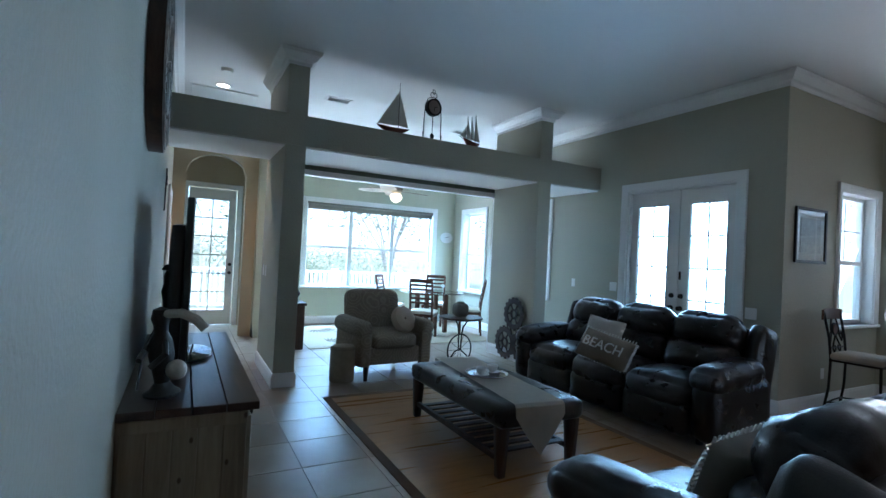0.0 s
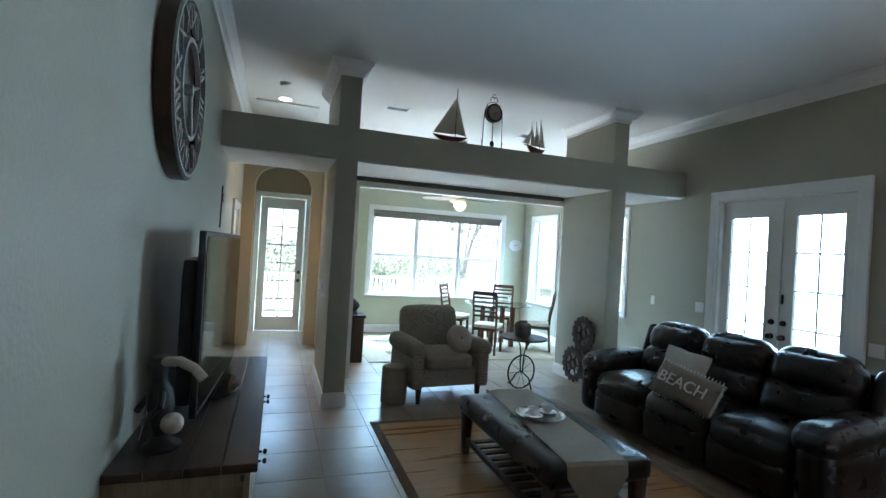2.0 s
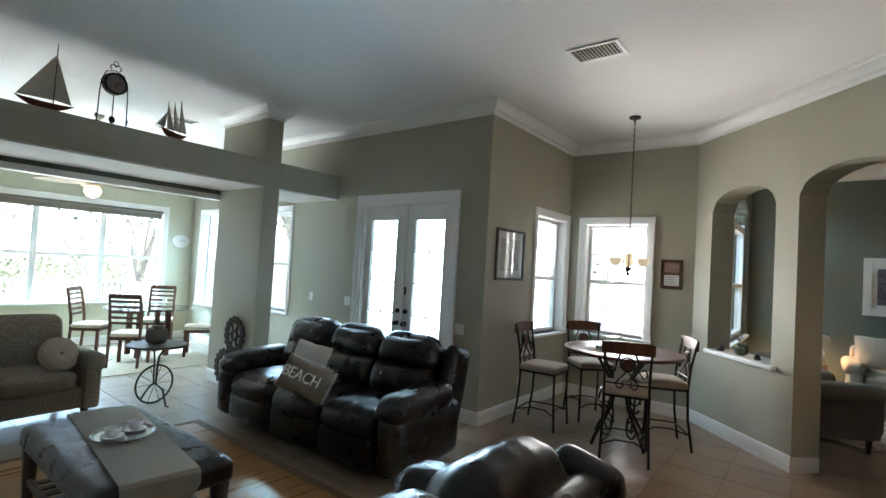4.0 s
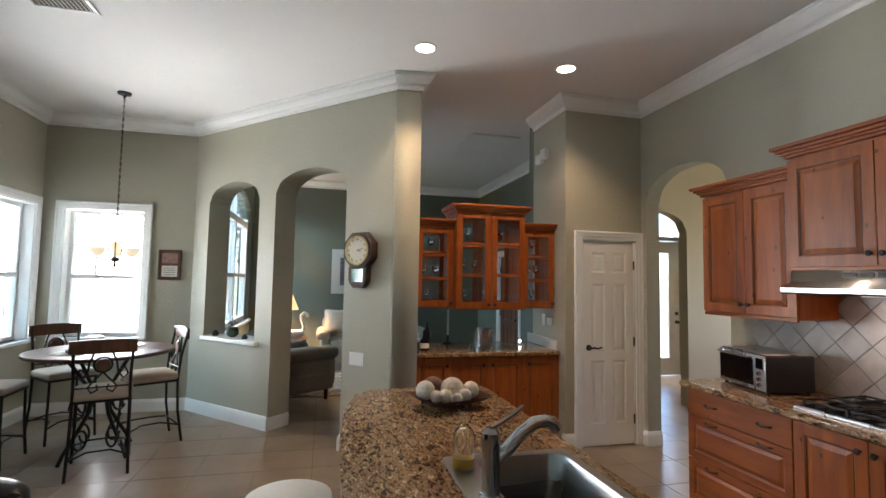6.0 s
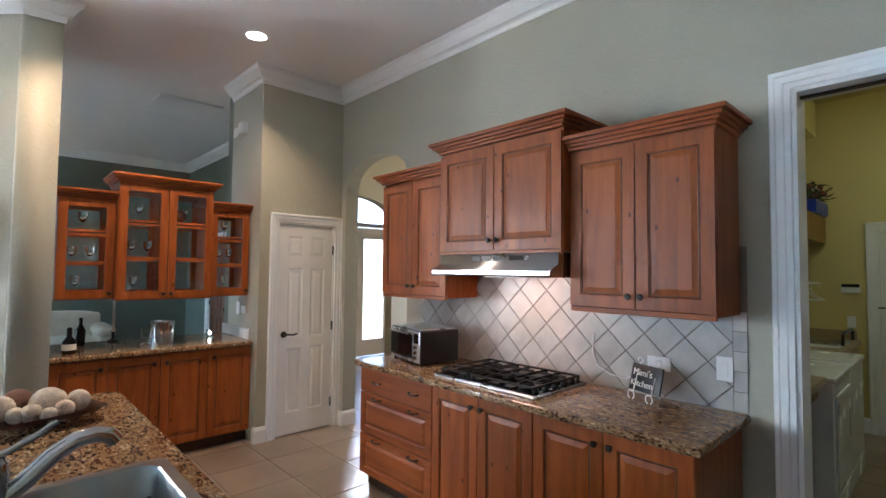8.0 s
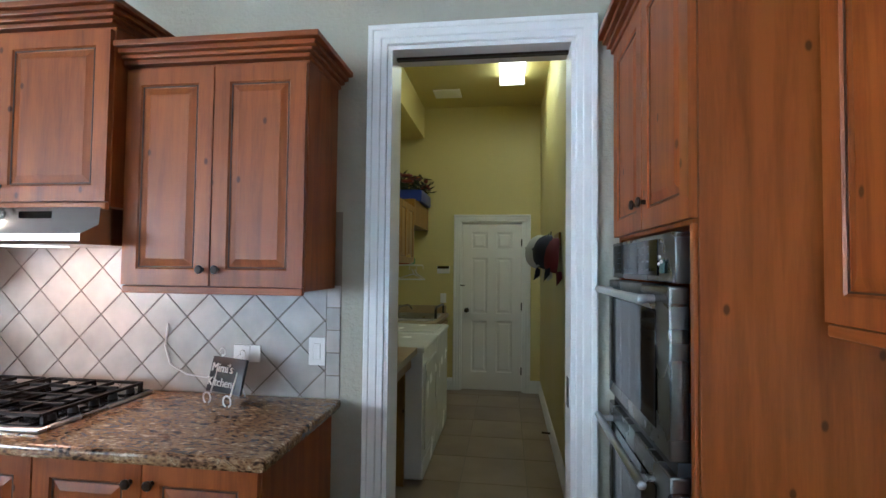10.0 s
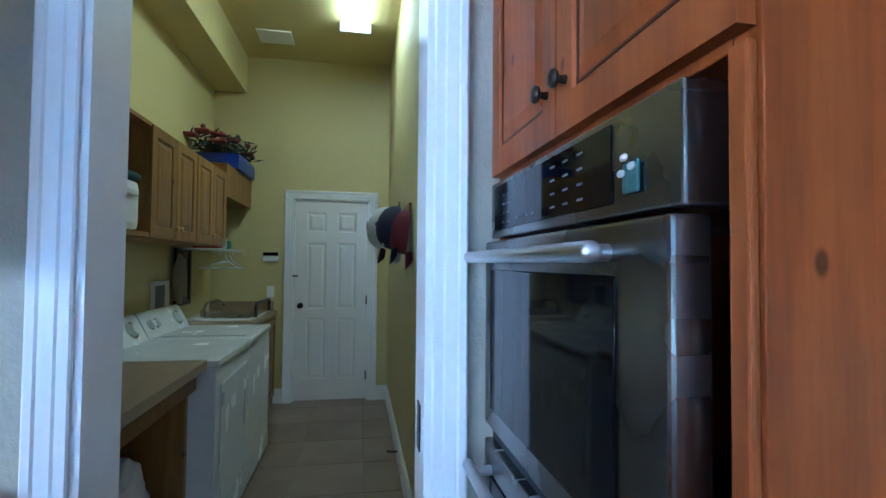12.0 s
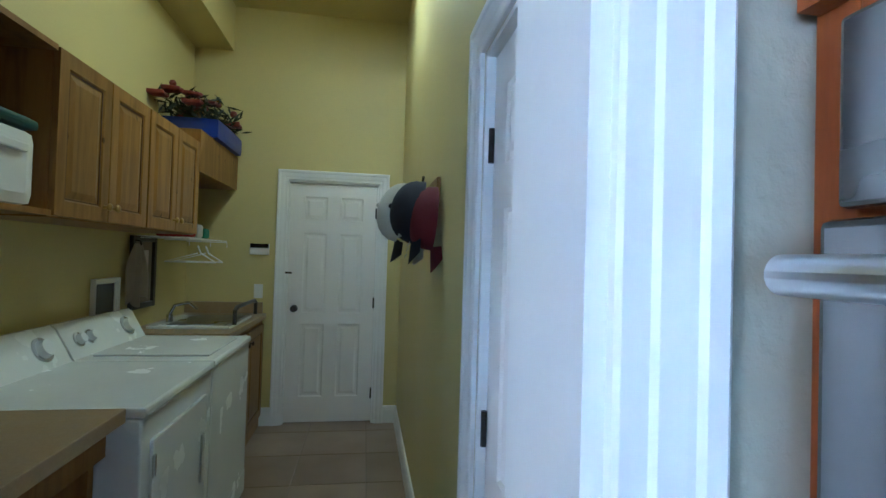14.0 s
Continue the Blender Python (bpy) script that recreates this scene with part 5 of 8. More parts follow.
glazed_unit(-1.19, 0.37, 1.33, 2.13, 5.74, "cinnamon pine display cabinet with glazed doors", 1)
glazed_unit(-1.565, 0.71, 1.32, 2.28, 5.66, "taller cinnamon pine display cabinet with glazed doors", 2)
glazed_unit(-2.28, 0.35, 1.33, 2.13, 5.74, "cinnamon pine display cabinet beside the pantry wall", 1)
GL = [(0.03, 0), (0.03, 0.003), (0.004, 0.006), (0.004, 0.07), (0.02, 0.085), (0.032, 0.11), (0.03, 0.15)]
gobs = []
for i, (x, y, z) in enumerate([(5.88, -1.3, 1.6), (5.9, -1.42, 1.6), (5.86, -1.36, 1.87), (5.88, -1.7, 1.66), (5.9, -1.82, 1.66), (5.86, -2.02, 1.66), (5.9, -1.75, 1.98), (5.88, -2.1, 1.98), (5.86, -2.4, 1.62), (5.9, -2.5, 1.62), (5.88, -2.45, 1.88), (5.9, -1.95, 1.36), (5.88, -1.72, 1.36), (5.9, -2.46, 1.365), (5.88, -1.33, 1.365)]):
    if i == 0:
        g0 = whole("wine_glass", lathe(bmesh.new(), GL, 16), CLEAR, "clear stemmed glass in the display cabinet", "wine glass", "glasses in the bar cabinets")
        g0.matrix_basis = pose(x, y, z)
    else:
        copy_thing(g0, pose(x, y, z))
whole("copper_pot", moved(lathe(bmesh.new(), [(0.03, 0), (0.06, 0.02), (0.065, 0.06), (0.05, 0.09), (0.025, 0.1)], 20), pose(5.87, -2.05, 1.995)), material("copper", (0.6, 0.25, 0.1), 0.25, 1.0, bump=0), "round copper pot on a display shelf", "pot")
t = thing("ice_bucket", 6.05, -2.0, 0.92, 30, "polished steel ice bucket with a handle", "ice bucket")
part("pail", lathe(bmesh.new(), [(0.075, 0), (0.085, 0.005), (0.095, 0.17), (0.10, 0.175), (0.10, 0.185), (0.09, 0.185), (0.08, 0.02)], 28), CHROME, t)
part("handle", tube(bmesh.new(), arc(0, 0.15, 0.103, 0, -180, 14), 0.006), CHROME, t)
whole("water_glass", moved(lathe(bmesh.new(), [(0.035, 0), (0.04, 0.13), (0.037, 0.13), (0.033, 0.01)], 20), pose(6.02, -1.86, 0.92)), CLEAR, "clear tumbler on the bar", "glass")
t = thing("candle_stand", 6.28, -1.66, 0.92, 0, "white taper candle in a dark holder", "candle")
part("holder", lathe(bmesh.new(), [(0.05, 0), (0.05, 0.012), (0.012, 0.03), (0.012, 0.08), (0.02, 0.09)], 20), IRON, t)
part("taper", C((0, 0, 0.09), (0, 0, 0.36), 0.011), LETTER, t)
t = thing("bottle", 6.25, -1.42, 0.92, 0, "dark glass bottle on the bar", "bottle")
part("glass", lathe(bmesh.new(), [(0.035, 0), (0.038, 0.12), (0.014, 0.17), (0.013, 0.23), (0.012, 0.23)], 20), BLACKGLASS, t)
t = thing("candle_holder", 6.1, -2.42, 0.92, 0, "glass votive with a lit amber candle", "candle")
part("cup", lathe(bmesh.new(), [(0.03, 0), (0.035, 0.07), (0.033, 0.07), (0.028, 0.006)], 18), CLEAR, t)
part("flame", ball(bmesh.new(), (0, 0, 0.035), 0.012, 10, (1, 1, 1.5)), LIT, t)
t = thing("decanter", 5.78, -1.30, 0.92, 0, "dark glass decanter with a white label on the bar", "bottle")
part("glass", lathe(bmesh.new(), [(0.04, 0), (0.045, 0.01), (0.045, 0.09), (0.018, 0.13), (0.016, 0.18), (0.02, 0.185), (0.01, 0.2)], 22), BLACKGLASS, t)
part("paper_label", lathe(bmesh.new(), [(0.0455, 0.03), (0.0457, 0.035), (0.0457, 0.07), (0.0455, 0.075)], 22, caps=False), LETTER, t)
plate("light_switch", pose(5.95, -2.632, 1.20, 0, 0, 180), 0.075, 0.12, 1, "white switch plate above the bar")
plate("power_outlet", pose(5.82, -2.632, 1.19, 0, 0, 180), 0.12, 0.075, 1, "white outlet plate above the bar", "outlet")
t = thing("alarm_sensor", 5.98, -2.64, 2.90, 180, "white two part alarm sensor high on the wall", "sensor")
part("housing", B(-0.13, -0.05, 0, 0.0, -0.001, 0.1, bevel=0.008), PLASTW, t)
part("housing", B(0.02, -0.06, 0.02, 0.13, -0.001, 0.13, bevel=0.008), PLASTW, t)
plate("light_switch", Matrix.Translation((*diag(2.64, 0.001), 0.86)) @ pose(0, 0, 0, 0, 0, -135 + 90 + 180 + 90), 0.165, 0.12, 3, "white triple switch plate on the slanted wall")
plate("light_switch", pose(5.499, 3.11, 0.98, 0, 0, -90), 0.12, 0.12, 2, "white double switch plate beside the french doors")
plate("light_switch", pose(5.499, 4.97, 1.12, 0, 0, -90), 0.12, 0.12, 2, "white double switch plate beyond the french doors")
plate("light_switch", pose(5.499, 5.75, 1.12, 0, 0, -90), 0.07, 0.12, 1, "white switch plate near the plant shelf")
plate("light_switch", pose(1.059, 6.1, 1.15, 0, 0, -90), 0.07, 0.12, 1, "white switch plate on the wall fin")
plate("light_switch", pose(1.059, 6.28, 1.15, 0, 0, -90), 0.07, 0.12, 1, "white switch plate on the wall fin")
plate("power_outlet", pose(6.35, 2.819, 0.36, 0, 0, 0), 0.07, 0.115, 1, "white outlet plate low on the nook wall", "outlet")

# recessed lamps and ceiling pieces
for x, y in ((4.885, -1.07), (4.915, -2.33), (0.54, 6.95)):
    t = thing("recessed_light", x, y, H, 0, "round white recessed ceiling light, switched on", "recessed light", "recessed ceiling lights")
    bm = bmesh.new()
    lathe(bm, [(0.075, -0.001), (0.095, -0.001), (0.095, -0.006), (0.08, -0.01), (0.075, -0.008)], 28, caps=False)
    part("trim_ring", bm, WHITE, t)
    part("lens", C((0, 0, -0.004), (0, 0, -0.0015), 0.074, n=28), LIT, t)
    lamp("recessed_lamp", "SPOT", look((x, y, H - 0.02), (x, y, 0)), 35 if y < 5 else 55, (1.0, 0.66, 0.38), 0.06, spot=116)
t = thing("smoke_detector", 0.54, 6.3, H, 0, "round white smoke detector on the hall ceiling", "smoke detector")
part("housing", lathe(bmesh.new(), [(0.01, -0.04), (0.055, -0.038), (0.065, -0.025), (0.07, -0.001)], 24), PLASTW, t)


def ceiling_vent(x, y, w, d, label, z=None):
    t = thing("ceiling_vent", x, y, z or H, 0, label, "ceiling vent")
    bm = bmesh.new()
    for c in ((-w / 2, -d / 2, -0.012, w / 2, -d / 2 + 0.03, -0.001), (-w / 2, d / 2 - 0.03, -0.012, w / 2, d / 2, -0.001), (-w / 2, -d / 2 + 0.03, -0.012, -w / 2 + 0.03, d / 2 - 0.03, -0.001), (w / 2 - 0.03, -d / 2 + 0.03, -0.012, w / 2, d / 2 - 0.03, -0.001)):
        box(bm, *c, bevel=0.003)
    part("frame", bm, WHITE, t)
    k = int((d - 0.06) / 0.028)
    for i in range(k):
        yy = -d / 2 + 0.035 + i * 0.028
        part("slat", moved(B(-w / 2 + 0.03, -0.011, -0.001, w / 2 - 0.03, 0.011, 0.001), pose(0, yy + 0.01, -0.007, 35)), PLASTW, t)
    part("backing", B(-w / 2 + 0.03, -d / 2 + 0.03, -0.003, w / 2 - 0.03, d / 2 - 0.03, -0.001), GROUT, t)
    return t


ceiling_vent(4.9, 1.48, 0.28, 0.42, "white louvred air vent in the ceiling")
ceiling_vent(1.94, 6.6, 0.34, 0.2, "white louvred air vent near the plant shelf")
ceiling_vent(4.1, 7.0, 0.34, 0.2, "white louvred air vent near the plant shelf")
ceiling_vent(1.62, -5.75, 0.36, 0.36, "louvred air vent in the laundry ceiling", 3.44)
structure("hatch_hall", B(0.18, 7.1, H - 0.02, 0.98, 7.7, H - 0.001, bevel=0.006), WHITE, "white attic hatch in the hall ceiling", "hatch")
structure("hatch_living", B(6.9, -2.75, H - 0.025, 7.6, -2.1, H - 0.001, bevel=0.006), WHITE, "white attic hatch in the ceiling", "hatch")
structure("hatch_laundry", B(1.62, -6.95, 3.425, 1.92, -6.7, 3.4395, bevel=0.004), WHITE, "white ceiling hatch in the laundry", "hatch")


# ---------- great room ----------
def recliner_sofa(name, x, y, rz, seats, label):
    """Leather recliner sofa, front towards -y, centred."""
    t = thing(name, x, y, 0, rz, label, "sofa")
    sw = 0.64
    L = seats * sw
    part("base", soft(bmesh.new(), (0, 0.05, 0.20), (L + 0.30, 0.80, 0.30), 0.05, 4), LEATHER, t)
    lean = Euler((radians(-15), 0, 0))
    for i in range(seats):
        cx = (i - (seats - 1) / 2) * sw
        part("seat_cushion", soft(bmesh.new(), (cx, -0.15, 0.375), (sw + 0.01, 0.68, 0.25), 0.11, 18, (0, 0.05, 0.045), 0.008, crease=0.016), LEATHER, t)
        part("footrest", soft(bmesh.new(), (cx, -0.43, 0.20), (sw - 0.015, 0.13, 0.27), 0.055, 10, (0, 0.02, 0), 0.006), LEATHER, t)
        b = part("back_cushion", soft(bmesh.new(), (cx, 0.22, 0.60), (sw, 0.30, 0.34), 0.12, 14, (0, 0.05, 0.01), 0.008, lean, crease=0.012), LEATHER, t)
        part("head_pillow", soft(bmesh.new(), (cx, 0.31, 0.835), (sw + 0.01, 0.33, 0.34), 0.15, 18, (0, 0.035, 0.03), 0.01, lean, crease=0.014), LEATHER, b)
    part("back_shell", soft(bmesh.new(), (0, 0.43, 0.50), (L + 0.12, 0.16, 0.84), 0.07, 8, rot=Euler((radians(-12), 0, 0))), LEATHER, t)
    for s in (-1, 1):
        ax = s * (L / 2 + 0.11)
        a = part("arm", soft(bmesh.new(), (ax, -0.05, 0.30), (0.23, 0.88, 0.48), 0.09, 12, (0.03, 0.02, 0), 0.008), LEATHER, t)
        part("arm_pad", soft(bmesh.new(), (ax - s * 0.01, -0.11, 0.56), (0.30, 0.74, 0.21), 0.10, 18, (0, 0.04, 0.025), 0.01, Euler((radians(4), 0, 0)), crease=0.016), LEATHER, a)
        part("wing", soft(bmesh.new(), (ax - s * 0.02, 0.385, 0.55), (0.15, 0.30, 0.80), 0.07, 10, (0.01, 0.02, 0), 0.004, lean), LEATHER, a)
    for sx in (-1, 1):
        for sy in (-0.3, 0.35):
            part("foot", C((sx * L / 2, sy, 0), (sx * L / 2, sy, 0.05), 0.03), BLACKP, t)
    return t


recliner_sofa("leather_sofa", 4.22, 3.60, -87, 3, "dark brown leather three seat recliner sofa facing the television")
recliner_sofa("leather_loveseat", 2.38, 1.20, 180, 2, "dark brown leather recliner loveseat seen from behind")


def pillow(name, m, w, h, d, mat, label, fringe=False):
    ob = new(name)
    ob.matrix_basis = m
    tagged(ob, label, "cushion")
    bm = bmesh.new()
    n = 14
    for s in (1, -1):
        g = []
        for i in range(n + 1):
            row = []
            for j in range(n + 1):
                u, v = 2 * i / n - 1, 2 * j / n - 1
                k = ((1 - u * u) * (1 - v * v)) ** 0.45
                px, pz = u * w / 2 * (1 - 0.06 * (1 - abs(v)) ** 2 * abs(u)), v * h / 2 * (1 - 0.06 * (1 - abs(u)) ** 2 * abs(v))
                row.append(bm.verts.new((px, -s * d / 2 * k + 0.006 * noise.noise(Vector((u * 2, v * 2, s))), pz)))
            g.append(row)
        for i in range(n):
            for j in range(n):
                bm.faces.new((g[i][j], g[i + 1][j], g[i + 1][j + 1], g[i][j + 1]))
    bmesh.ops.remove_doubles(bm, verts=bm.verts, dist=0.0005)
    part("cover", bm, mat, ob)
    if fringe:
        bm = bmesh.new()
        for k in range(70):
            f = k / 70 * 4
            s, u = int(f), (f % 1) * 2 - 1
            px, pz = [(u * w / 2, h / 2), (w / 2, -u * h / 2), (-u * w / 2, -h / 2), (-w / 2, u * h / 2)][s]
            ox, oz = [(0, 1), (1, 0), (0, -1), (-1, 0)][s]
            j = random.uniform(0.008, 0.018)
            box(bm, px - 0.004, -0.003, pz - 0.004, px + 0.004 + ox * j, 0.003, pz + 0.004 + oz * j)
        tagged(part("fringe", bm, LETTER, ob), kind="stuff")
    return ob


p = pillow("striped_cushion", Matrix.Translation((3.99, 3.72, 0.69)) @ pose(0, 0, 0, -20, 6, -80), 0.42, 0.38, 0.14, PILLOW, "pale grey striped cushion on the sofa")
p = pillow("beach_cushion", Matrix.Translation((3.80, 3.50, 0.615)) @ pose(0, 0, 0, -30, 9, -80), 0.54, 0.29, 0.13, BURLAP, "brown burlap cushion lettered BEACH on the sofa", True)
letters("lettering", "BEACH", 0.135, pose(0, -0.068, 0.0, 90, 0, 0), LETTER, p, 0.004)
pillow("fringed_cushion", Matrix.Translation((2.08, 1.26, 0.66)) @ pose(0, 0, 0, -22, 6, 175), 0.42, 0.40, 0.14, PILLOW, "pale grey fringed cushion on the loveseat", True)

# tufted leather bench used as a coffee table
ct = thing("tufted_bench", 2.38, 3.375, 0, 0, "black leather tufted bench with a slatted shelf", "coffee table")
bm = soft(bmesh.new(), (0, 0, 0.40), (0.72, 1.40, 0.15), 0.05, 20, (0, 0, 0.008))
for v in bm.verts:
    if v.co.z > 0.44:
        for ty in (-0.46, -0.15, 0.15, 0.46):
            for tx in (-0.18, 0.18):
                d2 = (v.co.x - tx) ** 2 + (v.co.y - ty) ** 2
                v.co.z -= 0.012 * math.exp(-d2 / 0.003)
        v.co.z -= 0.006 * max(math.exp(-((v.co.y - q) / 0.012) ** 2) for q in (-0.30, 0, 0.30)) + 0.006 * math.exp(-(v.co.x / 0.012) ** 2)
part("seat_pad", bm, LEATHER, ct)
for sx in (-1, 1):
    for sy in (-1, 1):
        bm = bmesh.new()
        bmesh.ops.create_cone(bm, cap_ends=True, segments=4, radius1=0.035, radius2=0.055, depth=0.33, matrix=pose(sx * 0.30, sy * 0.63, 0.165, 0, 0, 45))
        part("leg", bm, DARKW, ct)
    part("side_rail", B(sx * 0.30 - 0.015, -0.6, 0.10, sx * 0.30 + 0.015, 0.6, 0.14, bevel=0.003), DARKW, ct)
for k in range(11):
    part("shelf_slat", B(-0.285, -0.56 + k * 0.105, 0.125, 0.285, -0.51 + k * 0.105, 0.14, bevel=0.002), DARKW, ct)
rn = thing("table_runner", 2.40, 3.375, 0.484, -6, "cream table runner with pointed ends on the bench", "table runner")
bm = bmesh.new()
path = [(-0.70 + 1.4 * i / 24, 0.0) for i in range(25)]
rows = []
for yy, zz in [(-0.738, -0.33), (-0.732, -0.2), (-0.728, -0.08), (-0.72, -0.02)] + path + [(0.72, -0.02), (0.73, -0.1), (0.735, -0.2)]:
    hw = 0.19
    if zz < -0.1:
        hw = 0.19 * max(0.02, 1 - (-zz - 0.1) / 0.235)
    rows.append([bm.verts.new((u * hw, yy, zz + 0.003 + 0.003 * noise.noise(Vector((u * 2, yy * 6, 3))))) for u in np.linspace(-1, 1, 7)])
for a, b in zip(rows, rows[1:]):
    for i in range(6):
        bm.faces.new((a[i], a[i + 1], b[i + 1], b[i]))
bmesh.ops.solidify(bm, geom=bm.faces[:], thickness=0.003)
part("cloth", bm, CREAM, rn)
tr = thing("serving_tray", 2.40, 3.42, 0.49, 20, "silver tray with two white cups and saucers", "tray")
part("tray", lathe(bmesh.new(), [(0.15, 0), (0.17, 0.012), (0.175, 0.014), (0.17, 0.016), (0.15, 0.005), (0.004, 0.004)], 36), CHROME, tr)
for dx in (-0.075, 0.075):
    c = part("saucer", lathe(bmesh.new(), [(0.03, 0.006), (0.065, 0.016), (0.066, 0.018), (0.03, 0.01)], 24, (dx, 0, 0)), PLASTW, tr)
    part("cup", lathe(bmesh.new(), [(0.022, 0.012), (0.036, 0.03), (0.044, 0.065), (0.042, 0.065), (0.034, 0.03), (0.02, 0.016)], 24, (dx, 0, 0)), PLASTW, c)
    part("cup_handle", tube(bmesh.new(), [(dx + q[0], 0, q[2]) for q in arc(0.043, 0.042, 0.016, -80, 90, 8)], 0.004), PLASTW, c)

# armchair
ac = thing("armchair", 2.36, 5.62, 0, 5, "taupe patterned fabric armchair with rolled arms", "armchair")
part("base", soft(bmesh.new(), (0, 0.02, 0.26), (0.82, 0.72, 0.2), 0.03, 4), FLORAL, ac)
part("seat_cushion", soft(bmesh.new(), (0, -0.04, 0.42), (0.56, 0.66, 0.17), 0.06, 10, (0, 0.02, 0.02)), FLORAL, ac)
part("backrest", soft(bmesh.new(), (0, 0.32, 0.62), (0.72, 0.2, 0.66), 0.09, 12, (0, 0.04, 0.02), rot=Euler((radians(-10), 0, 0))), FLORAL, ac)
for s in (-1, 1):
    bm = soft(bmesh.new(), (s * 0.385, -0.02, 0.36), (0.15, 0.76, 0.42), 0.05, 6)
    a = part("arm", bm, FLORAL, ac)
    part("arm_roll", soft(bmesh.new(), (s * 0.40, -0.02, 0.57), (0.21, 0.78, 0.19), 0.09, 8), FLORAL, a)
    for y in (-0.33, 0.33):
        bm = C((s * 0.35, y, 0), (s * 0.35, y, 0.17), 0.022, 0.034, n=12)
        part("leg", bm, DARKW, ac)
rc = new("round_cushion")
rc.matrix_basis = Matrix.Translation((2.55, 5.46, 0.645)) @ pose(0, 0, 0, 62, 0, 20)
tagged(rc, "round taupe tufted cushion leaning on the armchair", "cushion")
bm = lathe(bmesh.new(), [(0.004, 0.035), (0.02, 0.04), (0.06, 0.062), (0.11, 0.064), (0.15, 0.045), (0.165, 0.0), (0.15, -0.045), (0.11, -0.064), (0.06, -0.062), (0.004, -0.04)], 28)
part("cover", bm, BEIGE, rc)
part("button", ball(bmesh.new(), (0, 0, 0.038), 0.014, 10), BURLAP, rc)
dr = thing("drum_stool", 1.80, 5.36, 0, 0, "small taupe upholstered drum stool", "stool")
part("body", lathe(bmesh.new(), [(0.125, 0.0), (0.135, 0.01), (0.137, 0.2), (0.135, 0.36), (0.12, 0.385), (0.06, 0.395), (0.004, 0.395)], 32), FABRIC, dr)
part("piping", lathe(bmesh.new(), [(0.137, 0.352), (0.142, 0.357), (0.137, 0.362)], 32), BURLAP, dr)

# table on a bicycle wheel
bt = thing("side_table", 3.45, 5.63, 0, 10, "round dark side table on a wheel-shaped iron stand", "side table")
part("tabletop", lathe(bmesh.new(), [(0.004, 0.615), (0.28, 0.615), (0.29, 0.622), (0.29, 0.635), (0.28, 0.64), (0.004, 0.64)], 40), DARKW, bt)
bm = tube(bmesh.new(), [(q[0], 0, q[2]) for q in arc(0, 0.21, 0.20, 0, 350, 28)], 0.010, 8, True)
for k in range(10):
    a = k * math.pi / 5
    tube(bm, [(0, 0, 0.21), (0.2 * math.cos(a), 0, 0.21 + 0.2 * math.sin(a))], 0.0025, 5)
part("wheel", bm, IRON, bt)
for sy in (-1, 1):
    part("fork", tube(bmesh.new(), [(0, sy * 0.02, 0.21), (0.0, sy * 0.03, 0.42), (sy * 0.03, sy * 0.09, 0.52), (sy * 0.02, sy * 0.16, 0.612)], 0.009), IRON, bt)
    part("foot", tube(bmesh.new(), [(0, 0, 0.22), (0.02, sy * 0.12, 0.16), (0, sy * 0.22, 0.01), (0.0, sy * 0.26, 0.012)], 0.009), IRON, bt)
vs = thing("woven_lantern", 3.43, 5.62, 0.64, 0, "squat woven grey vase on the side table", "vase")
WICK = material("woven_wicker", (0.17, 0.15, 0.12), 0.8, var=0.4, scale=40, fine=120, bump=1.0)
part("body", soft(bmesh.new(), (0, 0, 0.09), (0.17, 0.17, 0.18), 0.045, 8, (0.015, 0.015, 0)), WICK, vs)
part("neck", lathe(bmesh.new(), [(0.05, 0.17), (0.055, 0.19), (0.05, 0.2), (0.03, 0.2)], 20), WICK, vs)

# three iron gears leaning on the wall fin
ge = thing("gear_wall_art", 4.35, 5.72, 0, -90, "three rusty iron gears joined as floor art", "wall art")
RUSTY = material("rusty_iron", (0.055, 0.04, 0.035), 0.7, 0.5, var=0.4, scale=12, fine=80, bump=0.5)


def gear(cx, cz, r, teeth, hub=0):
    bm = bmesh.new()
    n = teeth * 4
    outer = [r * (1.0 if (i % 4) in (1, 2) else 0.9) for i in range(n)]
    for k, (ri, ro, y0, y1) in ((hub, ((0.62, 1.0, -0.03, -0.012), (0.2, 0.3, -0.03, -0.01))[hub]),):
        ring = []
        for i in range(n):
            a = 2 * math.pi * i / n
            o = outer[i] if k == 0 else r * ro
            ring.append([bm.verts.new((cx + q * math.cos(a), y, cz + q * math.sin(a))) for q, y in ((r * ri, y0), (o, y0), (o, y1), (r * ri, y1))])
        for i in range(n):
            a, b = ring[i], ring[(i + 1) % n]
            for j in range(4):
                bm.faces.new((a[j], b[j], b[(j + 1) % 4], a[(j + 1) % 4]))
    return bm


def spoke(cx, cz, r, a):
    return tube(bmesh.new(), [(cx + 0.29 * r * math.cos(a), -0.02, cz + 0.29 * r * math.sin(a)), (cx + 0.64 * r * math.cos(a), -0.02, cz + 0.64 * r * math.sin(a))], 0.012, 6)


for cx, cz, r, n in ((0.06, 0.66, 0.235, 16), (-0.13, 0.235, 0.235, 16), (0.26, 0.235, 0.235, 16)):
    wheel = part("gear", gear(cx, cz, r, n), RUSTY, ge)
    part("hub", gear(cx, cz, r, n, 1), RUSTY, wheel)
    for k in range(6):
        part("spoke", spoke(cx, cz, r, k * math.pi / 3), RUSTY, wheel)

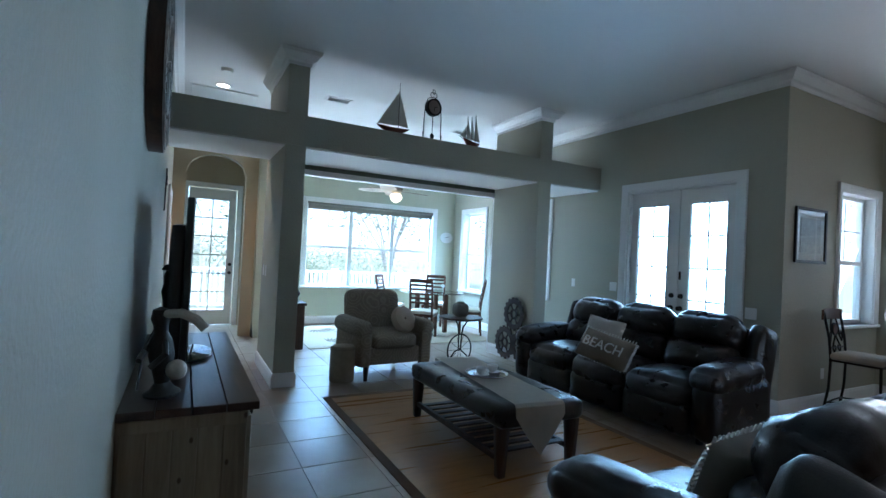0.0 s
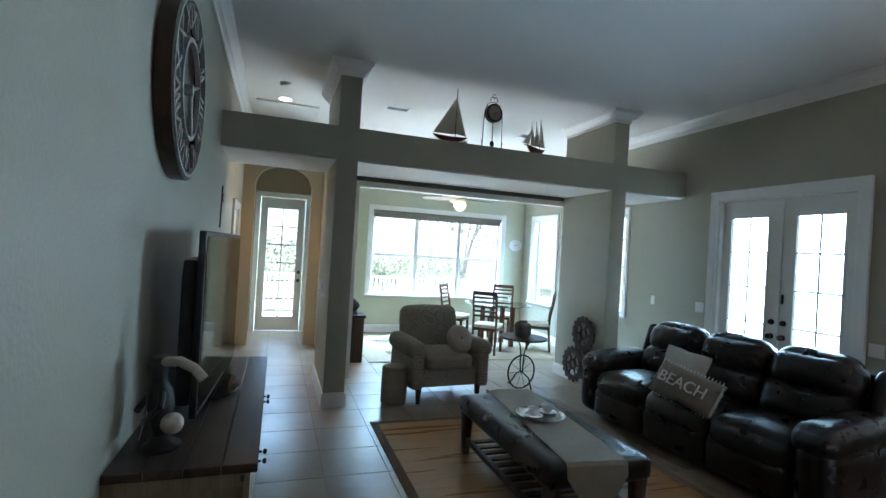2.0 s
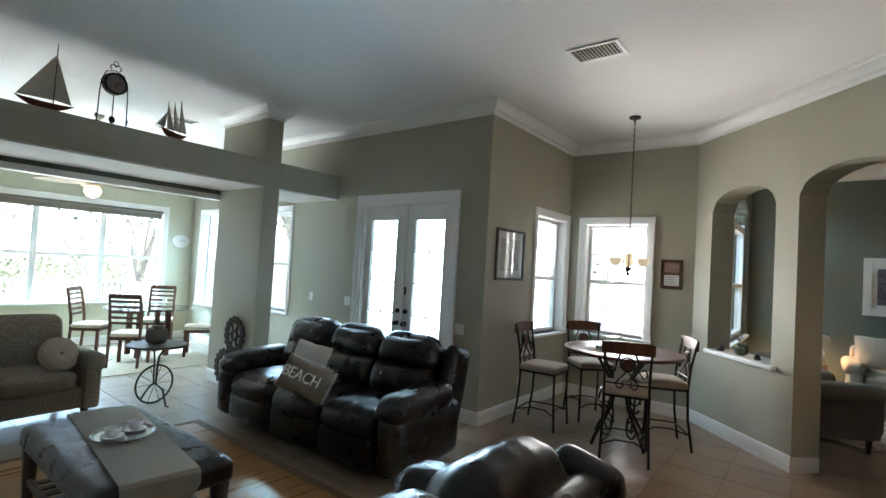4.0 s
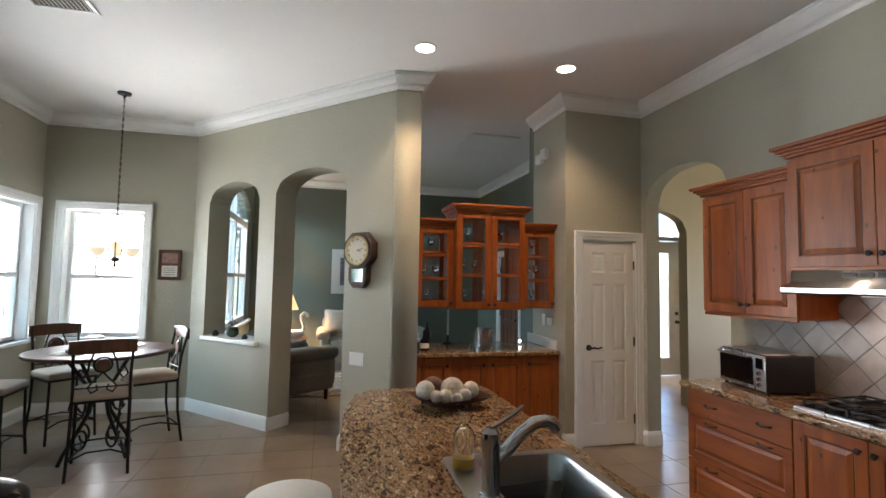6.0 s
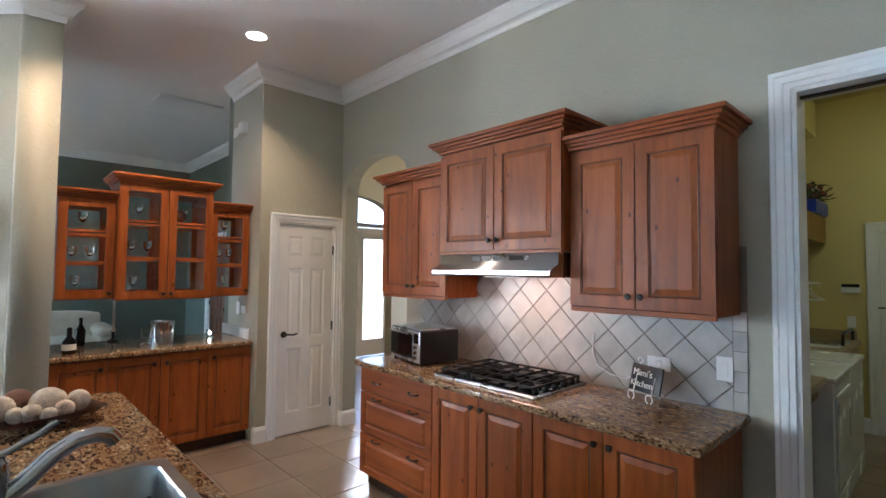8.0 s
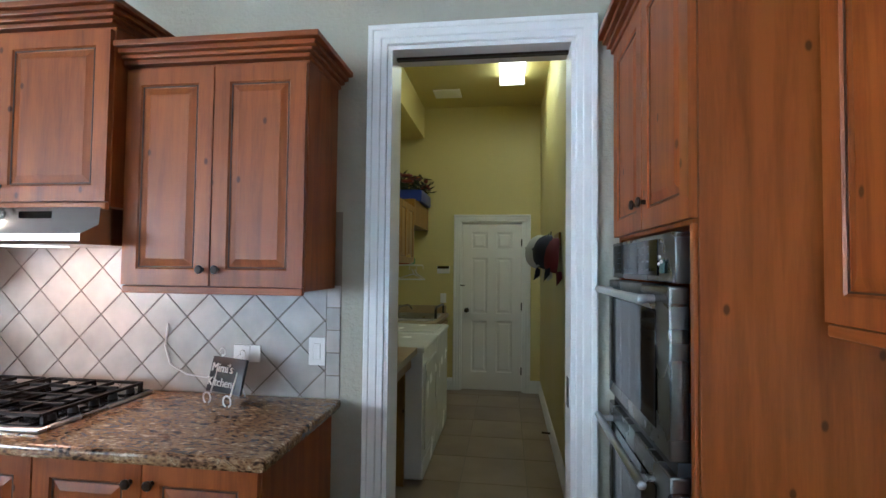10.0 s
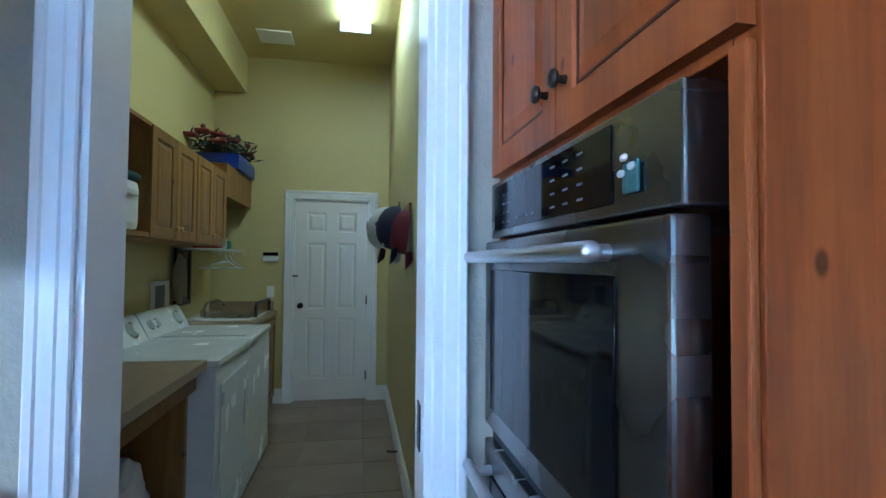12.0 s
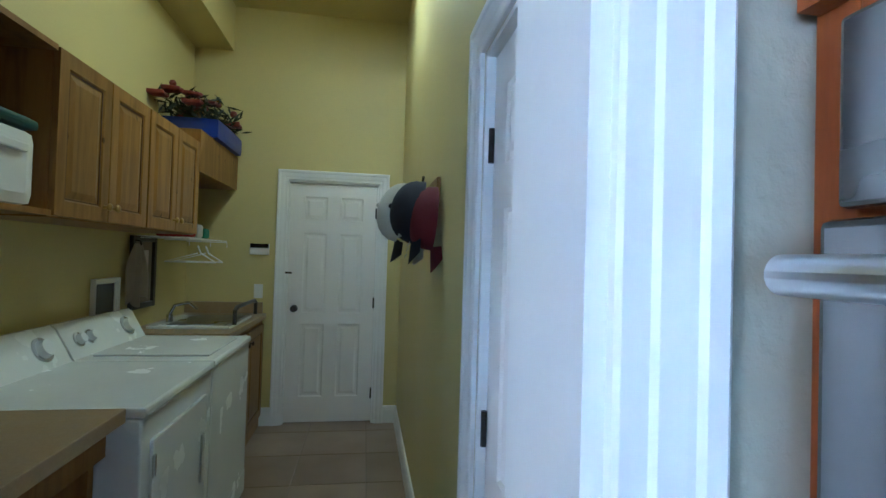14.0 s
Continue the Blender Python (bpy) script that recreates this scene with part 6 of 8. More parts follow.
# television console
co = thing("tv_console", 0.002, 2.42, 0, 0, "washed pine console with a dark plank top", "console")
for k in range(4):
    part("top_plank", B(0.0 + k * 0.132, -0.02, 0.715, 0.130 + k * 0.132, 1.84, 0.75, bevel=0.004), DARKY, co)
part("body", B(0.0, 0.0, 0.08, 0.48, 1.82, 0.714, bevel=0.003), CREAMW, co)
for k in range(5):
    part("end_board", B(0.012 + k * 0.094, -0.008, 0.10, 0.101 + k * 0.094, -0.0005, 0.66, bevel=0.002), CREAMW, co)
part("end_rail", B(0.0, -0.012, 0.66, 0.48, -0.0005, 0.712, bevel=0.002), CREAMW, co)
for k in range(4):
    d = part("door", moved(panel_slab(0.43, 0.56, 0.018, [(0.06, 0.06, 0.37, 0.50)]), pose(0.499, 0.02 + k * 0.45, 0.12, 0, 0, 90)), CREAMW, co)
    kk = knob("handle", d, 0.06 if k % 2 else 0.40, 0.45, 0, 0.014)
    kk.matrix_basis = pose(0.499, 0.02 + k * 0.45, 0.12, 0, 0, 90)
for x in (0.04, 0.44):
    for y in (0.04, 1.78):
        part("foot", B(x - 0.03, y - 0.03, 0, x + 0.03, y + 0.03, 0.08), CREAMW, co)
tv = thing("television", 0.25, 3.48, 0.75, 87, "large black flat television on an oval stand", "television")
part("panel", B(-0.61, -0.02, 0.025, 0.61, 0.012, 0.90, bevel=0.006), BLACKP, tv)
part("screen", B(-0.585, -0.0235, 0.055, 0.585, -0.0205, 0.875), BLACKGLASS, tv)
part("rear_housing", soft(bmesh.new(), (0, 0.046, 0.42), (1.19, 0.085, 0.70), 0.035, 6), BLACKP, tv)
bm = lathe(bmesh.new(), [(0.004, 0), (0.16, 0), (0.165, 0.006), (0.16, 0.014), (0.05, 0.02), (0.004, 0.02)], 36)
moved(bm, Matrix.Diagonal((1.6, 0.85, 1, 1)))
part("stand_base", bm, BLACKGLASS, tv)
part("stand_neck", B(-0.08, 0.0, 0.015, 0.08, 0.03, 0.12, bevel=0.005), BLACKP, tv)
whole("tv_cable", tube(bmesh.new(), [(0.16, 3.1, 0.95), (0.10, 2.95, 1.0), (0.06, 2.8, 0.92), (0.05, 2.7, 0.76)], 0.005), BLACKP, "black cable behind the television", "cable")
STAT = material("dark_bronze_patina", (0.03, 0.026, 0.022), 0.45, 0.3, var=0.4, scale=20, fine=80, bump=0.2)
bm = lathe(bmesh.new(), [(0.07, 0), (0.075, 0.015), (0.05, 0.03), (0.03, 0.06), (0.04, 0.12), (0.052, 0.18), (0.045, 0.24), (0.028, 0.28), (0.03, 0.31), (0.04, 0.34), (0.03, 0.38), (0.004, 0.39)], 20)
tube(bm, [(0.03, 0, 0.24), (0.09, -0.03, 0.2), (0.06, -0.08, 0.15)], 0.014)
tube(bm, [(-0.03, 0, 0.24), (-0.09, -0.02, 0.19), (-0.05, -0.07, 0.16)], 0.014)
whole("bird_statue", moved(bm, pose(0.15, 2.62, 0.75, 4, 0, -60)), STAT, "dark bronze pelican figure on the console", "statue")
PALEB = material("pale_horn", (0.42, 0.36, 0.29), 0.5, var=0.2, fine=60, bump=0.1)
bm = tube(bmesh.new(), [(-0.07, 0, 0.0), (-0.03, 0, 0.03), (0.03, 0, 0.035), (0.09, 0, 0.01), (0.13, 0, -0.03)], 0.02, 10)
whole("statue_beak", moved(bm, pose(0.18, 2.58, 1.08, 0, 0, -20)), PALEB, "pale curved horn beak resting on the bronze figure", "statue")
whole("shell_ball", moved(ball(bmesh.new(), (0, 0, 0), 0.042, 18), pose(0.20, 2.53, 0.88)), PALEB, "pale round shell held by the bronze figure", "shell")
bm = lathe(bmesh.new(), [(0.05, 0), (0.05, 0.02), (0.02, 0.05), (0.03, 0.25), (0.045, 0.32), (0.03, 0.38), (0.035, 0.43), (0.02, 0.47), (0.05, 0.475), (0.03, 0.51), (0.004, 0.52)], 18)
whole("tall_statue", moved(bm, pose(0.12, 4.12, 0.75)), STAT, "tall dark figure with a hat on the console", "statue")

# large open wall clock
wc = thing("wall_clock", 0.0, 3.22, 2.38, 90, "large open metal wall clock with roman numerals", "wall clock")
WORN = material("worn_grey_metal", (0.42, 0.40, 0.36), 0.55, 0.5, var=0.35, scale=14, fine=90, bump=0.4)


def ring(bm, r, w, y0, y1, n=56):
    rr = []
    for i in range(n):
        a = 2 * math.pi * i / n
        rr.append([bm.verts.new((q * math.cos(a), y, q * math.sin(a))) for q, y in ((r - w, y0), (r, y0), (r, y1), (r - w, y1))])
    for i in range(n):
        a, b = rr[i], rr[(i + 1) % n]
        for j in range(4):
            bm.faces.new((a[j], b[j], b[(j + 1) % 4], a[(j + 1) % 4]))
    return bm


part("rim", ring(bmesh.new(), 0.47, 0.02, -0.075, -0.004), DARKW, wc)
part("outer_ring", ring(bmesh.new(), 0.452, 0.018, -0.085, -0.06), WORN, wc)
part("inner_ring", ring(bmesh.new(), 0.26, 0.022, -0.085, -0.06), WORN, wc)
part("dial", C((0, -0.03, 0), (0, -0.022, 0), 0.255, n=48), material("distressed_dial", (0.2, 0.18, 0.15), 0.7, var=0.5, scale=9, fine=40, bump=0.3), wc)
part("back_plate", C((0, -0.02, 0), (0, -0.008, 0), 0.452, n=48), DARKW, wc)
for k, num in enumerate(("XII", "I", "II", "III", "IV", "V", "VI", "VII", "VIII", "IX", "X", "XI")):
    a = radians(90 - 30 * k)
    ob = letters("numeral", num, 0.17, Matrix.Translation((0.348 * math.cos(a), -0.075, 0.348 * math.sin(a))) @ pose(0, 0, 0, 90, 0, 0) @ pose(0, 0, 0, 0, 0, -30 * k), WORN, wc, 0.008)
for a, ln in ((20, 0.2), (-75, 0.24)):
    part("clock_arm", tube(bmesh.new(), [(0, -0.08, 0), (ln * math.cos(radians(a)), -0.08, ln * math.sin(radians(a)))], 0.008, 6), WORN, wc)
part("hub", C((0, -0.09, 0), (0, -0.03, 0), 0.03), WORN, wc)
st = whole("wall_star", tube(bmesh.new(), [(0.02, 5.45, 1.72), (0.025, 5.45, 2.12)], 0.006), IRON, "thin dark metal wall ornament", "wall ornament")
part("ornament", tube(tube(bmesh.new(), [(0.03, 5.38, 1.97), (0.03, 5.52, 2.05)], 0.005), [(0.03, 5.38, 2.05), (0.03, 5.52, 1.97)], 0.005), IRON, st)

# plant shelf pieces
SAIL = material("aged_sailcloth", (0.60, 0.55, 0.46), 0.85, var=0.1, scale=8, fine=120, bump=0.2)
HULL = wood("varnished_hull", (0.20, 0.06, 0.03), (0.08, 0.02, 0.012), "x", 0.3, False)


def hull(bm, L, w, h):
    n = 12
    rings = []
    for i in range(n + 1):
        u = i / n * 2 - 1
        k = max(0.03, (1 - abs(u) ** 2.4))
        zt = h * (1 + 0.35 * u * u)
        rings.append([bm.verts.new((u * L / 2, w / 2 * k * c, zt - (h * k * s))) for c, s in ((-1, 0), (-0.8, 0.55), (-0.2, 0.98), (0.2, 0.98), (0.8, 0.55), (1, 0))])
    for a, b in zip(rings, rings[1:]):
        for j in range(6):
            bm.faces.new((a[j], a[(j + 1) % 6], b[(j + 1) % 6], b[j]))
    bm.faces.new(rings[0])
    bm.faces.new(rings[-1][::-1])
    return bm


def sail(bm, a, b, c, belly=0.015):
    a, b, c = Vector(a), Vector(b), Vector(c)
    n = 6
    g = {}
    for i in range(n + 1):
        for j in range(n + 1 - i):
            u, v = i / n, j / n
            p = a * (1 - u - v) + b * u + c * v
            g[i, j] = bm.verts.new(p + Vector((0, belly * 27 * u * v * (1 - u - v), 0)))
    for i in range(n):
        for j in range(n - i):
            bm.faces.new((g[i, j], g[i + 1, j], g[i, j + 1]))
            if i + j < n - 1:
                bm.faces.new((g[i + 1, j], g[i + 1, j + 1], g[i, j + 1]))
    return bm


s1 = thing("model_yacht", 2.28, 5.42, 2.81, 0, "model sailing yacht with tall white sails", "model boat")
part("hull", moved(hull(bmesh.new(), 0.42, 0.09, 0.06), pose(0, 0, 0.012)), HULL, s1)
part("mast", C((0.06, 0, 0.07), (0.06, 0, 0.62), 0.005, 0.003, n=8), DARKW, s1)
part("mainsail", sail(bmesh.new(), (0.05, 0, 0.11), (-0.2, 0, 0.1), (0.055, 0, 0.52)), SAIL, s1)
part("jib", sail(bmesh.new(), (0.19, 0, 0.1), (0.04, 0, 0.12), (0.065, 0, 0.5)), SAIL, s1)
part("cradle", B(-0.06, -0.03, 0, 0.06, 0.03, 0.02), DARKW, s1)
c2 = thing("shelf_clock", 2.80, 5.45, 2.81, 8, "wrought iron pendulum clock on the shelf", "clock")
bm = bmesh.new()
for s in (-1, 1):
    tube(bm, [(s * 0.13, 0, 0), (s * 0.125, 0, 0.3), (s * 0.115, 0, 0.43), (s * 0.08, 0, 0.52), (0, 0, 0.55)], 0.005, 6)
    tube(bm, [(s * 0.16, 0, 0.01), (s * 0.13, 0, 0.04), (s * 0.14, 0, 0.1)], 0.005, 6)
    tube(bm, [(q[0] * s, 0, q[2]) for q in arc(0.02, 0.575, 0.028, -60, 160, 10)], 0.005, 6)
tube(bm, [(q[0], 0, q[2]) for q in arc(0, 0.62, 0.02, 0, 340, 12)], 0.004, 6)
part("frame", bm, IRON, c2)
part("case", moved(ring(bmesh.new(), 0.105, 0.02, -0.03, 0.03, 36), pose(0, 0, 0.42)), IRON, c2)
part("dial", C((0, 0.0, 0.42), (0, -0.022, 0.42), 0.088, n=32), material("brown_dial", (0.2, 0.15, 0.13), 0.5, bump=0), c2)
part("pointer", tube(tube(bmesh.new(), [(0, -0.026, 0.42), (0, -0.026, 0.37)], 0.004, 6), [(0, -0.026, 0.42), (0.05, -0.026, 0.43)], 0.004, 6), IRON, c2)
part("pendulum", ball(C((0, 0, 0.32), (0, 0, 0.08), 0.004, n=8), (0, 0, 0.07), 0.03, 14, (1, 0.3, 1.2)), IRON, c2)
s2 = thing("model_schooner", 3.36, 5.45, 2.81, 12, "model three masted schooner with cream sails", "model boat")
part("hull", moved(hull(bmesh.new(), 0.30, 0.08, 0.07), pose(0, 0, 0.012, 0, 6)), HULL, s2)
part("bowsprit", C((-0.14, 0, 0.10), (-0.21, 0, 0.13), 0.004, 0.003, n=6), DARKW, s2)
for mx, mh in ((-0.07, 0.40), (0.0, 0.41), (0.07, 0.45)):
    part("mast", C((mx, 0, 0.06), (mx, 0, mh), 0.004, 0.0025, n=8), DARKW, s2)
    part("gaff_sail", sail(bmesh.new(), (mx + 0.005, 0, 0.11), (mx + 0.085, 0, 0.11), (mx + 0.004, 0, mh - 0.03)), SAIL, s2)
part("jib", sail(bmesh.new(), (-0.19, 0, 0.13), (-0.09, 0, 0.12), (-0.07, 0, 0.3)), SAIL, s2)
part("cradle", B(-0.05, -0.025, 0, 0.05, 0.025, 0.02), DARKW, s2)

# bamboo rug
BAMB = material("bamboo_slats", (0.34, 0.17, 0.06), 0.3, var=0.25, scale=3, fine=30, bump=0.1, stretch=(0.3, 6, 1))
rg = thing("bamboo_rug", 2.5, 3.5, 0, 0, "brown bamboo slat rug with a cloth border", "rug")
bm = bmesh.new()
for k in range(196):
    y0 = -1.23 + k * 0.0126
    box(bm, -0.98, y0, 0.0015, 0.98, y0 + 0.0112, 0.0075)
tagged(part("slats", bm, BAMB, rg), kind="stuff")
bm = bmesh.new()
for c in ((-1.05, -1.30, 0.001, 1.05, -1.231, 0.010), (-1.05, 1.241, 0.001, 1.05, 1.30, 0.010), (-1.05, -1.231, 0.001, -0.981, 1.241, 0.010), (0.981, -1.231, 0.001, 1.05, 1.241, 0.010)):
    box(bm, *c, bevel=0.002)
part("border", bm, material("brown_cloth_border", (0.15, 0.095, 0.06), 0.9, var=0.15, fine=300, bump=0.4), rg)


# ---------- breakfast nook ----------
nt = thing("pub_table", 6.22, 1.58, 0, 15, "round counter height table on a scrolled iron base", "dining table")
part("tabletop", lathe(bmesh.new(), [(0.004, 0.885), (0.54, 0.885), (0.57, 0.893), (0.575, 0.905), (0.57, 0.918), (0.55, 0.922), (0.004, 0.922)], 48), WALNUT, nt)
part("apron_ring", lathe(bmesh.new(), [(0.30, 0.86), (0.32, 0.86), (0.32, 0.884), (0.30, 0.884)], 36), IRON, nt)
for k in range(4):
    a = radians(45 + 90 * k)
    ca, sa = math.cos(a), math.sin(a)
    pts = [(0.31, 0.87), (0.22, 0.75), (0.11, 0.6), (0.08, 0.48), (0.11, 0.36), (0.2, 0.22), (0.3, 0.08), (0.34, 0.0)]
    part("leg", tube(bmesh.new(), [(r * ca, r * sa, z) for r, z in pts], 0.016, 8), IRON, nt)
    bm = tube(bmesh.new(), [((0.2 + 0.07 * math.cos(t)) * ca, (0.2 + 0.07 * math.cos(t)) * sa, 0.44 + 0.1 * math.sin(t)) for t in np.linspace(0, 5.6, 18)], 0.010, 6)
    tube(bm, [((0.16 + 0.06 * math.cos(t)) * ca, (0.16 + 0.06 * math.cos(t)) * sa, 0.16 + 0.08 * math.sin(t)) for t in np.linspace(0.5, 6.0, 18)], 0.010, 6)
    part("scroll", bm, IRON, nt)
part("shelf_ring", lathe(bmesh.new(), [(0.09, 0.50), (0.2, 0.50), (0.2, 0.515), (0.09, 0.515)], 32), IRON, nt)


def bar_chair(x, y, rz, label):
    """Counter height iron chair: front towards -y."""
    t = thing("counter_chair", x, y, 0, rz, label, "chair", "chairs round the nook table")
    part("seat", soft(bmesh.new(), (0, 0, 0.625), (0.42, 0.42, 0.075), 0.032, 8, (0, 0, 0.012)), BEIGE, t)
    bm = bmesh.new()
    for c in ((-0.205, -0.205, 0.575, 0.205, -0.185, 0.595), (-0.205, 0.185, 0.575, 0.205, 0.205, 0.595), (-0.205, -0.185, 0.575, -0.185, 0.185, 0.595), (0.185, -0.185, 0.575, 0.205, 0.185, 0.595)):
        box(bm, *c)
    part("seat_frame", bm, IRON, t)
    for sx in (-1, 1):
        part("front_leg", tube(bmesh.new(), [(sx * 0.19, -0.19, 0.585), (sx * 0.195, -0.195, 0.3), (sx * 0.205, -0.215, 0.0)], 0.012, 8), IRON, t)
        part("back_leg", tube(bmesh.new(), [(sx * 0.205, 0.25, 0.0), (sx * 0.195, 0.205, 0.3), (sx * 0.19, 0.195, 0.585), (sx * 0.19, 0.215, 0.8), (sx * 0.20, 0.265, 1.06)], 0.012, 8), IRON, t)
    for sx in (-1, 1):
        part("stretcher", tube(bmesh.new(), [(sx * 0.20, -0.20, 0.16), (sx * 0.13, -0.08, 0.19), (sx * 0.13, 0.08, 0.19), (sx * 0.20, 0.225, 0.16)], 0.008, 6), IRON, t)
    for y2 in (-0.205, 0.23):
        part("stretcher", tube(bmesh.new(), [(-0.2, y2, 0.15), (-0.08, y2 * 0.8, 0.19), (0.08, y2 * 0.8, 0.19), (0.2, y2, 0.15)], 0.008, 6), IRON, t)
    bm = bmesh.new()
    n = 12
    for i in range(n):
        u0, u1 = -1 + 2 * i / n, -1 + 2 * (i + 1) / n
        v = [bm.verts.new((u * 0.225, 0.262 + 0.025 * (1 - u * u) + dy, z + (0.012 * (1 - u * u) if z > 1.0 else 0))) for u in (u0, u1) for z in (0.975, 1.075) for dy in (-0.011, 0.011)]
        for f in ((0, 4, 6, 2), (1, 3, 7, 5), (0, 1, 5, 4), (2, 6, 7, 3)):
            bm.faces.new([v[q] for q in f])
        if i == 0:
            bm.faces.new([v[q] for q in (0, 2, 3, 1)])
        if i == n - 1:
            bm.faces.new([v[q] for q in (4, 5, 7, 6)])
    bmesh.ops.remove_doubles(bm, verts=bm.verts, dist=0.0005)
    part("top_rail", bm, WALNUT, t, "dark curved wooden top rail")
    yb = lambda z: 0.2 + (z - 0.6) * 0.13
    bm = tube(bmesh.new(), [(q[0], yb(q[2]), q[2]) for q in arc(0, 0.88, 0.06, 0, 345, 20)], 0.009, 6, True)
    for sx in (-1, 1):
        tube(bm, [(sx * x_, yb(z_), z_) for x_, z_ in ((0.06, 0.98), (0.09, 0.9), (0.1, 0.82), (0.14, 0.76), (0.17, 0.80), (0.15, 0.85), (0.11, 0.83))], 0.008, 6)
        tube(bm, [(sx * x_, yb(z_), z_) for x_, z_ in ((0.0, 0.82), (0.05, 0.76), (0.1, 0.70), (0.07, 0.655), (0.03, 0.68), (0.04, 0.72))], 0.008, 6)
    tube(bm, [(-0.19, yb(0.70), 0.70), (0.19, yb(0.70), 0.70)], 0.008, 6)
    part("back_scroll", bm, IRON, t)
    part("medallion", C((0, yb(0.88) - 0.01, 0.88), (0, yb(0.88) + 0.01, 0.88), 0.05, n=24), WALNUT, t)
    return t


ch = bar_chair(6.12, 2.38, 4, "iron counter chair with beige seat and scrolled back")
for x, y, r in ((5.86, 1.42, 108), (6.50, 1.27, -150), (6.80, 2.12, -45)):
    copy_thing(ch, pose(x, y, 0, 0, 0, r))
pm = whole("place_mat", moved(lathe(bmesh.new(), [(0.004, 0), (0.16, 0), (0.16, 0.004), (0.004, 0.004)], 32), pose(6.0, 1.72, 0.922)), PILLOW, "round grey woven place mat on the table", "place mat")
whole("tea_plate", moved(lathe(bmesh.new(), [(0.05, 0), (0.11, 0.012), (0.11, 0.016), (0.05, 0.006), (0.004, 0.006)], 32), pose(6.42, 1.42, 0.922)), PLASTW, "white plate on the table", "plate")
TEAL = material("pale_teal_cloth", (0.35, 0.50, 0.48), 0.9, var=0.2, fine=200, bump=0.4)
whole("folded_napkin", moved(soft(bmesh.new(), (0, 0, 0.02), (0.14, 0.11, 0.035), 0.015, 6, rough=0.012, freq=22), pose(5.98, 1.70, 0.927, 0, 0, 30)), TEAL, "pale teal folded napkin on the table", "napkin")
cn = thing("napkin_basket", 6.45, 1.75, 0.922, 0, "small white wire basket on the table", "basket")
part("body", soft(bmesh.new(), (0, 0, 0.05), (0.2, 0.12, 0.09), 0.02, 4), PLASTW, cn)

pd = thing("chandelier", 6.68, 1.70, 0, 20, "small iron three arm chandelier on a long chain", "chandelier")
part("canopy", lathe(bmesh.new(), [(0.065, H - 0.001), (0.06, H - 0.02), (0.015, H - 0.035), (0.008, H - 0.06)], 24), IRON, pd)
bm = bmesh.new()
zz, k = H - 0.06, 0
while zz > 2.1:
    p = [(0.009 * math.cos(t) * (k % 2), 0.009 * math.cos(t) * ((k + 1) % 2), zz - 0.02 + 0.02 * math.sin(t)) for t in np.linspace(0, 5.8, 9)]
    tube(bm, p, 0.003, 5)
    zz -= 0.033
    k += 1
tube(bm, [(0.005, 0, H - 0.05), (-0.01, 0, 3.0), (0.008, 0, 2.5), (0.0, 0, 2.08)], 0.003, 5)
part("chain", bm, IRON, pd)
part("stem", lathe(bmesh.new(), [(0.004, 1.66), (0.018, 1.69), (0.008, 1.72), (0.045, 1.75), (0.045, 1.76), (0.012, 1.775)], 20), IRON, pd)
bm = bmesh.new()
for k in range(4):
    a = k * math.pi / 2
    tube(bm, [(0.05 * math.cos(a), 0.05 * math.sin(a), 1.76), (0.055 * math.cos(a), 0.055 * math.sin(a), 1.88), (0.04 * math.cos(a), 0.04 * math.sin(a), 1.96), (0.01 * math.cos(a), 0.01 * math.sin(a), 2.0), (0.02 * math.cos(a), 0.02 * math.sin(a), 2.04), (0, 0, 2.09)], 0.005, 6)
part("cage", bm, IRON, pd)
part("centre_glass", lathe(bmesh.new(), [(0.03, 1.79), (0.044, 1.82), (0.042, 1.90), (0.03, 1.93)], 20), FROST, pd)
for k in range(3):
    a = 2 * math.pi * k / 3
    ca, sa = math.cos(a), math.sin(a)
    arm = part("arm", tube(bmesh.new(), [(r * ca, r * sa, z) for r, z in ((0.02, 1.74), (0.08, 1.70), (0.14, 1.72), (0.165, 1.77))], 0.007, 6), IRON, pd)
    part("shade", lathe(bmesh.new(), [(0.02, 1.775), (0.045, 1.79), (0.065, 1.83), (0.07, 1.87), (0.066, 1.87), (0.05, 1.82), (0.02, 1.785)], 20, (0.165 * ca, 0.165 * sa, 0)), FROST, arm)


def picture(name, m, w, h, frame_w, frame_mat, mats, label, depth=0.025):
    """A framed picture in the x-z plane that faces -y; mats: (inset, material) layers."""
    ob = new(name)
    ob.matrix_basis = m
    tagged(ob, label, "picture")
    bm = bmesh.new()
    for c in ((-w / 2, -depth, -h / 2, -w / 2 + frame_w, -0.002, h / 2), (w / 2 - frame_w, -depth, -h / 2, w / 2, -0.002, h / 2), (-w / 2 + frame_w, -depth, -h / 2, w / 2 - frame_w, -0.002, -h / 2 + frame_w), (-w / 2 + frame_w, -depth, h / 2 - frame_w, w / 2 - frame_w, -0.002, h / 2)):
        box(bm, *c, bevel=0.003)
    part("frame", bm, frame_mat, ob)
    for k, (ins, mt, nm) in enumerate(mats):
        part(nm, B(-w / 2 + ins, -0.006 - 0.003 * k, -h / 2 + ins, w / 2 - ins, -0.004 - 0.003 * k, h / 2 - ins), mt, ob)
    return ob


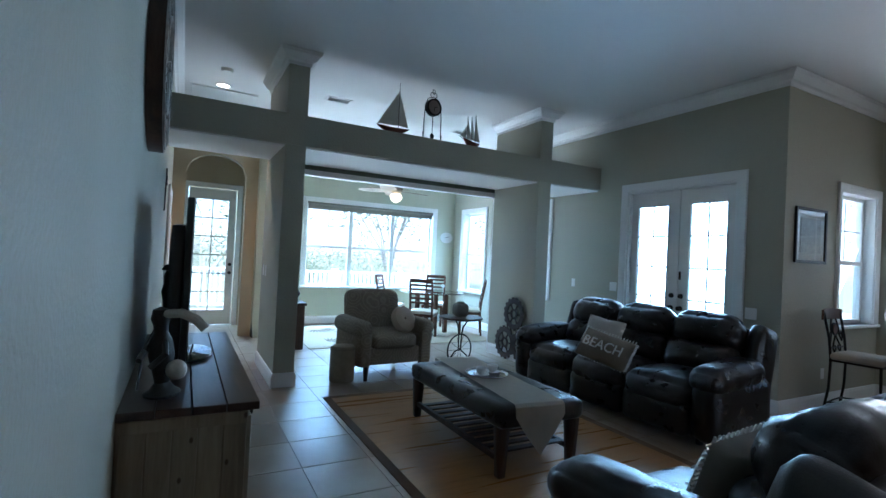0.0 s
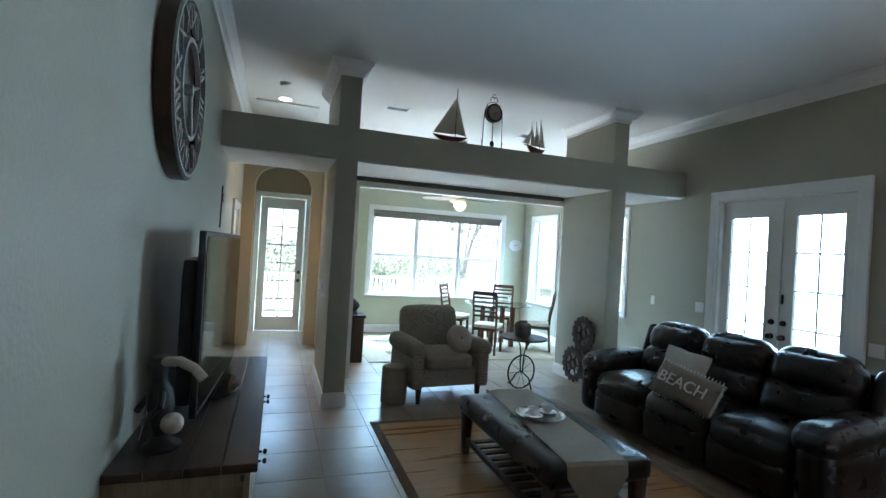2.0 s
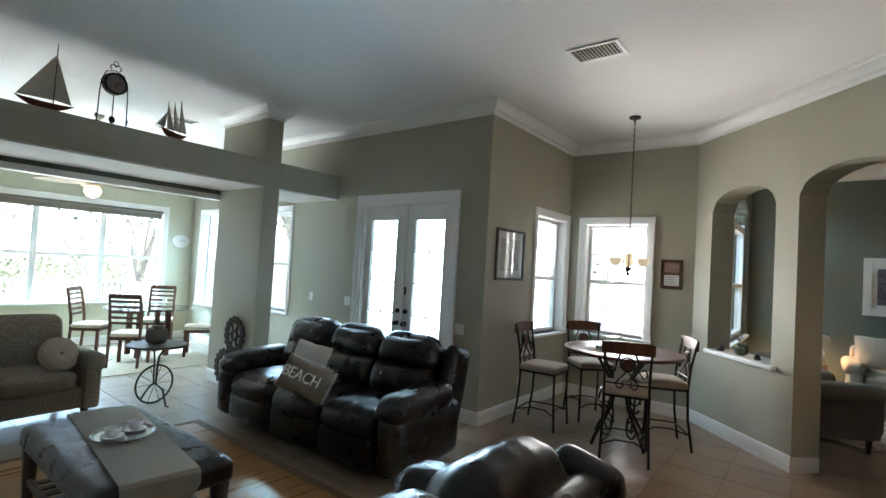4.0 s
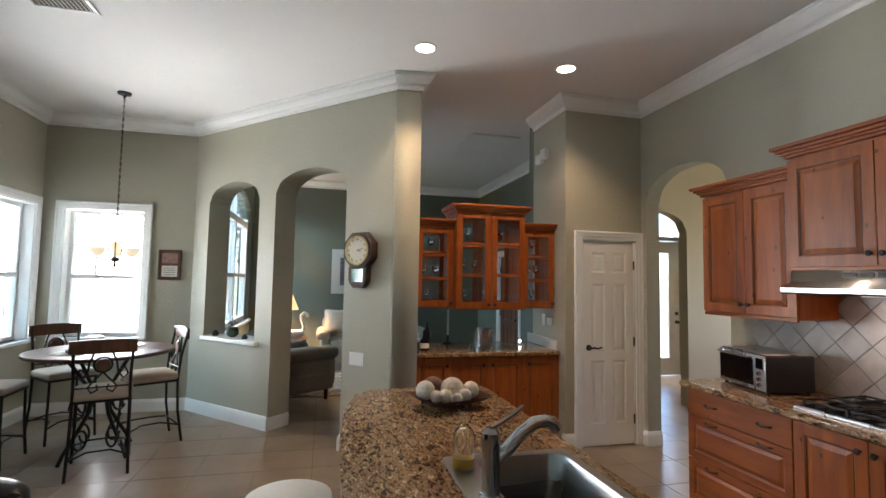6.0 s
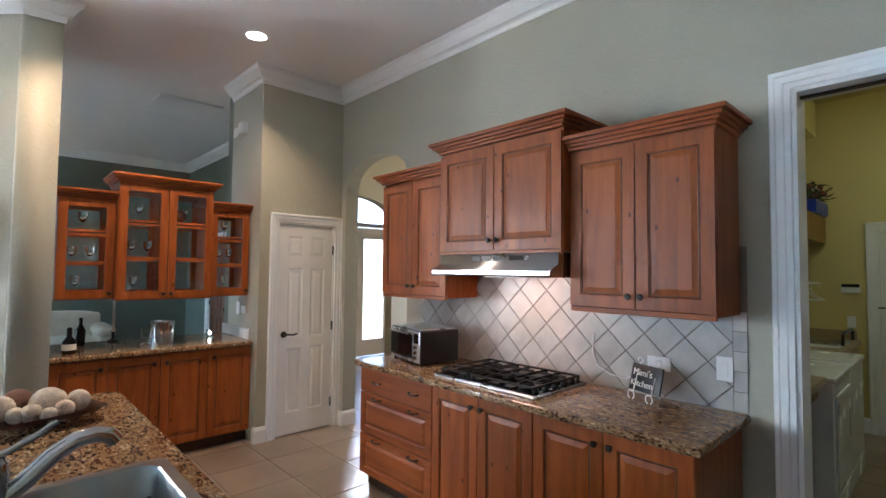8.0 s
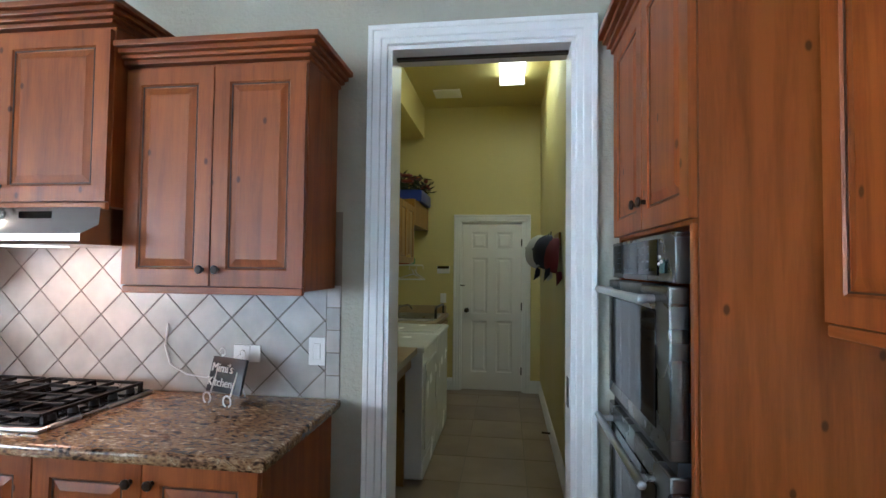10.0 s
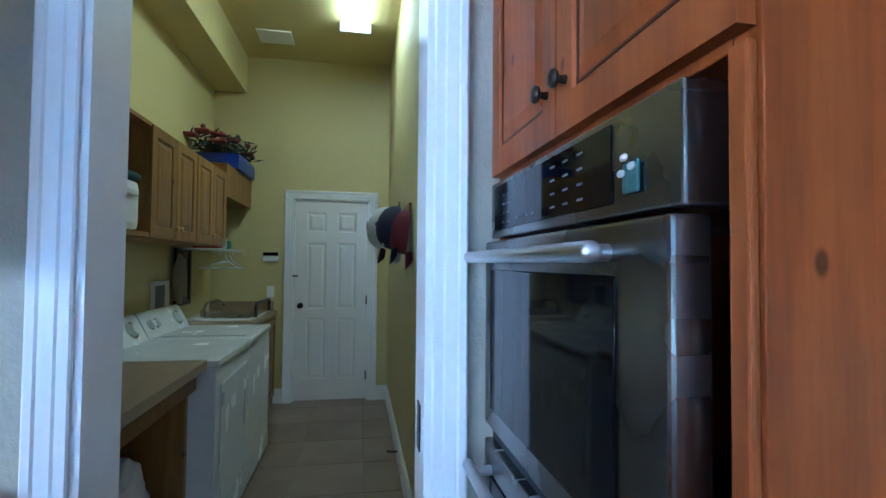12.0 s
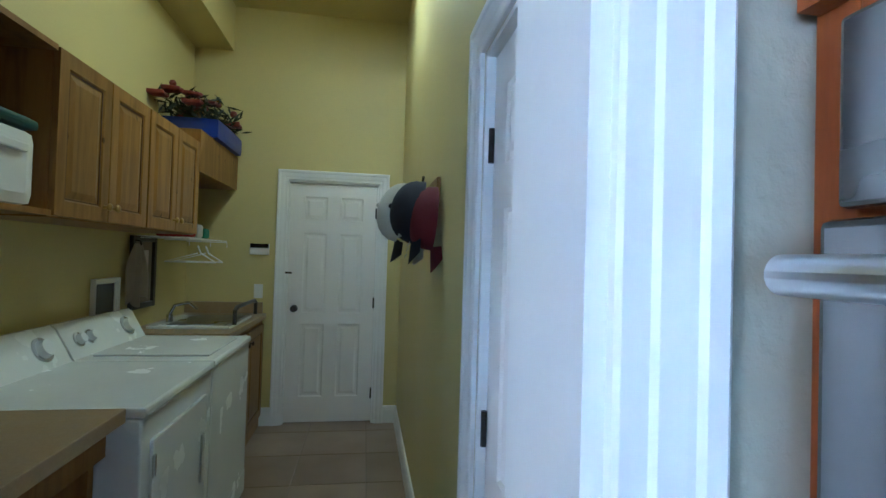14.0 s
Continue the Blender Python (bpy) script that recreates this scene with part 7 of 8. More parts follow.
MAT = material("white_mount", (0.62, 0.60, 0.55), 0.8, var=0.02, bump=0)
ART1 = material("faded_art_print", (0.36, 0.33, 0.29), 0.6, var=0.45, scale=7, fine=30, bump=0)
ART2 = material("seascape_paint", (0.13, 0.12, 0.14), 0.6, var=0.9, scale=5, fine=25, bump=0.2, stretch=(1, 1, 3))
ART3 = material("brown_photo", (0.25, 0.14, 0.11), 0.4, var=0.5, scale=25, fine=60, bump=0)
pc = picture("framed_print", pose(5.99, 2.82, 1.83), 0.63, 0.58, 0.03, BLACKP, ((0.028, MAT, "mount"), (0.11, ART1, "print")), "black framed faded print on the nook wall")
g = part("glass", B(-0.288, -0.016, -0.262, 0.288, -0.0145, 0.262), GLASS, pc)
g.visible_shadow = False
pl = picture("small_plaque", pose(7.63, 1.46, 1.725, 0, 0, -90), 0.25, 0.36, 0.02, DARKW, ((0.018, WALNUT, "backing"),), "small dark framed plaque with two pictures")
part("upper_photo", B(-0.085, -0.014, 0.02, 0.085, -0.011, 0.14), ART3, pl)
part("lower_card", B(-0.085, -0.014, -0.14, 0.085, -0.011, -0.01), MAT, pl)
bm = bmesh.new()
for k in range(4):
    box(bm, -0.06, -0.0155, -0.12 + k * 0.026, 0.06, -0.0145, -0.115 + k * 0.026)
part("text_bar", bm, DARKW, pl)

# schoolhouse clock on the slanted wall; its face turns into the nook
sc = new("schoolhouse_clock")
tagged(sc, "dark octagonal schoolhouse wall clock with a pendulum window", "wall clock")
sc.matrix_basis = Matrix.Translation((*diag(2.68), 1.79)) @ pose(0, 0, 0, 0, 0, -135 + 180 + 180)
bm = bmesh.new()
bmesh.ops.create_cone(bm, cap_ends=True, segments=8, radius1=0.19, radius2=0.175, depth=0.075, matrix=pose(0, -0.0395, 0.07, 90, 0, 0) @ pose(0, 0, 0, 0, 0, 22.5))
part("case", bm, DARKW, sc)
bm = bmesh.new()
pts = [(-0.105, -0.08), (0.105, -0.08), (0.105, -0.21), (0.05, -0.275), (-0.05, -0.275), (-0.105, -0.21)]
f0 = [bm.verts.new((x, -0.002, z)) for x, z in pts]
f1 = [bm.verts.new((x, -0.07, z)) for x, z in pts]
bm.faces.new(f0)
bm.faces.new(f1[::-1])
for i in range(6):
    bm.faces.new((f0[i], f1[i], f1[(i + 1) % 6], f0[(i + 1) % 6]))
part("drop_case", bm, DARKW, sc)
part("dial", C((0, -0.0775, 0.07), (0, -0.0815, 0.07), 0.125, n=36), material("ivory_dial", (0.62, 0.55, 0.40), 0.4, var=0.1, bump=0), sc)
bz = ring(bmesh.new(), 0.135, 0.014, -0.09, -0.0775, 40)
part("bezel", moved(bz, pose(0, 0, 0.07)), material("brass", (0.55, 0.38, 0.14), 0.3, 1.0, bump=0), sc)
for k, num in enumerate(("XII", "I", "II", "III", "IV", "V", "VI", "VII", "VIII", "IX", "X", "XI")):
    a = radians(90 - 30 * k)
    letters("numeral", num, 0.032, Matrix.Translation((0.1 * math.cos(a), -0.0822, 0.07 + 0.1 * math.sin(a))) @ pose(0, 0, 0, 90, 0, 0) @ pose(0, 0, 0, 0, 0, -30 * k), BLACKP, sc, 0.0006)
part("pointer", tube(tube(bmesh.new(), [(0, -0.084, 0.07), (0.075, -0.084, 0.085)], 0.003, 6), [(0, -0.085, 0.07), (0.045, -0.085, 0.06)], 0.004, 6), BLACKP, sc)
part("pendulum_glass", B(-0.07, -0.0745, -0.22, 0.07, -0.0705, -0.10), material("mirror_glass", (0.6, 0.65, 0.6), 0.05, 0.9, bump=0), sc)
part("drop_trim", B(-0.085, -0.078, -0.245, 0.085, -0.0755, -0.225), WALNUT, sc)

# ornaments on the half wall ledge
lx, ly = diag(0.68, -0.1)
t = thing("ledge_planter", lx, ly, 0.905, 20, "small dark green pot with a plant on the ledge", "potted plant")
part("pot", lathe(bmesh.new(), [(0.035, 0), (0.06, 0.02), (0.07, 0.07), (0.055, 0.1), (0.06, 0.11), (0.05, 0.11), (0.045, 0.06)], 20), material("green_glaze", (0.06, 0.09, 0.05), 0.2, var=0.4, bump=0), t)
bm = bmesh.new()
for k in range(26):
    a, r = random.uniform(0, 6.28), random.uniform(0.03, 0.11)
    p = Vector((r * math.cos(a), r * math.sin(a), 0.11 + random.uniform(0.02, 0.09)))
    d = Vector((math.cos(a), math.sin(a), 0.3)) * 0.03
    s = Vector((-math.sin(a), math.cos(a), 0)) * 0.012
    v = [bm.verts.new(q) for q in (p - d, p + s, p + d, p - s)]
    bm.faces.new(v)
LEAF = material("green_leaf", (0.10, 0.12, 0.065), 0.5, var=0.4, scale=8, fine=60)
tagged(part("leaves", bm, LEAF, t), kind="stuff")
for s, nm, r in ((0.42, "stone_turtle", 0.035), (0.95, "dark_figurine", 0.03)):
    x, y = diag(s, -0.06)
    whole(nm, moved(ball(lathe(bmesh.new(), [(r, 0), (r * 1.2, r * 0.6), (r * 0.7, r * 1.6), (0.004, r * 1.9)], 14), (r * 1.2, 0, r * 1.2), r * 0.5, 10), pose(x, y, 0.905)), STAT, "small dark ornament on the ledge", "ornament")

# ---------- living room beyond the arches ----------
LINEN = material("oatmeal_upholstery", (0.42, 0.36, 0.28), 0.9, var=0.12, scale=12, fine=250, bump=0.5)
GREYU = material("grey_taupe_upholstery", (0.22, 0.20, 0.165), 0.9, var=0.15, scale=12, fine=250, bump=0.5)


def club(name, x, y, rz, w, mat, label, category):
    t = thing(name, x, y, 0, rz, label, category)
    part("base", soft(bmesh.new(), (0, 0, 0.27), (w, 0.8, 0.26), 0.04, 4), mat, t)
    part("seat_cushion", soft(bmesh.new(), (0, -0.06, 0.46), (w - 0.36, 0.7, 0.17), 0.06, 8, (0, 0, 0.02)), mat, t)
    part("backrest", soft(bmesh.new(), (0, 0.34, 0.58), (w - 0.1, 0.2, 0.62), 0.09, 8, (0, 0.03, 0.03), rot=Euler((radians(-10), 0, 0))), mat, t)
    for s in (-1, 1):
        a = part("arm", soft(bmesh.new(), (s * (w / 2 - 0.09), -0.02, 0.4), (0.16, 0.84, 0.44), 0.06, 6), mat, t)
        part("arm_roll", soft(bmesh.new(), (s * (w / 2 - 0.07), -0.03, 0.62), (0.24, 0.86, 0.18), 0.085, 8), mat, a)
        for yy in (-0.34, 0.32):
            part("leg", C((s * (w / 2 - 0.1), yy, 0), (s * (w / 2 - 0.1), yy, 0.16), 0.02, 0.032, n=10), DARKW, t)
    return t


club("club_chair", 7.95, 0.05, 35, 0.86, GREYU, "grey taupe upholstered club chair", "armchair")
club("living_sofa", 10.1, -1.25, -90, 1.9, LINEN, "oatmeal rolled arm sofa with loose cushions", "sofa")
pillow("sofa_cushion", Matrix.Translation((10.0, -0.62, 0.83)) @ pose(0, 0, 0, -20, 0, -90), 0.48, 0.45, 0.18, LINEN, "oatmeal cushion on the living room sofa")
lt = thing("lamp_table", 9.75, 0.15, 0, 0, "small dark wooden end table", "end table")
part("tabletop", B(-0.28, -0.25, 0.56, 0.28, 0.25, 0.585, bevel=0.006), WALNUT, lt)
for sx in (-1, 1):
    for sy in (-1, 1):
        part("leg", C((sx * 0.22, sy * 0.19, 0), (sx * 0.24, sy * 0.2, 0.56), 0.016, 0.022), WALNUT, lt)
lp = thing("table_lamp", 9.82, 0.24, 0.585, 0, "lit table lamp with a cream pleated shade", "table lamp")
part("base", lathe(bmesh.new(), [(0.07, 0), (0.07, 0.02), (0.03, 0.05), (0.055, 0.16), (0.05, 0.26), (0.015, 0.34), (0.012, 0.46)], 22), LINEN, lp)
bm = bmesh.new()
n = 40
r0 = [bm.verts.new((0.19 * math.cos(2 * math.pi * i / n), 0.19 * math.sin(2 * math.pi * i / n), 0.47)) for i in range(n)]
r1 = [bm.verts.new((0.09 * math.cos(2 * math.pi * i / n), 0.09 * math.sin(2 * math.pi * i / n), 0.72)) for i in range(n)]
for i in range(n):
    bm.faces.new((r0[i], r0[(i + 1) % n], r1[(i + 1) % n], r1[i]))
part("shade", bm, SHADE, lp)
lamp("table_lamp_bulb", "POINT", pose(9.82, 0.24, 1.16), 24, WARM, 0.05)
bm = soft(bmesh.new(), (0, 0, 0.08), (0.28, 0.14, 0.14), 0.065, 8)
tube(bm, [(0.1, 0, 0.1), (0.13, 0, 0.2), (0.09, 0, 0.3), (0.08, 0, 0.38), (0.13, 0, 0.43), (0.18, 0, 0.41), (0.2, 0, 0.36)], 0.022, 10)
whole("swan_figure", moved(bm, pose(9.62, 0.08, 0.585, 0, 0, -75)), PLASTW, "white ceramic swan on the end table", "ornament")
picture("seascape_painting", pose(10.7, -0.95, 1.73, 0, 0, -90), 0.92, 0.85, 0.10, MAT, ((0.1, MAT, "mount"), (0.16, ART2, "canvas")), "white framed seascape painting on the green wall")
rl = thing("trellis_rug", 8.95, -0.9, 0, 0, "grey rug with a cream trellis pattern", "rug")
part("field", B(-0.95, -1.2, 0.001, 0.95, 1.2, 0.011, bevel=0.003), material("grey_rug_pile", (0.25, 0.23, 0.2), 0.95, var=0.15, fine=300, bump=0.6), rl)
bm = bmesh.new()
for i in range(7):
    for j in range(9):
        cx, cy = -0.84 + i * 0.28 + (0.14 if j % 2 else 0), -1.08 + j * 0.27
        if abs(cx) < 0.86:
            q = [(cx + 0.13 * math.cos(t), cy + 0.16 * math.sin(t), 0.013) for t in np.linspace(0, 2 * math.pi, 13)[:-1]]
            tube(bm, q, 0.012, 4, True)
part("trellis", bm, CREAM, rl)

# ---------- sunroom and hall ----------
sr = thing("palm_rug", 3.45, 8.1, 0, 0, "beige rug with grey palm fronds in the sunroom", "rug")
part("field", B(-1.6, -1.0, 0.001, 1.6, 1.15, 0.010, bevel=0.003), material("beige_rug_pile", (0.36, 0.30, 0.21), 0.95, var=0.12, fine=300, bump=0.6), sr)
bm = bmesh.new()
for cx, cy, a0 in ((-1.2, -0.6, 20), (-0.3, 0.5, 200), (0.6, -0.5, 60), (1.2, 0.5, 160), (-1.1, 0.7, -60), (0.2, -0.2, 120)):
    for k in range(15):
        a = radians(a0 - 70 + 10 * k)
        L = 0.55 - 0.02 * abs(k - 7)
        d = Vector((math.cos(a), math.sin(a), 0))
        s = Vector((-d.y, d.x, 0)) * 0.018
        o = Vector((cx, cy, 0.0115))
        p = [o + d * 0.05, o + d * L * 0.5 + s, o + d * L, o + d * L * 0.5 - s]
        p = [Vector((max(-1.57, min(1.57, q.x)), max(-0.97, min(1.12, q.y)), q.z)) for q in p]
        bm.faces.new([bm.verts.new(q) for q in p])
bmesh.ops.dissolve_degenerate(bm, dist=0.001, edges=bm.edges)
tagged(part("frond_pattern", bm, material("brown_frond_yarn", (0.10, 0.07, 0.045), 0.95, var=0.2, fine=300, bump=0.6), sr), kind="stuff")
dt = thing("glass_dining_table", 4.35, 8.25, 0, 0, "round glass dining table on a dark wooden base", "dining table")
part("tabletop", lathe(bmesh.new(), [(0.004, 0.735), (0.6, 0.735), (0.605, 0.741), (0.6, 0.747), (0.004, 0.747)], 44), CLEAR, dt)
for k in range(4):
    a = math.pi / 4 + k * math.pi / 2
    part("leg", B(0.28 * math.cos(a) - 0.035, 0.28 * math.sin(a) - 0.035, 0, 0.28 * math.cos(a) + 0.035, 0.28 * math.sin(a) + 0.035, 0.734, bevel=0.004), WALNUT, dt)


def slat_chair(x, y, rz, label):
    t = thing("ladder_back_chair", x, y, 0, rz, label, "chair", "chairs round the glass table")
    part("seat", soft(bmesh.new(), (0, 0, 0.455), (0.43, 0.42, 0.06), 0.025, 5, (0, 0, 0.01)), CREAM, t)
    part("seat_frame", B(-0.21, -0.2, 0.38, 0.21, 0.2, 0.425, bevel=0.004), WALNUT, t)
    for s in (-1, 1):
        part("front_leg", B(s * 0.19 - 0.02, -0.19, 0, s * 0.19 + 0.02, -0.15, 0.38, bevel=0.003), WALNUT, t)
        part("back_leg", tube(bmesh.new(), [(s * 0.19, 0.22, 0), (s * 0.19, 0.19, 0.4), (s * 0.19, 0.2, 0.6), (s * 0.19, 0.27, 0.98)], 0.02, 6), WALNUT, t)
    for k in range(5):
        z = 0.6 + 0.075 * k
        part("back_slat", B(-0.19, 0.2 + (z - 0.6) * 0.17, z, 0.19, 0.215 + (z - 0.6) * 0.17, z + 0.035, bevel=0.003), WALNUT, t)
    part("top_rail", B(-0.2, 0.262, 0.955, 0.2, 0.285, 1.02, bevel=0.006), WALNUT, t)
    return t


c = slat_chair(3.9, 7.65, 140, "dark slat back dining chair with a cream seat")
for x, y, r in ((4.95, 7.85, -120), (4.75, 8.95, -35), (3.75, 8.75, 50)):
    copy_thing(c, pose(x, y, 0, 0, 0, r))
g1 = copy_thing(g0, pose(4.5, 8.1, 0.747))
fn = thing("ceiling_fan", 3.38, 7.9, 0, 0, "ceiling fan with palm leaf blades and a lit globe", "ceiling fan")
part("downrod", C((0, 0, 2.62), (0, 0, H), 0.015), LINEN, fn)
part("canopy", lathe(bmesh.new(), [(0.02, H - 0.07), (0.06, H - 0.03), (0.065, H - 0.001)], 20), LINEN, fn)
part("motor", lathe(bmesh.new(), [(0.05, 2.46), (0.1, 2.49), (0.11, 2.56), (0.08, 2.61), (0.02, 2.64)], 24), LINEN, fn)
for k in range(5):
    a = 72 * k + 10
    bm = bmesh.new()
    n = 8
    up = [[bm.verts.new((0.1 + 0.55 * i / n, s * (0.02 + 0.09 * math.sin(math.pi * min(1, 0.12 + 0.83 * i / n))), dz)) for s in (-1, 1)] for dz in (0.0, 0.008) for i in range(n + 1)]
    lo_, hi_ = up[:n + 1], up[n + 1:]
    for i in range(n):
        bm.faces.new((lo_[i][0], lo_[i][1], lo_[i + 1][1], lo_[i + 1][0]))
        bm.faces.new((hi_[i][0], hi_[i + 1][0], hi_[i + 1][1], hi_[i][1]))
        for s in (0, 1):
            bm.faces.new((lo_[i][s], lo_[i + 1][s], hi_[i + 1][s], hi_[i][s]))
    bm.faces.new((lo_[n][0], lo_[n][1], hi_[n][1], hi_[n][0]))
    bm.faces.new((lo_[0][0], lo_[0][1], hi_[0][1], hi_[0][0]))
    part("blade", moved(bm, pose(0, 0, 2.50, 0, 0, a) @ pose(0, 0, 0, 10, 0, 0)), LINEN, fn)
part("light_globe", lathe(bmesh.new(), [(0.004, 2.30), (0.07, 2.33), (0.105, 2.39), (0.09, 2.44), (0.05, 2.46)], 24), glow("lit_globe", (1.0, 0.78, 0.42), 1.2), fn)
ws = thing("roller_shade", 2.24, 9.53, 2.24, 0, "dark roller shade drawn up over the wide window", "roller shade")
part("roll", C((0.01, 0.04, 0.08), (2.71, 0.04, 0.08), 0.03), GREYU, ws)
part("cloth", B(0.02, 0.035, -0.03, 2.70, 0.039, 0.08), GREYU, ws)
oc = thing("oval_wall_clock", 5.30, 9.55, 1.83, 0, "small white oval wall clock in the sunroom", "wall clock")
part("body", moved(C((0, -0.03, 0), (0, -0.001, 0), 0.13, n=32), Matrix.Diagonal((1.15, 1, 0.9, 1))), PLASTW, oc)
part("pointer", tube(bmesh.new(), [(-0.05, -0.034, 0.0), (0.06, -0.034, 0.02)], 0.004, 6), BLACKP, oc)
bk = thing("black_pedestal", 1.62, 7.25, 0, 0, "black wooden pedestal holding a dark figure", "pedestal")
part("column", B(-0.14, -0.14, 0, 0.14, 0.14, 0.62, bevel=0.01), DARKW, bk)
part("top", B(-0.16, -0.16, 0.62, 0.16, 0.16, 0.66, bevel=0.006), DARKW, bk)
whole("horse_figure", moved(lathe(bmesh.new(), [(0.08, 0), (0.05, 0.05), (0.09, 0.12), (0.07, 0.17), (0.03, 0.2), (0.004, 0.22)], 16), pose(1.62, 7.25, 0.66)), STAT, "dark rounded figure on the black pedestal", "statue")


# ---------- laundry ----------
LAM = material("tan_laminate", (0.30, 0.22, 0.12), 0.4, var=0.15, scale=20, fine=120, bump=0.05)
dk = thing("laundry_counter", 0, 0, 0, 0, "tan laminate counter on a pine end panel beside the dryer", "counter")
part("worktop", B(1.70, -4.775, 0.885, 2.415, -3.70, 0.93, bevel=0.004), LAM, dk)
part("end_panel", B(1.78, -4.765, 0.0, 2.415, -4.735, 0.884), GOLD, dk)
part("back_panel", B(2.38, -4.735, 0.0, 2.415, -3.70, 0.884), GOLD, dk)
part("front_rail", B(1.735, -4.735, 0.80, 1.755, -3.70, 0.884), GOLD, dk)
ls = thing("laundry_bag", 2.05, -4.45, 0, 0, "white crumpled laundry bag under the counter", "bag")
part("bag", soft(bmesh.new(), (0, 0, 0.28), (0.36, 0.4, 0.56), 0.12, 10, rough=0.04, freq=7), PLASTW, ls)


def machine(y1, label, dryer):
    """A white machine, front at x=1.665, from y1 down to y1-0.685."""
    t = thing("dryer" if dryer else "washing_machine", 1.665, y1, 0, -90, label, "dryer" if dryer else "washing machine")
    part("cabinet", B(0, 0.0, 0.02, 0.685, 0.68, 0.885, bevel=0.008), APPL, t)
    part("top_panel", B(-0.003, -0.012, 0.886, 0.688, 0.60, 0.922, bevel=0.012), APPL, t)
    bm = bmesh.new()
    prof = [(0.55, 0.90), (0.575, 0.93), (0.645, 1.06), (0.665, 1.075), (0.70, 1.07), (0.70, 0.90)]
    a = [bm.verts.new((0.0, y, z)) for y, z in prof]
    b = [bm.verts.new((0.685, y, z)) for y, z in prof]
    for i in range(6):
        bm.faces.new((a[i], a[(i + 1) % 6], b[(i + 1) % 6], b[i]))
    bm.faces.new(a)
    bm.faces.new(b[::-1])
    co_ = part("console", bm, APPL, t)
    for x, r in ((0.10, 0.026), (0.19, 0.026), (0.55, 0.04)):
        q = Vector((x, 0.61, 0.995))
        nrm = Vector((0, -0.88, 0.47))
        part("dial_skirt", C(q, q + nrm * 0.006, r * 1.35, n=24), STEEL, co_)
        part("dial", C(q + nrm * 0.006, q + nrm * 0.03, r, r * 0.85, n=24), APPL, co_)
    if dryer:
        d = part("door", B(0.06, -0.012, 0.20, 0.60, -0.001, 0.80, bevel=0.01), APPL, t)
        part("door_handle", B(0.52, -0.02, 0.45, 0.55, -0.0125, 0.65, bevel=0.006), STEEL, d)
        part("hinge", B(0.055, -0.018, 0.68, 0.075, -0.0125, 0.75), STEEL, d)
    else:
        part("lid", B(0.08, 0.04, 0.9225, 0.605, 0.54, 0.932, bevel=0.004), APPL, t)
    part("kick_plate", B(0.01, -0.004, 0.02, 0.675, -0.0005, 0.14), APPL, t)
    return t


machine(-4.80, "white front door dryer with a dial console", True)
machine(-5.50, "white top loading washing machine beside the dryer", False)
sc2 = thing("sink_cabinet", 1.82, -6.24, 0, -90, "pine sink cabinet with a tan counter", "sink cabinet")
part("body", B(0, 0.0, 0.0, 1.085, 0.595, 0.879), GOLD, sc2)
cab_door(sc2, 0.02, 0.1, 0.5, 0.74, -0.021, GOLD, (0.46, 0.66, "knob"))
cab_door(sc2, 0.54, 0.1, 0.5, 0.74, -0.021, GOLD, (0.04, 0.66, "knob"))
part("worktop", B(0, -0.03, 0.88, 1.085, 0.597, 0.92, bevel=0.004), LAM, sc2)
part("upstand", B(1.06, 0.0, 0.921, 1.085, 0.595, 1.01), LAM, sc2)
part("basin", soft(bmesh.new(), (0.5, 0.27, 0.925), (0.62, 0.5, 0.03), 0.012, 4), APPL, sc2)
part("bowl", soft(bmesh.new(), (0.5, 0.24, 0.938), (0.5, 0.36, 0.008), 0.003, 3), SMOKE, sc2)
lf = thing("laundry_faucet", 2.27, -6.62, 0.94, 180, "chrome faucet at the laundry sink", "faucet")
part("spout", tube(C((0, 0, 0), (0, 0, 0.05), 0.02), [(0, 0, 0.05), (0.03, 0, 0.11), (0.12, 0, 0.13), (0.17, 0, 0.09)], 0.011, 10), CHROME, lf)
hr = thing("drying_bar", 1.95, -6.85, 0.94, 0, "black folding drying bar over the sink", "drying rack")
part("bar", tube(bmesh.new(), [(-0.12, -0.25, 0), (-0.12, -0.25, 0.09), (-0.12, -0.2, 0.11), (-0.12, 0.3, 0.11), (-0.12, 0.35, 0.09), (-0.12, 0.35, 0)], 0.014, 8), BLACKP, hr)

# laundry wall cabinets
sh = thing("open_shelf_unit", 2.415, -3.95, 1.52, -90, "pine open shelf unit on the laundry wall", "shelf")
part("side_panel", B(0.0, -0.36, 0, 0.02, -0.002, 0.585), GOLD, sh)
part("bottom_shelf", B(0.02, -0.36, 0, 1.04, -0.002, 0.02), GOLD, sh)
part("top_board", B(0.02, -0.36, 0.565, 1.04, -0.002, 0.585), GOLD, sh)
part("back_board", B(0.02, -0.012, 0.02, 1.04, -0.002, 0.565), GOLD, sh)
cl = thing("cooler_jug", 2.19, -4.80, 1.54, -90, "white plastic cooler with a green lid on the shelf", "cooler")
part("body", soft(bmesh.new(), (0, 0, 0.125), (0.30, 0.22, 0.25), 0.03, 5), PLASTW, cl)
part("lid", soft(bmesh.new(), (0, 0, 0.27), (0.31, 0.23, 0.045), 0.02, 4), material("dark_green_plastic", (0.02, 0.07, 0.06), 0.4, bump=0), cl)
part("handle", B(-0.08, -0.13, 0.17, 0.08, -0.111, 0.2, bevel=0.006), PLASTW, cl)
BRASSK = material("brass_knob", (0.45, 0.3, 0.1), 0.3, 1.0, bump=0)
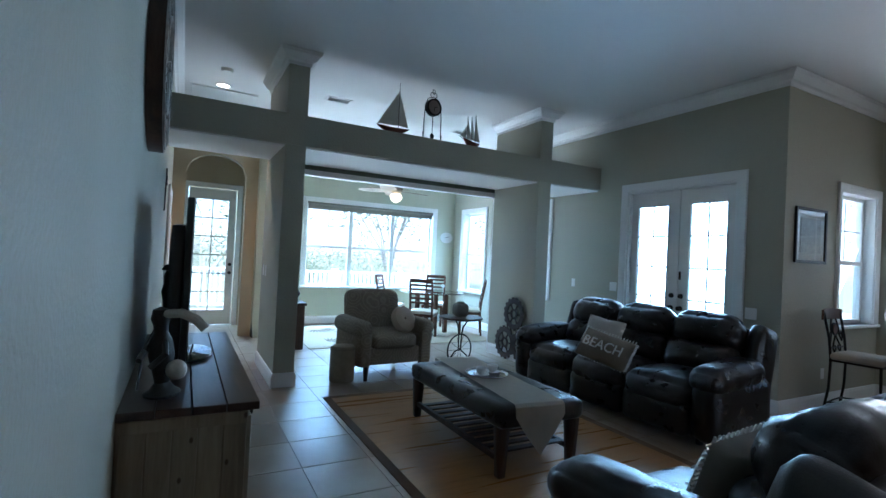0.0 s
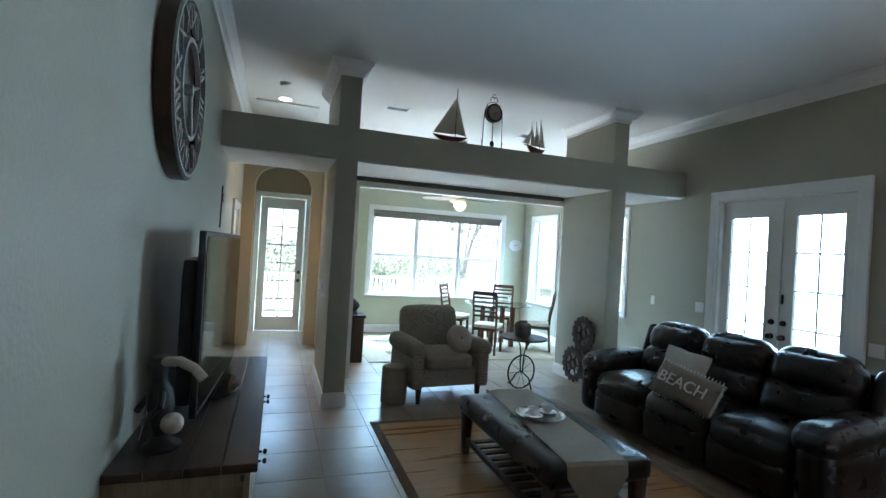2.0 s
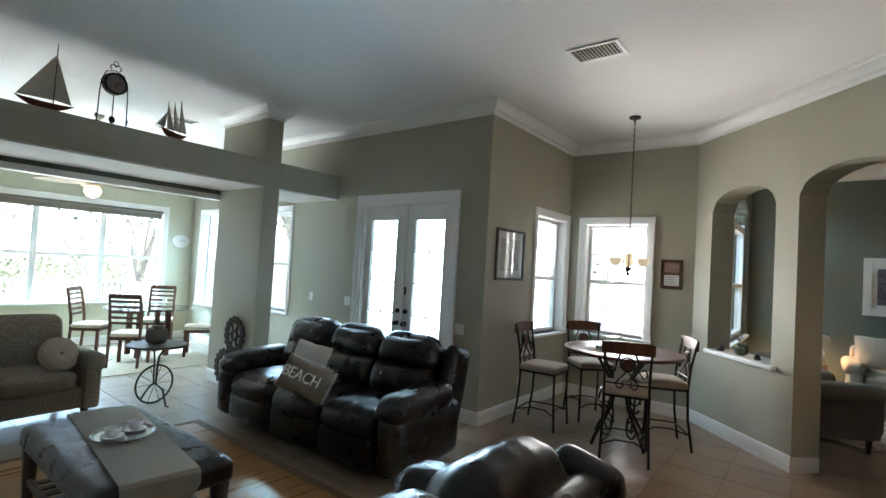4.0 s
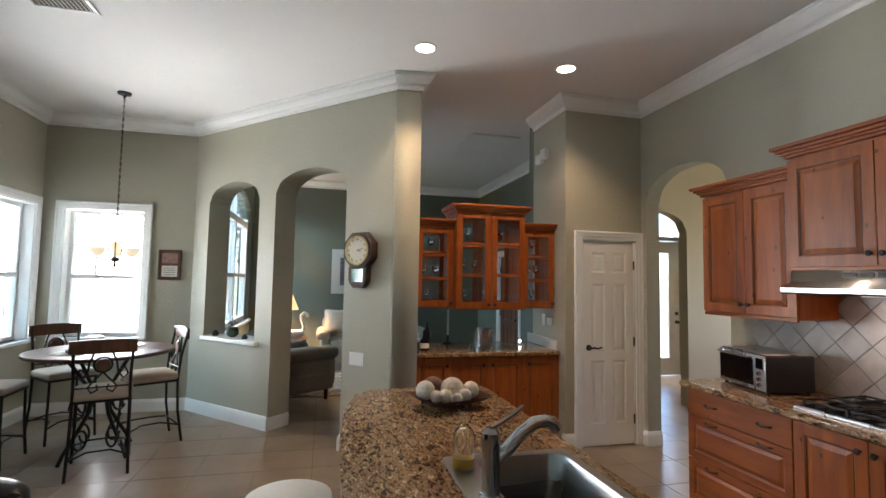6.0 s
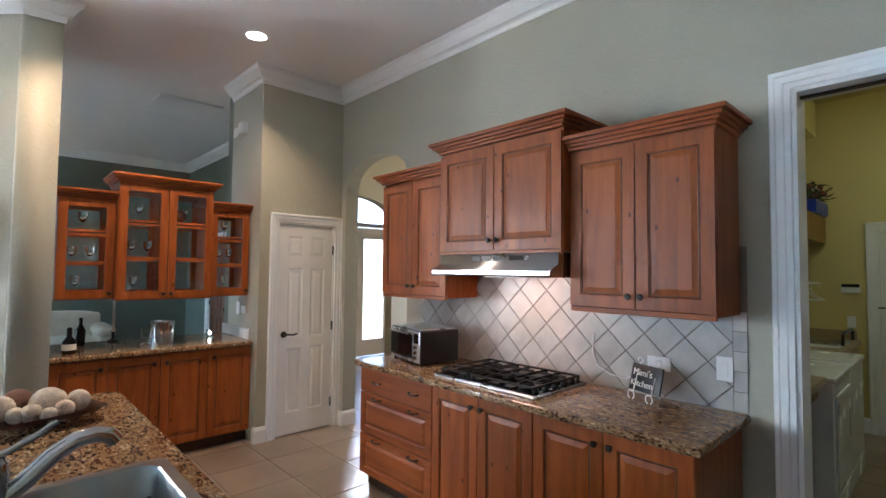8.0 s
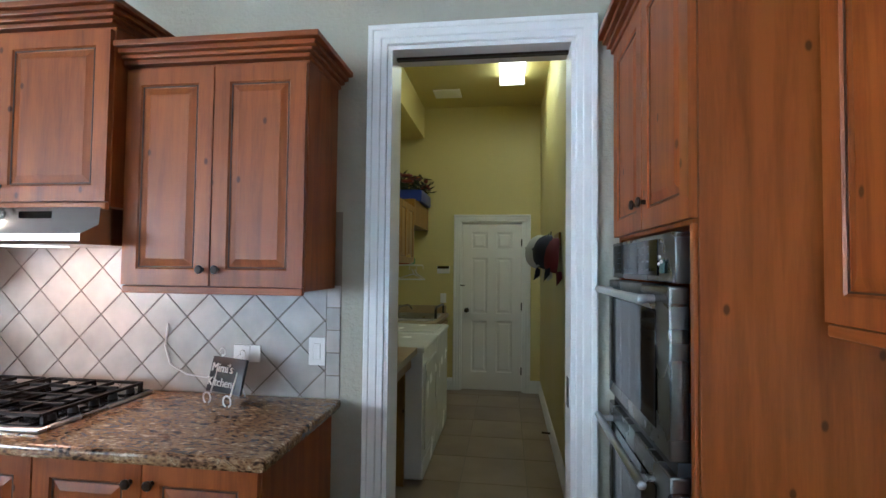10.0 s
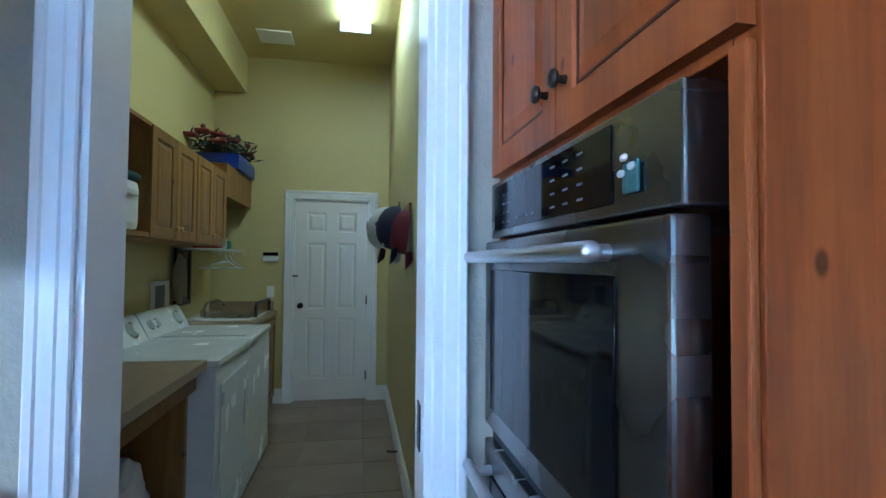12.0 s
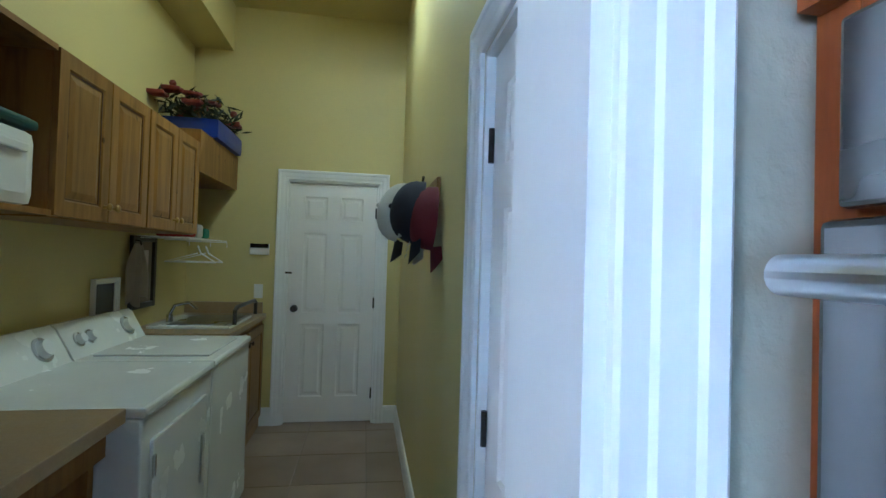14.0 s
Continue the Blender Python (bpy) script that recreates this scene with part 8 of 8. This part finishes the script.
for y1 in (-4.99, -5.70):
    t = thing("laundry_wall_cabinet", 2.415, y1, 1.515, -90, "golden pine two door cabinet on the laundry wall", "wall cabinet", "laundry wall cabinets")
    part("body", B(0, -0.345, 0, 0.70, -0.002, 0.59, bevel=0.002), GOLD, t)
    for i in range(2):
        cab_door(t, 0.003 + i * 0.35, 0.006, 0.344, 0.578, -0.366, GOLD, (0.315 if i == 0 else 0.03, 0.06, "knob"), 0.055, handle_mat=BRASSK)
t = thing("small_wall_cabinet", 2.415, -6.42, 1.92, -90, "small pine bridge cabinet above the laundry sink", "wall cabinet")
part("body", B(0, -0.36, 0, 0.90, -0.002, 0.27, bevel=0.002), GOLD, t)
bx = thing("storage_bin", 2.22, -6.98, 2.19, 0, "blue plastic bin filled with a christmas garland", "storage bin")
part("bin", moved(soft(bmesh.new(), (0, 0, 0.07), (0.40, 0.64, 0.14), 0.02, 3), pose(0, 0, 0)), material("blue_plastic", (0.01, 0.035, 0.30), 0.35, bump=0), bx)
random.seed(5)
bm = bmesh.new()
for k in range(420):
    c = Vector((random.gauss(0, 0.11), random.uniform(-0.33, 0.42), 0.15 + abs(random.gauss(0, 0.075))))
    d = Vector((random.gauss(0, 1), random.gauss(0, 1), random.gauss(0.3, 0.7))).normalized() * random.uniform(0.03, 0.07)
    s = d.orthogonal().normalized() * 0.009
    bm.faces.new([bm.verts.new(q) for q in (c - d, c + s, c + d, c - s)])
tagged(part("greenery", bm, material("dark_garland", (0.02, 0.028, 0.012), 0.7, var=0.5, fine=50), bx), kind="stuff")
RED = material("red_ribbon", (0.16, 0.02, 0.015), 0.5, var=0.3, fine=40)
for k in range(16):
    c = (random.gauss(0, 0.12), random.uniform(-0.4, 0.45), 0.2 + random.uniform(0, 0.13))
    part("bauble", ball(bmesh.new(), c, random.uniform(0.022, 0.034), 12), BRASSK if k % 3 == 0 else RED, bx)
for k in range(10):
    c = (random.gauss(0, 0.12), random.uniform(-0.4, 0.45), 0.2 + random.uniform(0, 0.1))
    part("ribbon", soft(bmesh.new(), c, (0.12, 0.10, 0.03), 0.012, 4, rough=0.02, freq=20), RED, bx)
wsf = thing("wire_shelf", 2.415, -6.42, 1.50, -90, "white wire shelf with folded towels and hangers", "wire shelf")
bm = bmesh.new()
for k in range(9):
    tube(bm, [(0, -0.02 - k * 0.035, 0), (0.88, -0.02 - k * 0.035, 0)], 0.003, 5)
for x in (0.02, 0.44, 0.86):
    tube(bm, [(x, -0.005, -0.01), (x, -0.31, -0.01), (x, -0.31, -0.05)], 0.004, 5)
part("wires", bm, PLASTW, wsf)
for x in (0.18, 0.34):
    part("hanger", tube(bmesh.new(), [(x, -0.31, -0.05), (x, -0.33, -0.1), (x + 0.02, -0.42, -0.16), (x + 0.02, -0.1, -0.16), (x, -0.31, -0.1)], 0.006, 6), PLASTW, wsf)
for k, (c, h) in enumerate((((0.30, 0.02, 0.02), 0.05), ((0.5, 0.5, 0.48), 0.05), ((0.05, 0.2, 0.12), 0.04))):
    t = thing("folded_towel", 2.25, -6.62 - 0.14 * k, 1.503, 0, "folded towel on the wire shelf", "towel")
    part("cloth", soft(bmesh.new(), (0, 0, h), (0.22, 0.12, 2 * h), 0.02, 5), material("towel_cloth", c, 0.95, fine=200, bump=0.6), t)
picture("botanical_picture", pose(2.415, -6.52, 1.27, 0, 0, -90), 0.34, 0.46, 0.035, BLACKP, ((0.034, BURLAP, "mount"), (0.09, CREAM, "print")), "dark framed botanical picture leaning behind the washer")
ub = thing("washer_box", 2.415, -5.98, 1.02, -90, "white recessed washer hookup box", "utility box")
part("frame", casing_mesh(0.2, 0, 0.2, 0.03, True), PLASTW, ub)
part("recess", B(0, -0.006, 0, 0.2, -0.001, 0.2), SMOKE, ub)
al = thing("alarm_keypad", 1.86, -7.33, 1.42, 180, "alarm keypad with a dark display", "keypad")
part("housing", B(-0.075, -0.025, -0.02, 0.075, -0.001, 0.07, bevel=0.004), PLASTW, al)
part("display", B(-0.072, -0.028, 0.036, 0.072, -0.0255, 0.07), BLACKGLASS, al)
plate("light_switch", pose(1.86, -7.329, 1.10, 0, 0, 180), 0.07, 0.115, 1, "white switch plate beside the garage door")
whole("door_latch", B(1.60, -7.335, 1.25, 1.70, -7.315, 1.265, bevel=0.002), BRONZE, "dark door bar latch on the garage door", "latch")
whole("door_stop", tube(bmesh.new(), [(0.715, -5.75, 0.07), (0.79, -5.75, 0.075)], 0.008, 8), BRONZE, "dark spring door stop on the baseboard", "door stop")

# hats on a peg rail
NAVY = material("navy_cotton", (0.012, 0.014, 0.03), 0.85, fine=250, bump=0.4)
HRED = material("red_cotton", (0.12, 0.009, 0.014), 0.85, fine=250, bump=0.4)
HWH = material("white_cotton", (0.48, 0.47, 0.43), 0.85, fine=250, bump=0.4)
pg = thing("peg_rail", 0.70, -5.30, 1.70, 90, "small wooden peg rail with black hooks", "coat hook")
part("board", B(-0.18, -0.018, -0.05, 0.18, -0.001, 0.05, bevel=0.004), GOLD, pg)
for x in (-0.1, 0.1):
    part("hook", tube(bmesh.new(), [(x, -0.018, 0.0), (x, -0.05, -0.02), (x, -0.07, 0.01), (x, -0.065, 0.06)], 0.006, 6), IRON, pg)


def cap(m, mat, label, stripe=None):
    t = new("baseball_cap")
    t.matrix_basis = m @ Matrix.Diagonal((1.2, 1.2, 0.95, 1))
    tagged(t, label, "cap", "caps on the peg rail")
    bm = bmesh.new()
    n, k = 20, 6
    rows_ = []
    for j in range(k + 1):
        a = radians(90 * j / k)
        rows_.append([bm.verts.new((0.095 * math.cos(a) * math.cos(2 * math.pi * i / n), 0.11 * math.cos(a) * math.sin(2 * math.pi * i / n), 0.125 * math.sin(a) ** 0.8 if j else 0)) for i in range(n)])
    for a, b in zip(rows_, rows_[1:]):
        for i in range(n):
            bm.faces.new((a[i], a[(i + 1) % n], b[(i + 1) % n], b[i]))
    part("crown", bm, mat, t)
    bm = bmesh.new()
    g = [[bm.verts.new((u * 0.088, -0.10 - v * 0.085 * (1 - 0.5 * u * u), 0.004 - 0.03 * u * u - 0.01 * v)) for v in (0, 0.5, 1)] for u in np.linspace(-1, 1, 9)]
    for i in range(8):
        for j in range(2):
            bm.faces.new((g[i][j], g[i + 1][j], g[i + 1][j + 1], g[i][j + 1]))
    bmesh.ops.solidify(bm, geom=bm.faces[:], thickness=0.004)
    part("visor", bm, stripe or mat, t)
    part("button", ball(bmesh.new(), (0, 0, 0.126), 0.009, 8), mat, t)
    return t


HANG = Matrix(((0, 0, 1), (1, 0, 0), (0, 1, 0))).to_4x4()
cap(Matrix.Translation((0.725, -5.12, 1.575)) @ HANG @ pose(0, 0, 0, -4, 0, 4), HRED, "dark red baseball cap hanging low on the peg rail")
cap(Matrix.Translation((0.76, -5.32, 1.60)) @ HANG @ pose(0, 0, 0, -8, 0, -8), HRED, "red baseball cap with a white stripe on the peg rail", HWH)
navy = cap(Matrix.Translation((0.785, -5.16, 1.60)) @ HANG @ pose(0, 0, 0, -12, 0, 6), NAVY, "navy baseball cap with a starred peak on the peg rail")
bm = bmesh.new()
for i in range(4):
    for k in range(3):
        ball(bm, (-0.05 + i * 0.03 + 0.015 * (k % 2), -0.115 - k * 0.02, 0.012), 0.004, 6, (1, 1, 0.5))
tagged(part("star", bm, HWH, navy), kind="stuff")
part("badge", B(-0.03, -0.099, 0.05, 0.03, -0.092, 0.066), HWH, navy)
cap(Matrix.Translation((0.835, -5.28, 1.605)) @ HANG @ pose(0, 0, 0, -16, 0, -4), HWH, "white baseball cap with a black peak on the peg rail", NAVY)

# kettle on the counter, bag on the shelf, cloth by the washer
kt = thing("electric_kettle", 2.25, -4.62, 0.93, 200, "black and steel electric kettle with a blue light", "kettle")
part("base_plate", lathe(bmesh.new(), [(0.085, 0), (0.085, 0.018), (0.07, 0.024)], 28), BLACKP, kt)
part("body", lathe(bmesh.new(), [(0.075, 0.026), (0.08, 0.04), (0.068, 0.16), (0.058, 0.205), (0.05, 0.212)], 28), STEEL, kt)
part("lid", lathe(bmesh.new(), [(0.055, 0.213), (0.05, 0.228), (0.012, 0.234), (0.014, 0.25), (0.004, 0.252)], 24), BLACKP, kt)
part("handle", tube(bmesh.new(), [(0.055, 0, 0.2), (0.11, 0, 0.205), (0.125, 0, 0.16), (0.115, 0, 0.08), (0.078, 0, 0.05)], 0.013, 10), BLACKP, kt)
part("indicator", B(0.07, -0.012, 0.008, 0.0875, 0.012, 0.016), glow("blue_indicator", (0.05, 0.12, 1.0), 1.5), kt)
sb = thing("camera_bag", 2.18, -4.50, 1.54, 0, "small black bag with a hanging strap on the shelf", "bag")
part("body", soft(bmesh.new(), (0, 0, 0.10), (0.20, 0.17, 0.20), 0.06, 8, (0.01, 0.01, 0.02), 0.012, freq=12), NAVY, sb)
part("strap", tube(bmesh.new(), [(-0.09, 0.03, 0.12), (-0.13, 0.02, 0.05), (-0.14, 0.0, -0.04), (-0.135, -0.03, -0.09), (-0.13, -0.05, -0.03), (-0.11, -0.04, 0.08)], 0.011, 6), NAVY, sb)
hc = thing("hanging_cloth", 2.385, -6.36, 1.45, -90, "beige cloth hanging in folds beside the picture", "cloth")
bm = bmesh.new()
rows = []
for j in range(11):
    v = j / 10
    rows.append([bm.verts.new(((u * (0.05 + 0.07 * min(1, v * 2.2))) + 0.01 * math.sin(6 * v + 3 * u), -0.02 - 0.016 * math.sin(u * 8 + v) * min(1, 3 * v), -0.36 * v - 0.03 * v * math.cos(u * 5))) for u in np.linspace(-1, 1, 17)])
for a, b in zip(rows, rows[1:]):
    for k in range(16):
        bm.faces.new((a[k], a[k + 1], b[k + 1], b[k]))
bmesh.ops.solidify(bm, geom=bm.faces[:], thickness=0.004)
part("folds", bm, BEIGE, hc)
part("hook", tube(bmesh.new(), [(0, 0.0, 0.02), (0, -0.03, 0.015), (0, -0.035, -0.01)], 0.005, 6), IRON, hc)

# fluorescent fitting
fl = thing("fluorescent_light", 1.055, -5.80, 3.44, 0, "long lit fluorescent ceiling light with a wrap lens", "ceiling light")
part("lens", soft(bmesh.new(), (0, 0, -0.045), (0.24, 1.24, 0.075), 0.03, 4), TUBE, fl)
for s in (-1, 1):
    part("end_cap", B(-0.13, s * 0.62, -0.09, 0.13, s * 0.64, -0.001, bevel=0.005), PLASTW, fl)
lamp("fluorescent_lamp", "AREA", look((1.055, -5.8, 3.33), (1.055, -5.81, 0)), 0.85, (1.0, 0.98, 0.62), 0.24, 1.2)

# white counter stool tucked at the island
sl = thing("island_stool", 3.42, -0.22, 0, 0, "white topped counter stool at the island", "stool")
part("seat", lathe(bmesh.new(), [(0.004, 0.62), (0.17, 0.62), (0.185, 0.64), (0.18, 0.665), (0.12, 0.68), (0.004, 0.682)], 28), PLASTW, sl)
for k in range(4):
    a = math.pi / 4 + k * math.pi / 2
    part("leg", C((0.19 * math.cos(a), 0.19 * math.sin(a), 0), (0.12 * math.cos(a), 0.12 * math.sin(a), 0.62), 0.014), IRON, sl)

# ---------- outdoors ----------
BARK = material("pale_bark", (0.34, 0.31, 0.27), 0.9, var=0.3, scale=8, fine=60, bump=0.6)
GRASS = material("lawn", (0.20, 0.21, 0.13), 0.9, var=0.4, scale=2, fine=60, bump=0.8)
CONC = material("pale_concrete", (0.52, 0.50, 0.47), 0.85, var=0.1, scale=3, fine=120, bump=0.3)
STUCCO = material("white_stucco", (0.68, 0.66, 0.62), 0.9, var=0.05, scale=4, fine=150, bump=0.5)
structure("ground", B(-150, -150, -0.9, 150, 150, -0.35), GRASS, "wide green lawn round the house", "ground")
structure("deck", B(-2.0, 9.76, -0.2, 5.5, 12.6, -0.06), CONC, "pale concrete deck behind the sunroom", "deck")
structure("patio", B(5.71, 1.2, -0.34, 24.0, 11.5, -0.08), CONC, "pale concrete patio outside the french doors", "patio")


def railing(x, y, rz, n, L):
    t = thing("deck_railing", x, y, -0.06, rz, "white wooden deck railing with square balusters", "railing", "deck railings")
    part("top_rail", B(0, -0.045, 0.92, L, 0.045, 0.96, bevel=0.005), WHITE, t)
    part("bottom_rail", B(0, -0.02, 0.10, L, 0.02, 0.14), WHITE, t)
    for xx in (0.04, L - 0.04):
        part("post", B(xx - 0.045, -0.05, 0, xx + 0.045, 0.05, 1.02, bevel=0.005), WHITE, t)
    me = None
    for k in range(n):
        xx = 0.14 + (L - 0.28) * k / (n - 1)
        if me is None:
            o = part("baluster", B(-0.019, -0.019, 0.141, 0.019, 0.019, 0.919), WHITE, t)
            o.matrix_basis, me = pose(xx, 0, 0), o.data
        else:
            shared("baluster", me, t, pose(xx, 0, 0))


for k in range(4):
    railing(-1.9 + k * 1.85, 12.4, 0, 15, 1.85)
railing(5.45, 9.9, 90, 19, 2.45)


def shrub(x, y, h, r, seed, label, leaf=0.05, count=900):
    random.seed(seed)
    t = thing("shrub" if h < 3 else "tree", x, y, -0.35, 0, label, "shrub" if h < 3 else "tree")
    bm = bmesh.new()
    tips = []
    for k in range(7 if h < 3 else 9):
        a = random.uniform(0, 6.28)
        z = h * random.uniform(0.5, 0.95)
        rr = r * random.uniform(0.35, 0.9)
        tip = Vector((rr * math.cos(a), rr * math.sin(a), z))
        tips.append(tip)
        tube(bm, [(0, 0, 0), (tip.x * 0.25, tip.y * 0.25, z * 0.45), tip], 0.012 if h < 3 else 0.05, 5)
    part("trunk", bm, BARK, t)
    vs, fs = [], []
    for k in range(count):
        c = random.choice(tips) + Vector((random.gauss(0, r * 0.28), random.gauss(0, r * 0.28), random.gauss(0, h * 0.13)))
        d = Vector((random.gauss(0, 1), random.gauss(0, 1), random.gauss(0, 0.6))).normalized() * leaf * random.uniform(0.7, 1.5)
        s = d.orthogonal().normalized() * leaf * 0.45
        i = len(vs)
        vs += [c - d, c + s, c + d, c - s]
        fs.append((i, i + 1, i + 2, i + 3))
    me = bpy.data.meshes.new("crown")
    me.from_pydata(vs, [], fs)
    me.materials.append(LEAF)
    o = new("crown", me)
    o.parent = t
    tagged(o, kind="stuff")
    return t


for i, (x, y, h, r) in enumerate(((-1.5, 14.2, 2.0, 1.0), (0.6, 14.6, 2.3, 1.1), (2.4, 15.0, 1.9, 1.0), (4.0, 14.5, 1.7, 0.9), (6.0, 15.2, 2.2, 1.1), (8.2, 14.8, 1.8, 1.1), (25.5, 8.5, 2.4, 1.2), (25.2, 5.0, 2.5, 1.3), (25.4, 12.6, 2.4, 1.2))):
    shrub(x, y, h, r, 40 + i, "dense green garden shrub beyond the deck")
for i, (x, y, h, r) in enumerate(((-4, 27, 7, 3.0), (4, 29, 8, 3.4), (11, 27, 7.5, 3.2), (17, 22, 8, 3.4), (22, 12, 8, 3.5), (21, 4, 7, 3.2))):
    shrub(x, y, h, r, 70 + i, "leafy garden tree in the distance", 0.16, 1500)


# ---------- tiles ----------
TW, X0, Y0 = 0.457, 0.95 - 0.457 * 3, 3.36 - 0.457 * 30
bm = B(-TW / 2 + 0.0025, -TW / 2 + 0.0025, -0.006, TW / 2 - 0.0025, TW / 2 - 0.0025, 0.0, bevel=0.0012)
me = bpy.data.meshes.new("tile")
bm.to_mesh(me)
bm.free()
me.materials.append(TILE)
floor_ob = bpy.data.objects["floor"]
rest_v, rest_f = [], []
for i in range(26):
    for j in range(46):
        cx, cy = X0 + (i + 0.5) * TW, Y0 + (j + 0.5) * TW
        if not (-0.1 < cx < 10.8 and -7.6 < cy < 9.75):
            continue
        if 0.0 < cx < 5.2 and -0.9 < cy < 7.2 or (0.6 < cx < 5.6 and -7.3 < cy <= -0.9 and not (2.6 < cx and cy < -3.6) and not (2.0 < cx < 3.9 and -1.3 < cy)):
            shared("tile", me, floor_ob, pose(cx, cy, 0))
        else:
            a = TW / 2 - 0.0025
            k = len(rest_v)
            rest_v += [(cx - a, cy - a, -0.006), (cx + a, cy - a, -0.006), (cx + a, cy + a, -0.006), (cx - a, cy + a, -0.006), (cx - a, cy - a, 0), (cx + a, cy - a, 0), (cx + a, cy + a, 0), (cx - a, cy + a, 0)]
            rest_f += [(k + 4, k + 5, k + 6, k + 7), (k, k + 1, k + 5, k + 4), (k + 1, k + 2, k + 6, k + 5), (k + 2, k + 3, k + 7, k + 6), (k + 3, k, k + 4, k + 7)]
mr = bpy.data.meshes.new("far_tiles")
mr.from_pydata(rest_v, [], rest_f)
mr.materials.append(TILE)
fo = new("far_tiles", mr)
fo.parent = floor_ob
tagged(fo, kind="stuff")


def clip(poly, axis, lim, keep_less):
    out = []
    for i in range(len(poly)):
        a, b = poly[i], poly[(i + 1) % len(poly)]
        ia, ib = (a[axis] <= lim) == keep_less, (b[axis] <= lim) == keep_less
        if ia:
            out.append(a)
        if ia != ib:
            t = (lim - a[axis]) / (b[axis] - a[axis])
            out.append((a[0] + t * (b[0] - a[0]), a[1] + t * (b[1] - a[1])))
    return out


bs = structure("backsplash", B(1.80, -3.5035, 0.92, 4.19, -3.4995, 1.72), GROUT, "grout bed of the diamond tile backsplash", "backsplash")
D = 0.2145
for i in range(-1, 13):
    for j in range(-1, 10):
        cx, cz_ = 1.87 + i * D + (D / 2 if j % 2 else 0), 0.93 + j * D / 2
        r = D / 2 - 0.0042
        poly = [(cx - r, cz_), (cx, cz_ - r), (cx + r, cz_), (cx, cz_ + r)]
        for ax, lim, less in ((0, 1.80 if cz_ > 3 else 1.865, False), (0, 4.185, True), (1, 0.922, False), (1, 1.70 if 2.57 < cx < 3.55 else 1.40, True)):
            if poly:
                poly = clip(poly, ax, lim, less)
        if len(poly) < 3:
            continue
        bm = bmesh.new()
        f = [bm.verts.new((x, -3.4925, z)) for x, z in poly]
        b = [bm.verts.new((x, -3.4993, z)) for x, z in poly]
        bm.faces.new(f)
        for k in range(len(f)):
            bm.faces.new((f[k], f[(k + 1) % len(f)], b[(k + 1) % len(f)], b[k]))
        part("tile", bm, SPLASH, bs)
for j in range(5):
    part("tile", B(1.802, -3.4993, 0.923 + j * 0.0965, 1.862, -3.4925, 1.0155 + j * 0.0965, bevel=0.001), SPLASH, bs)
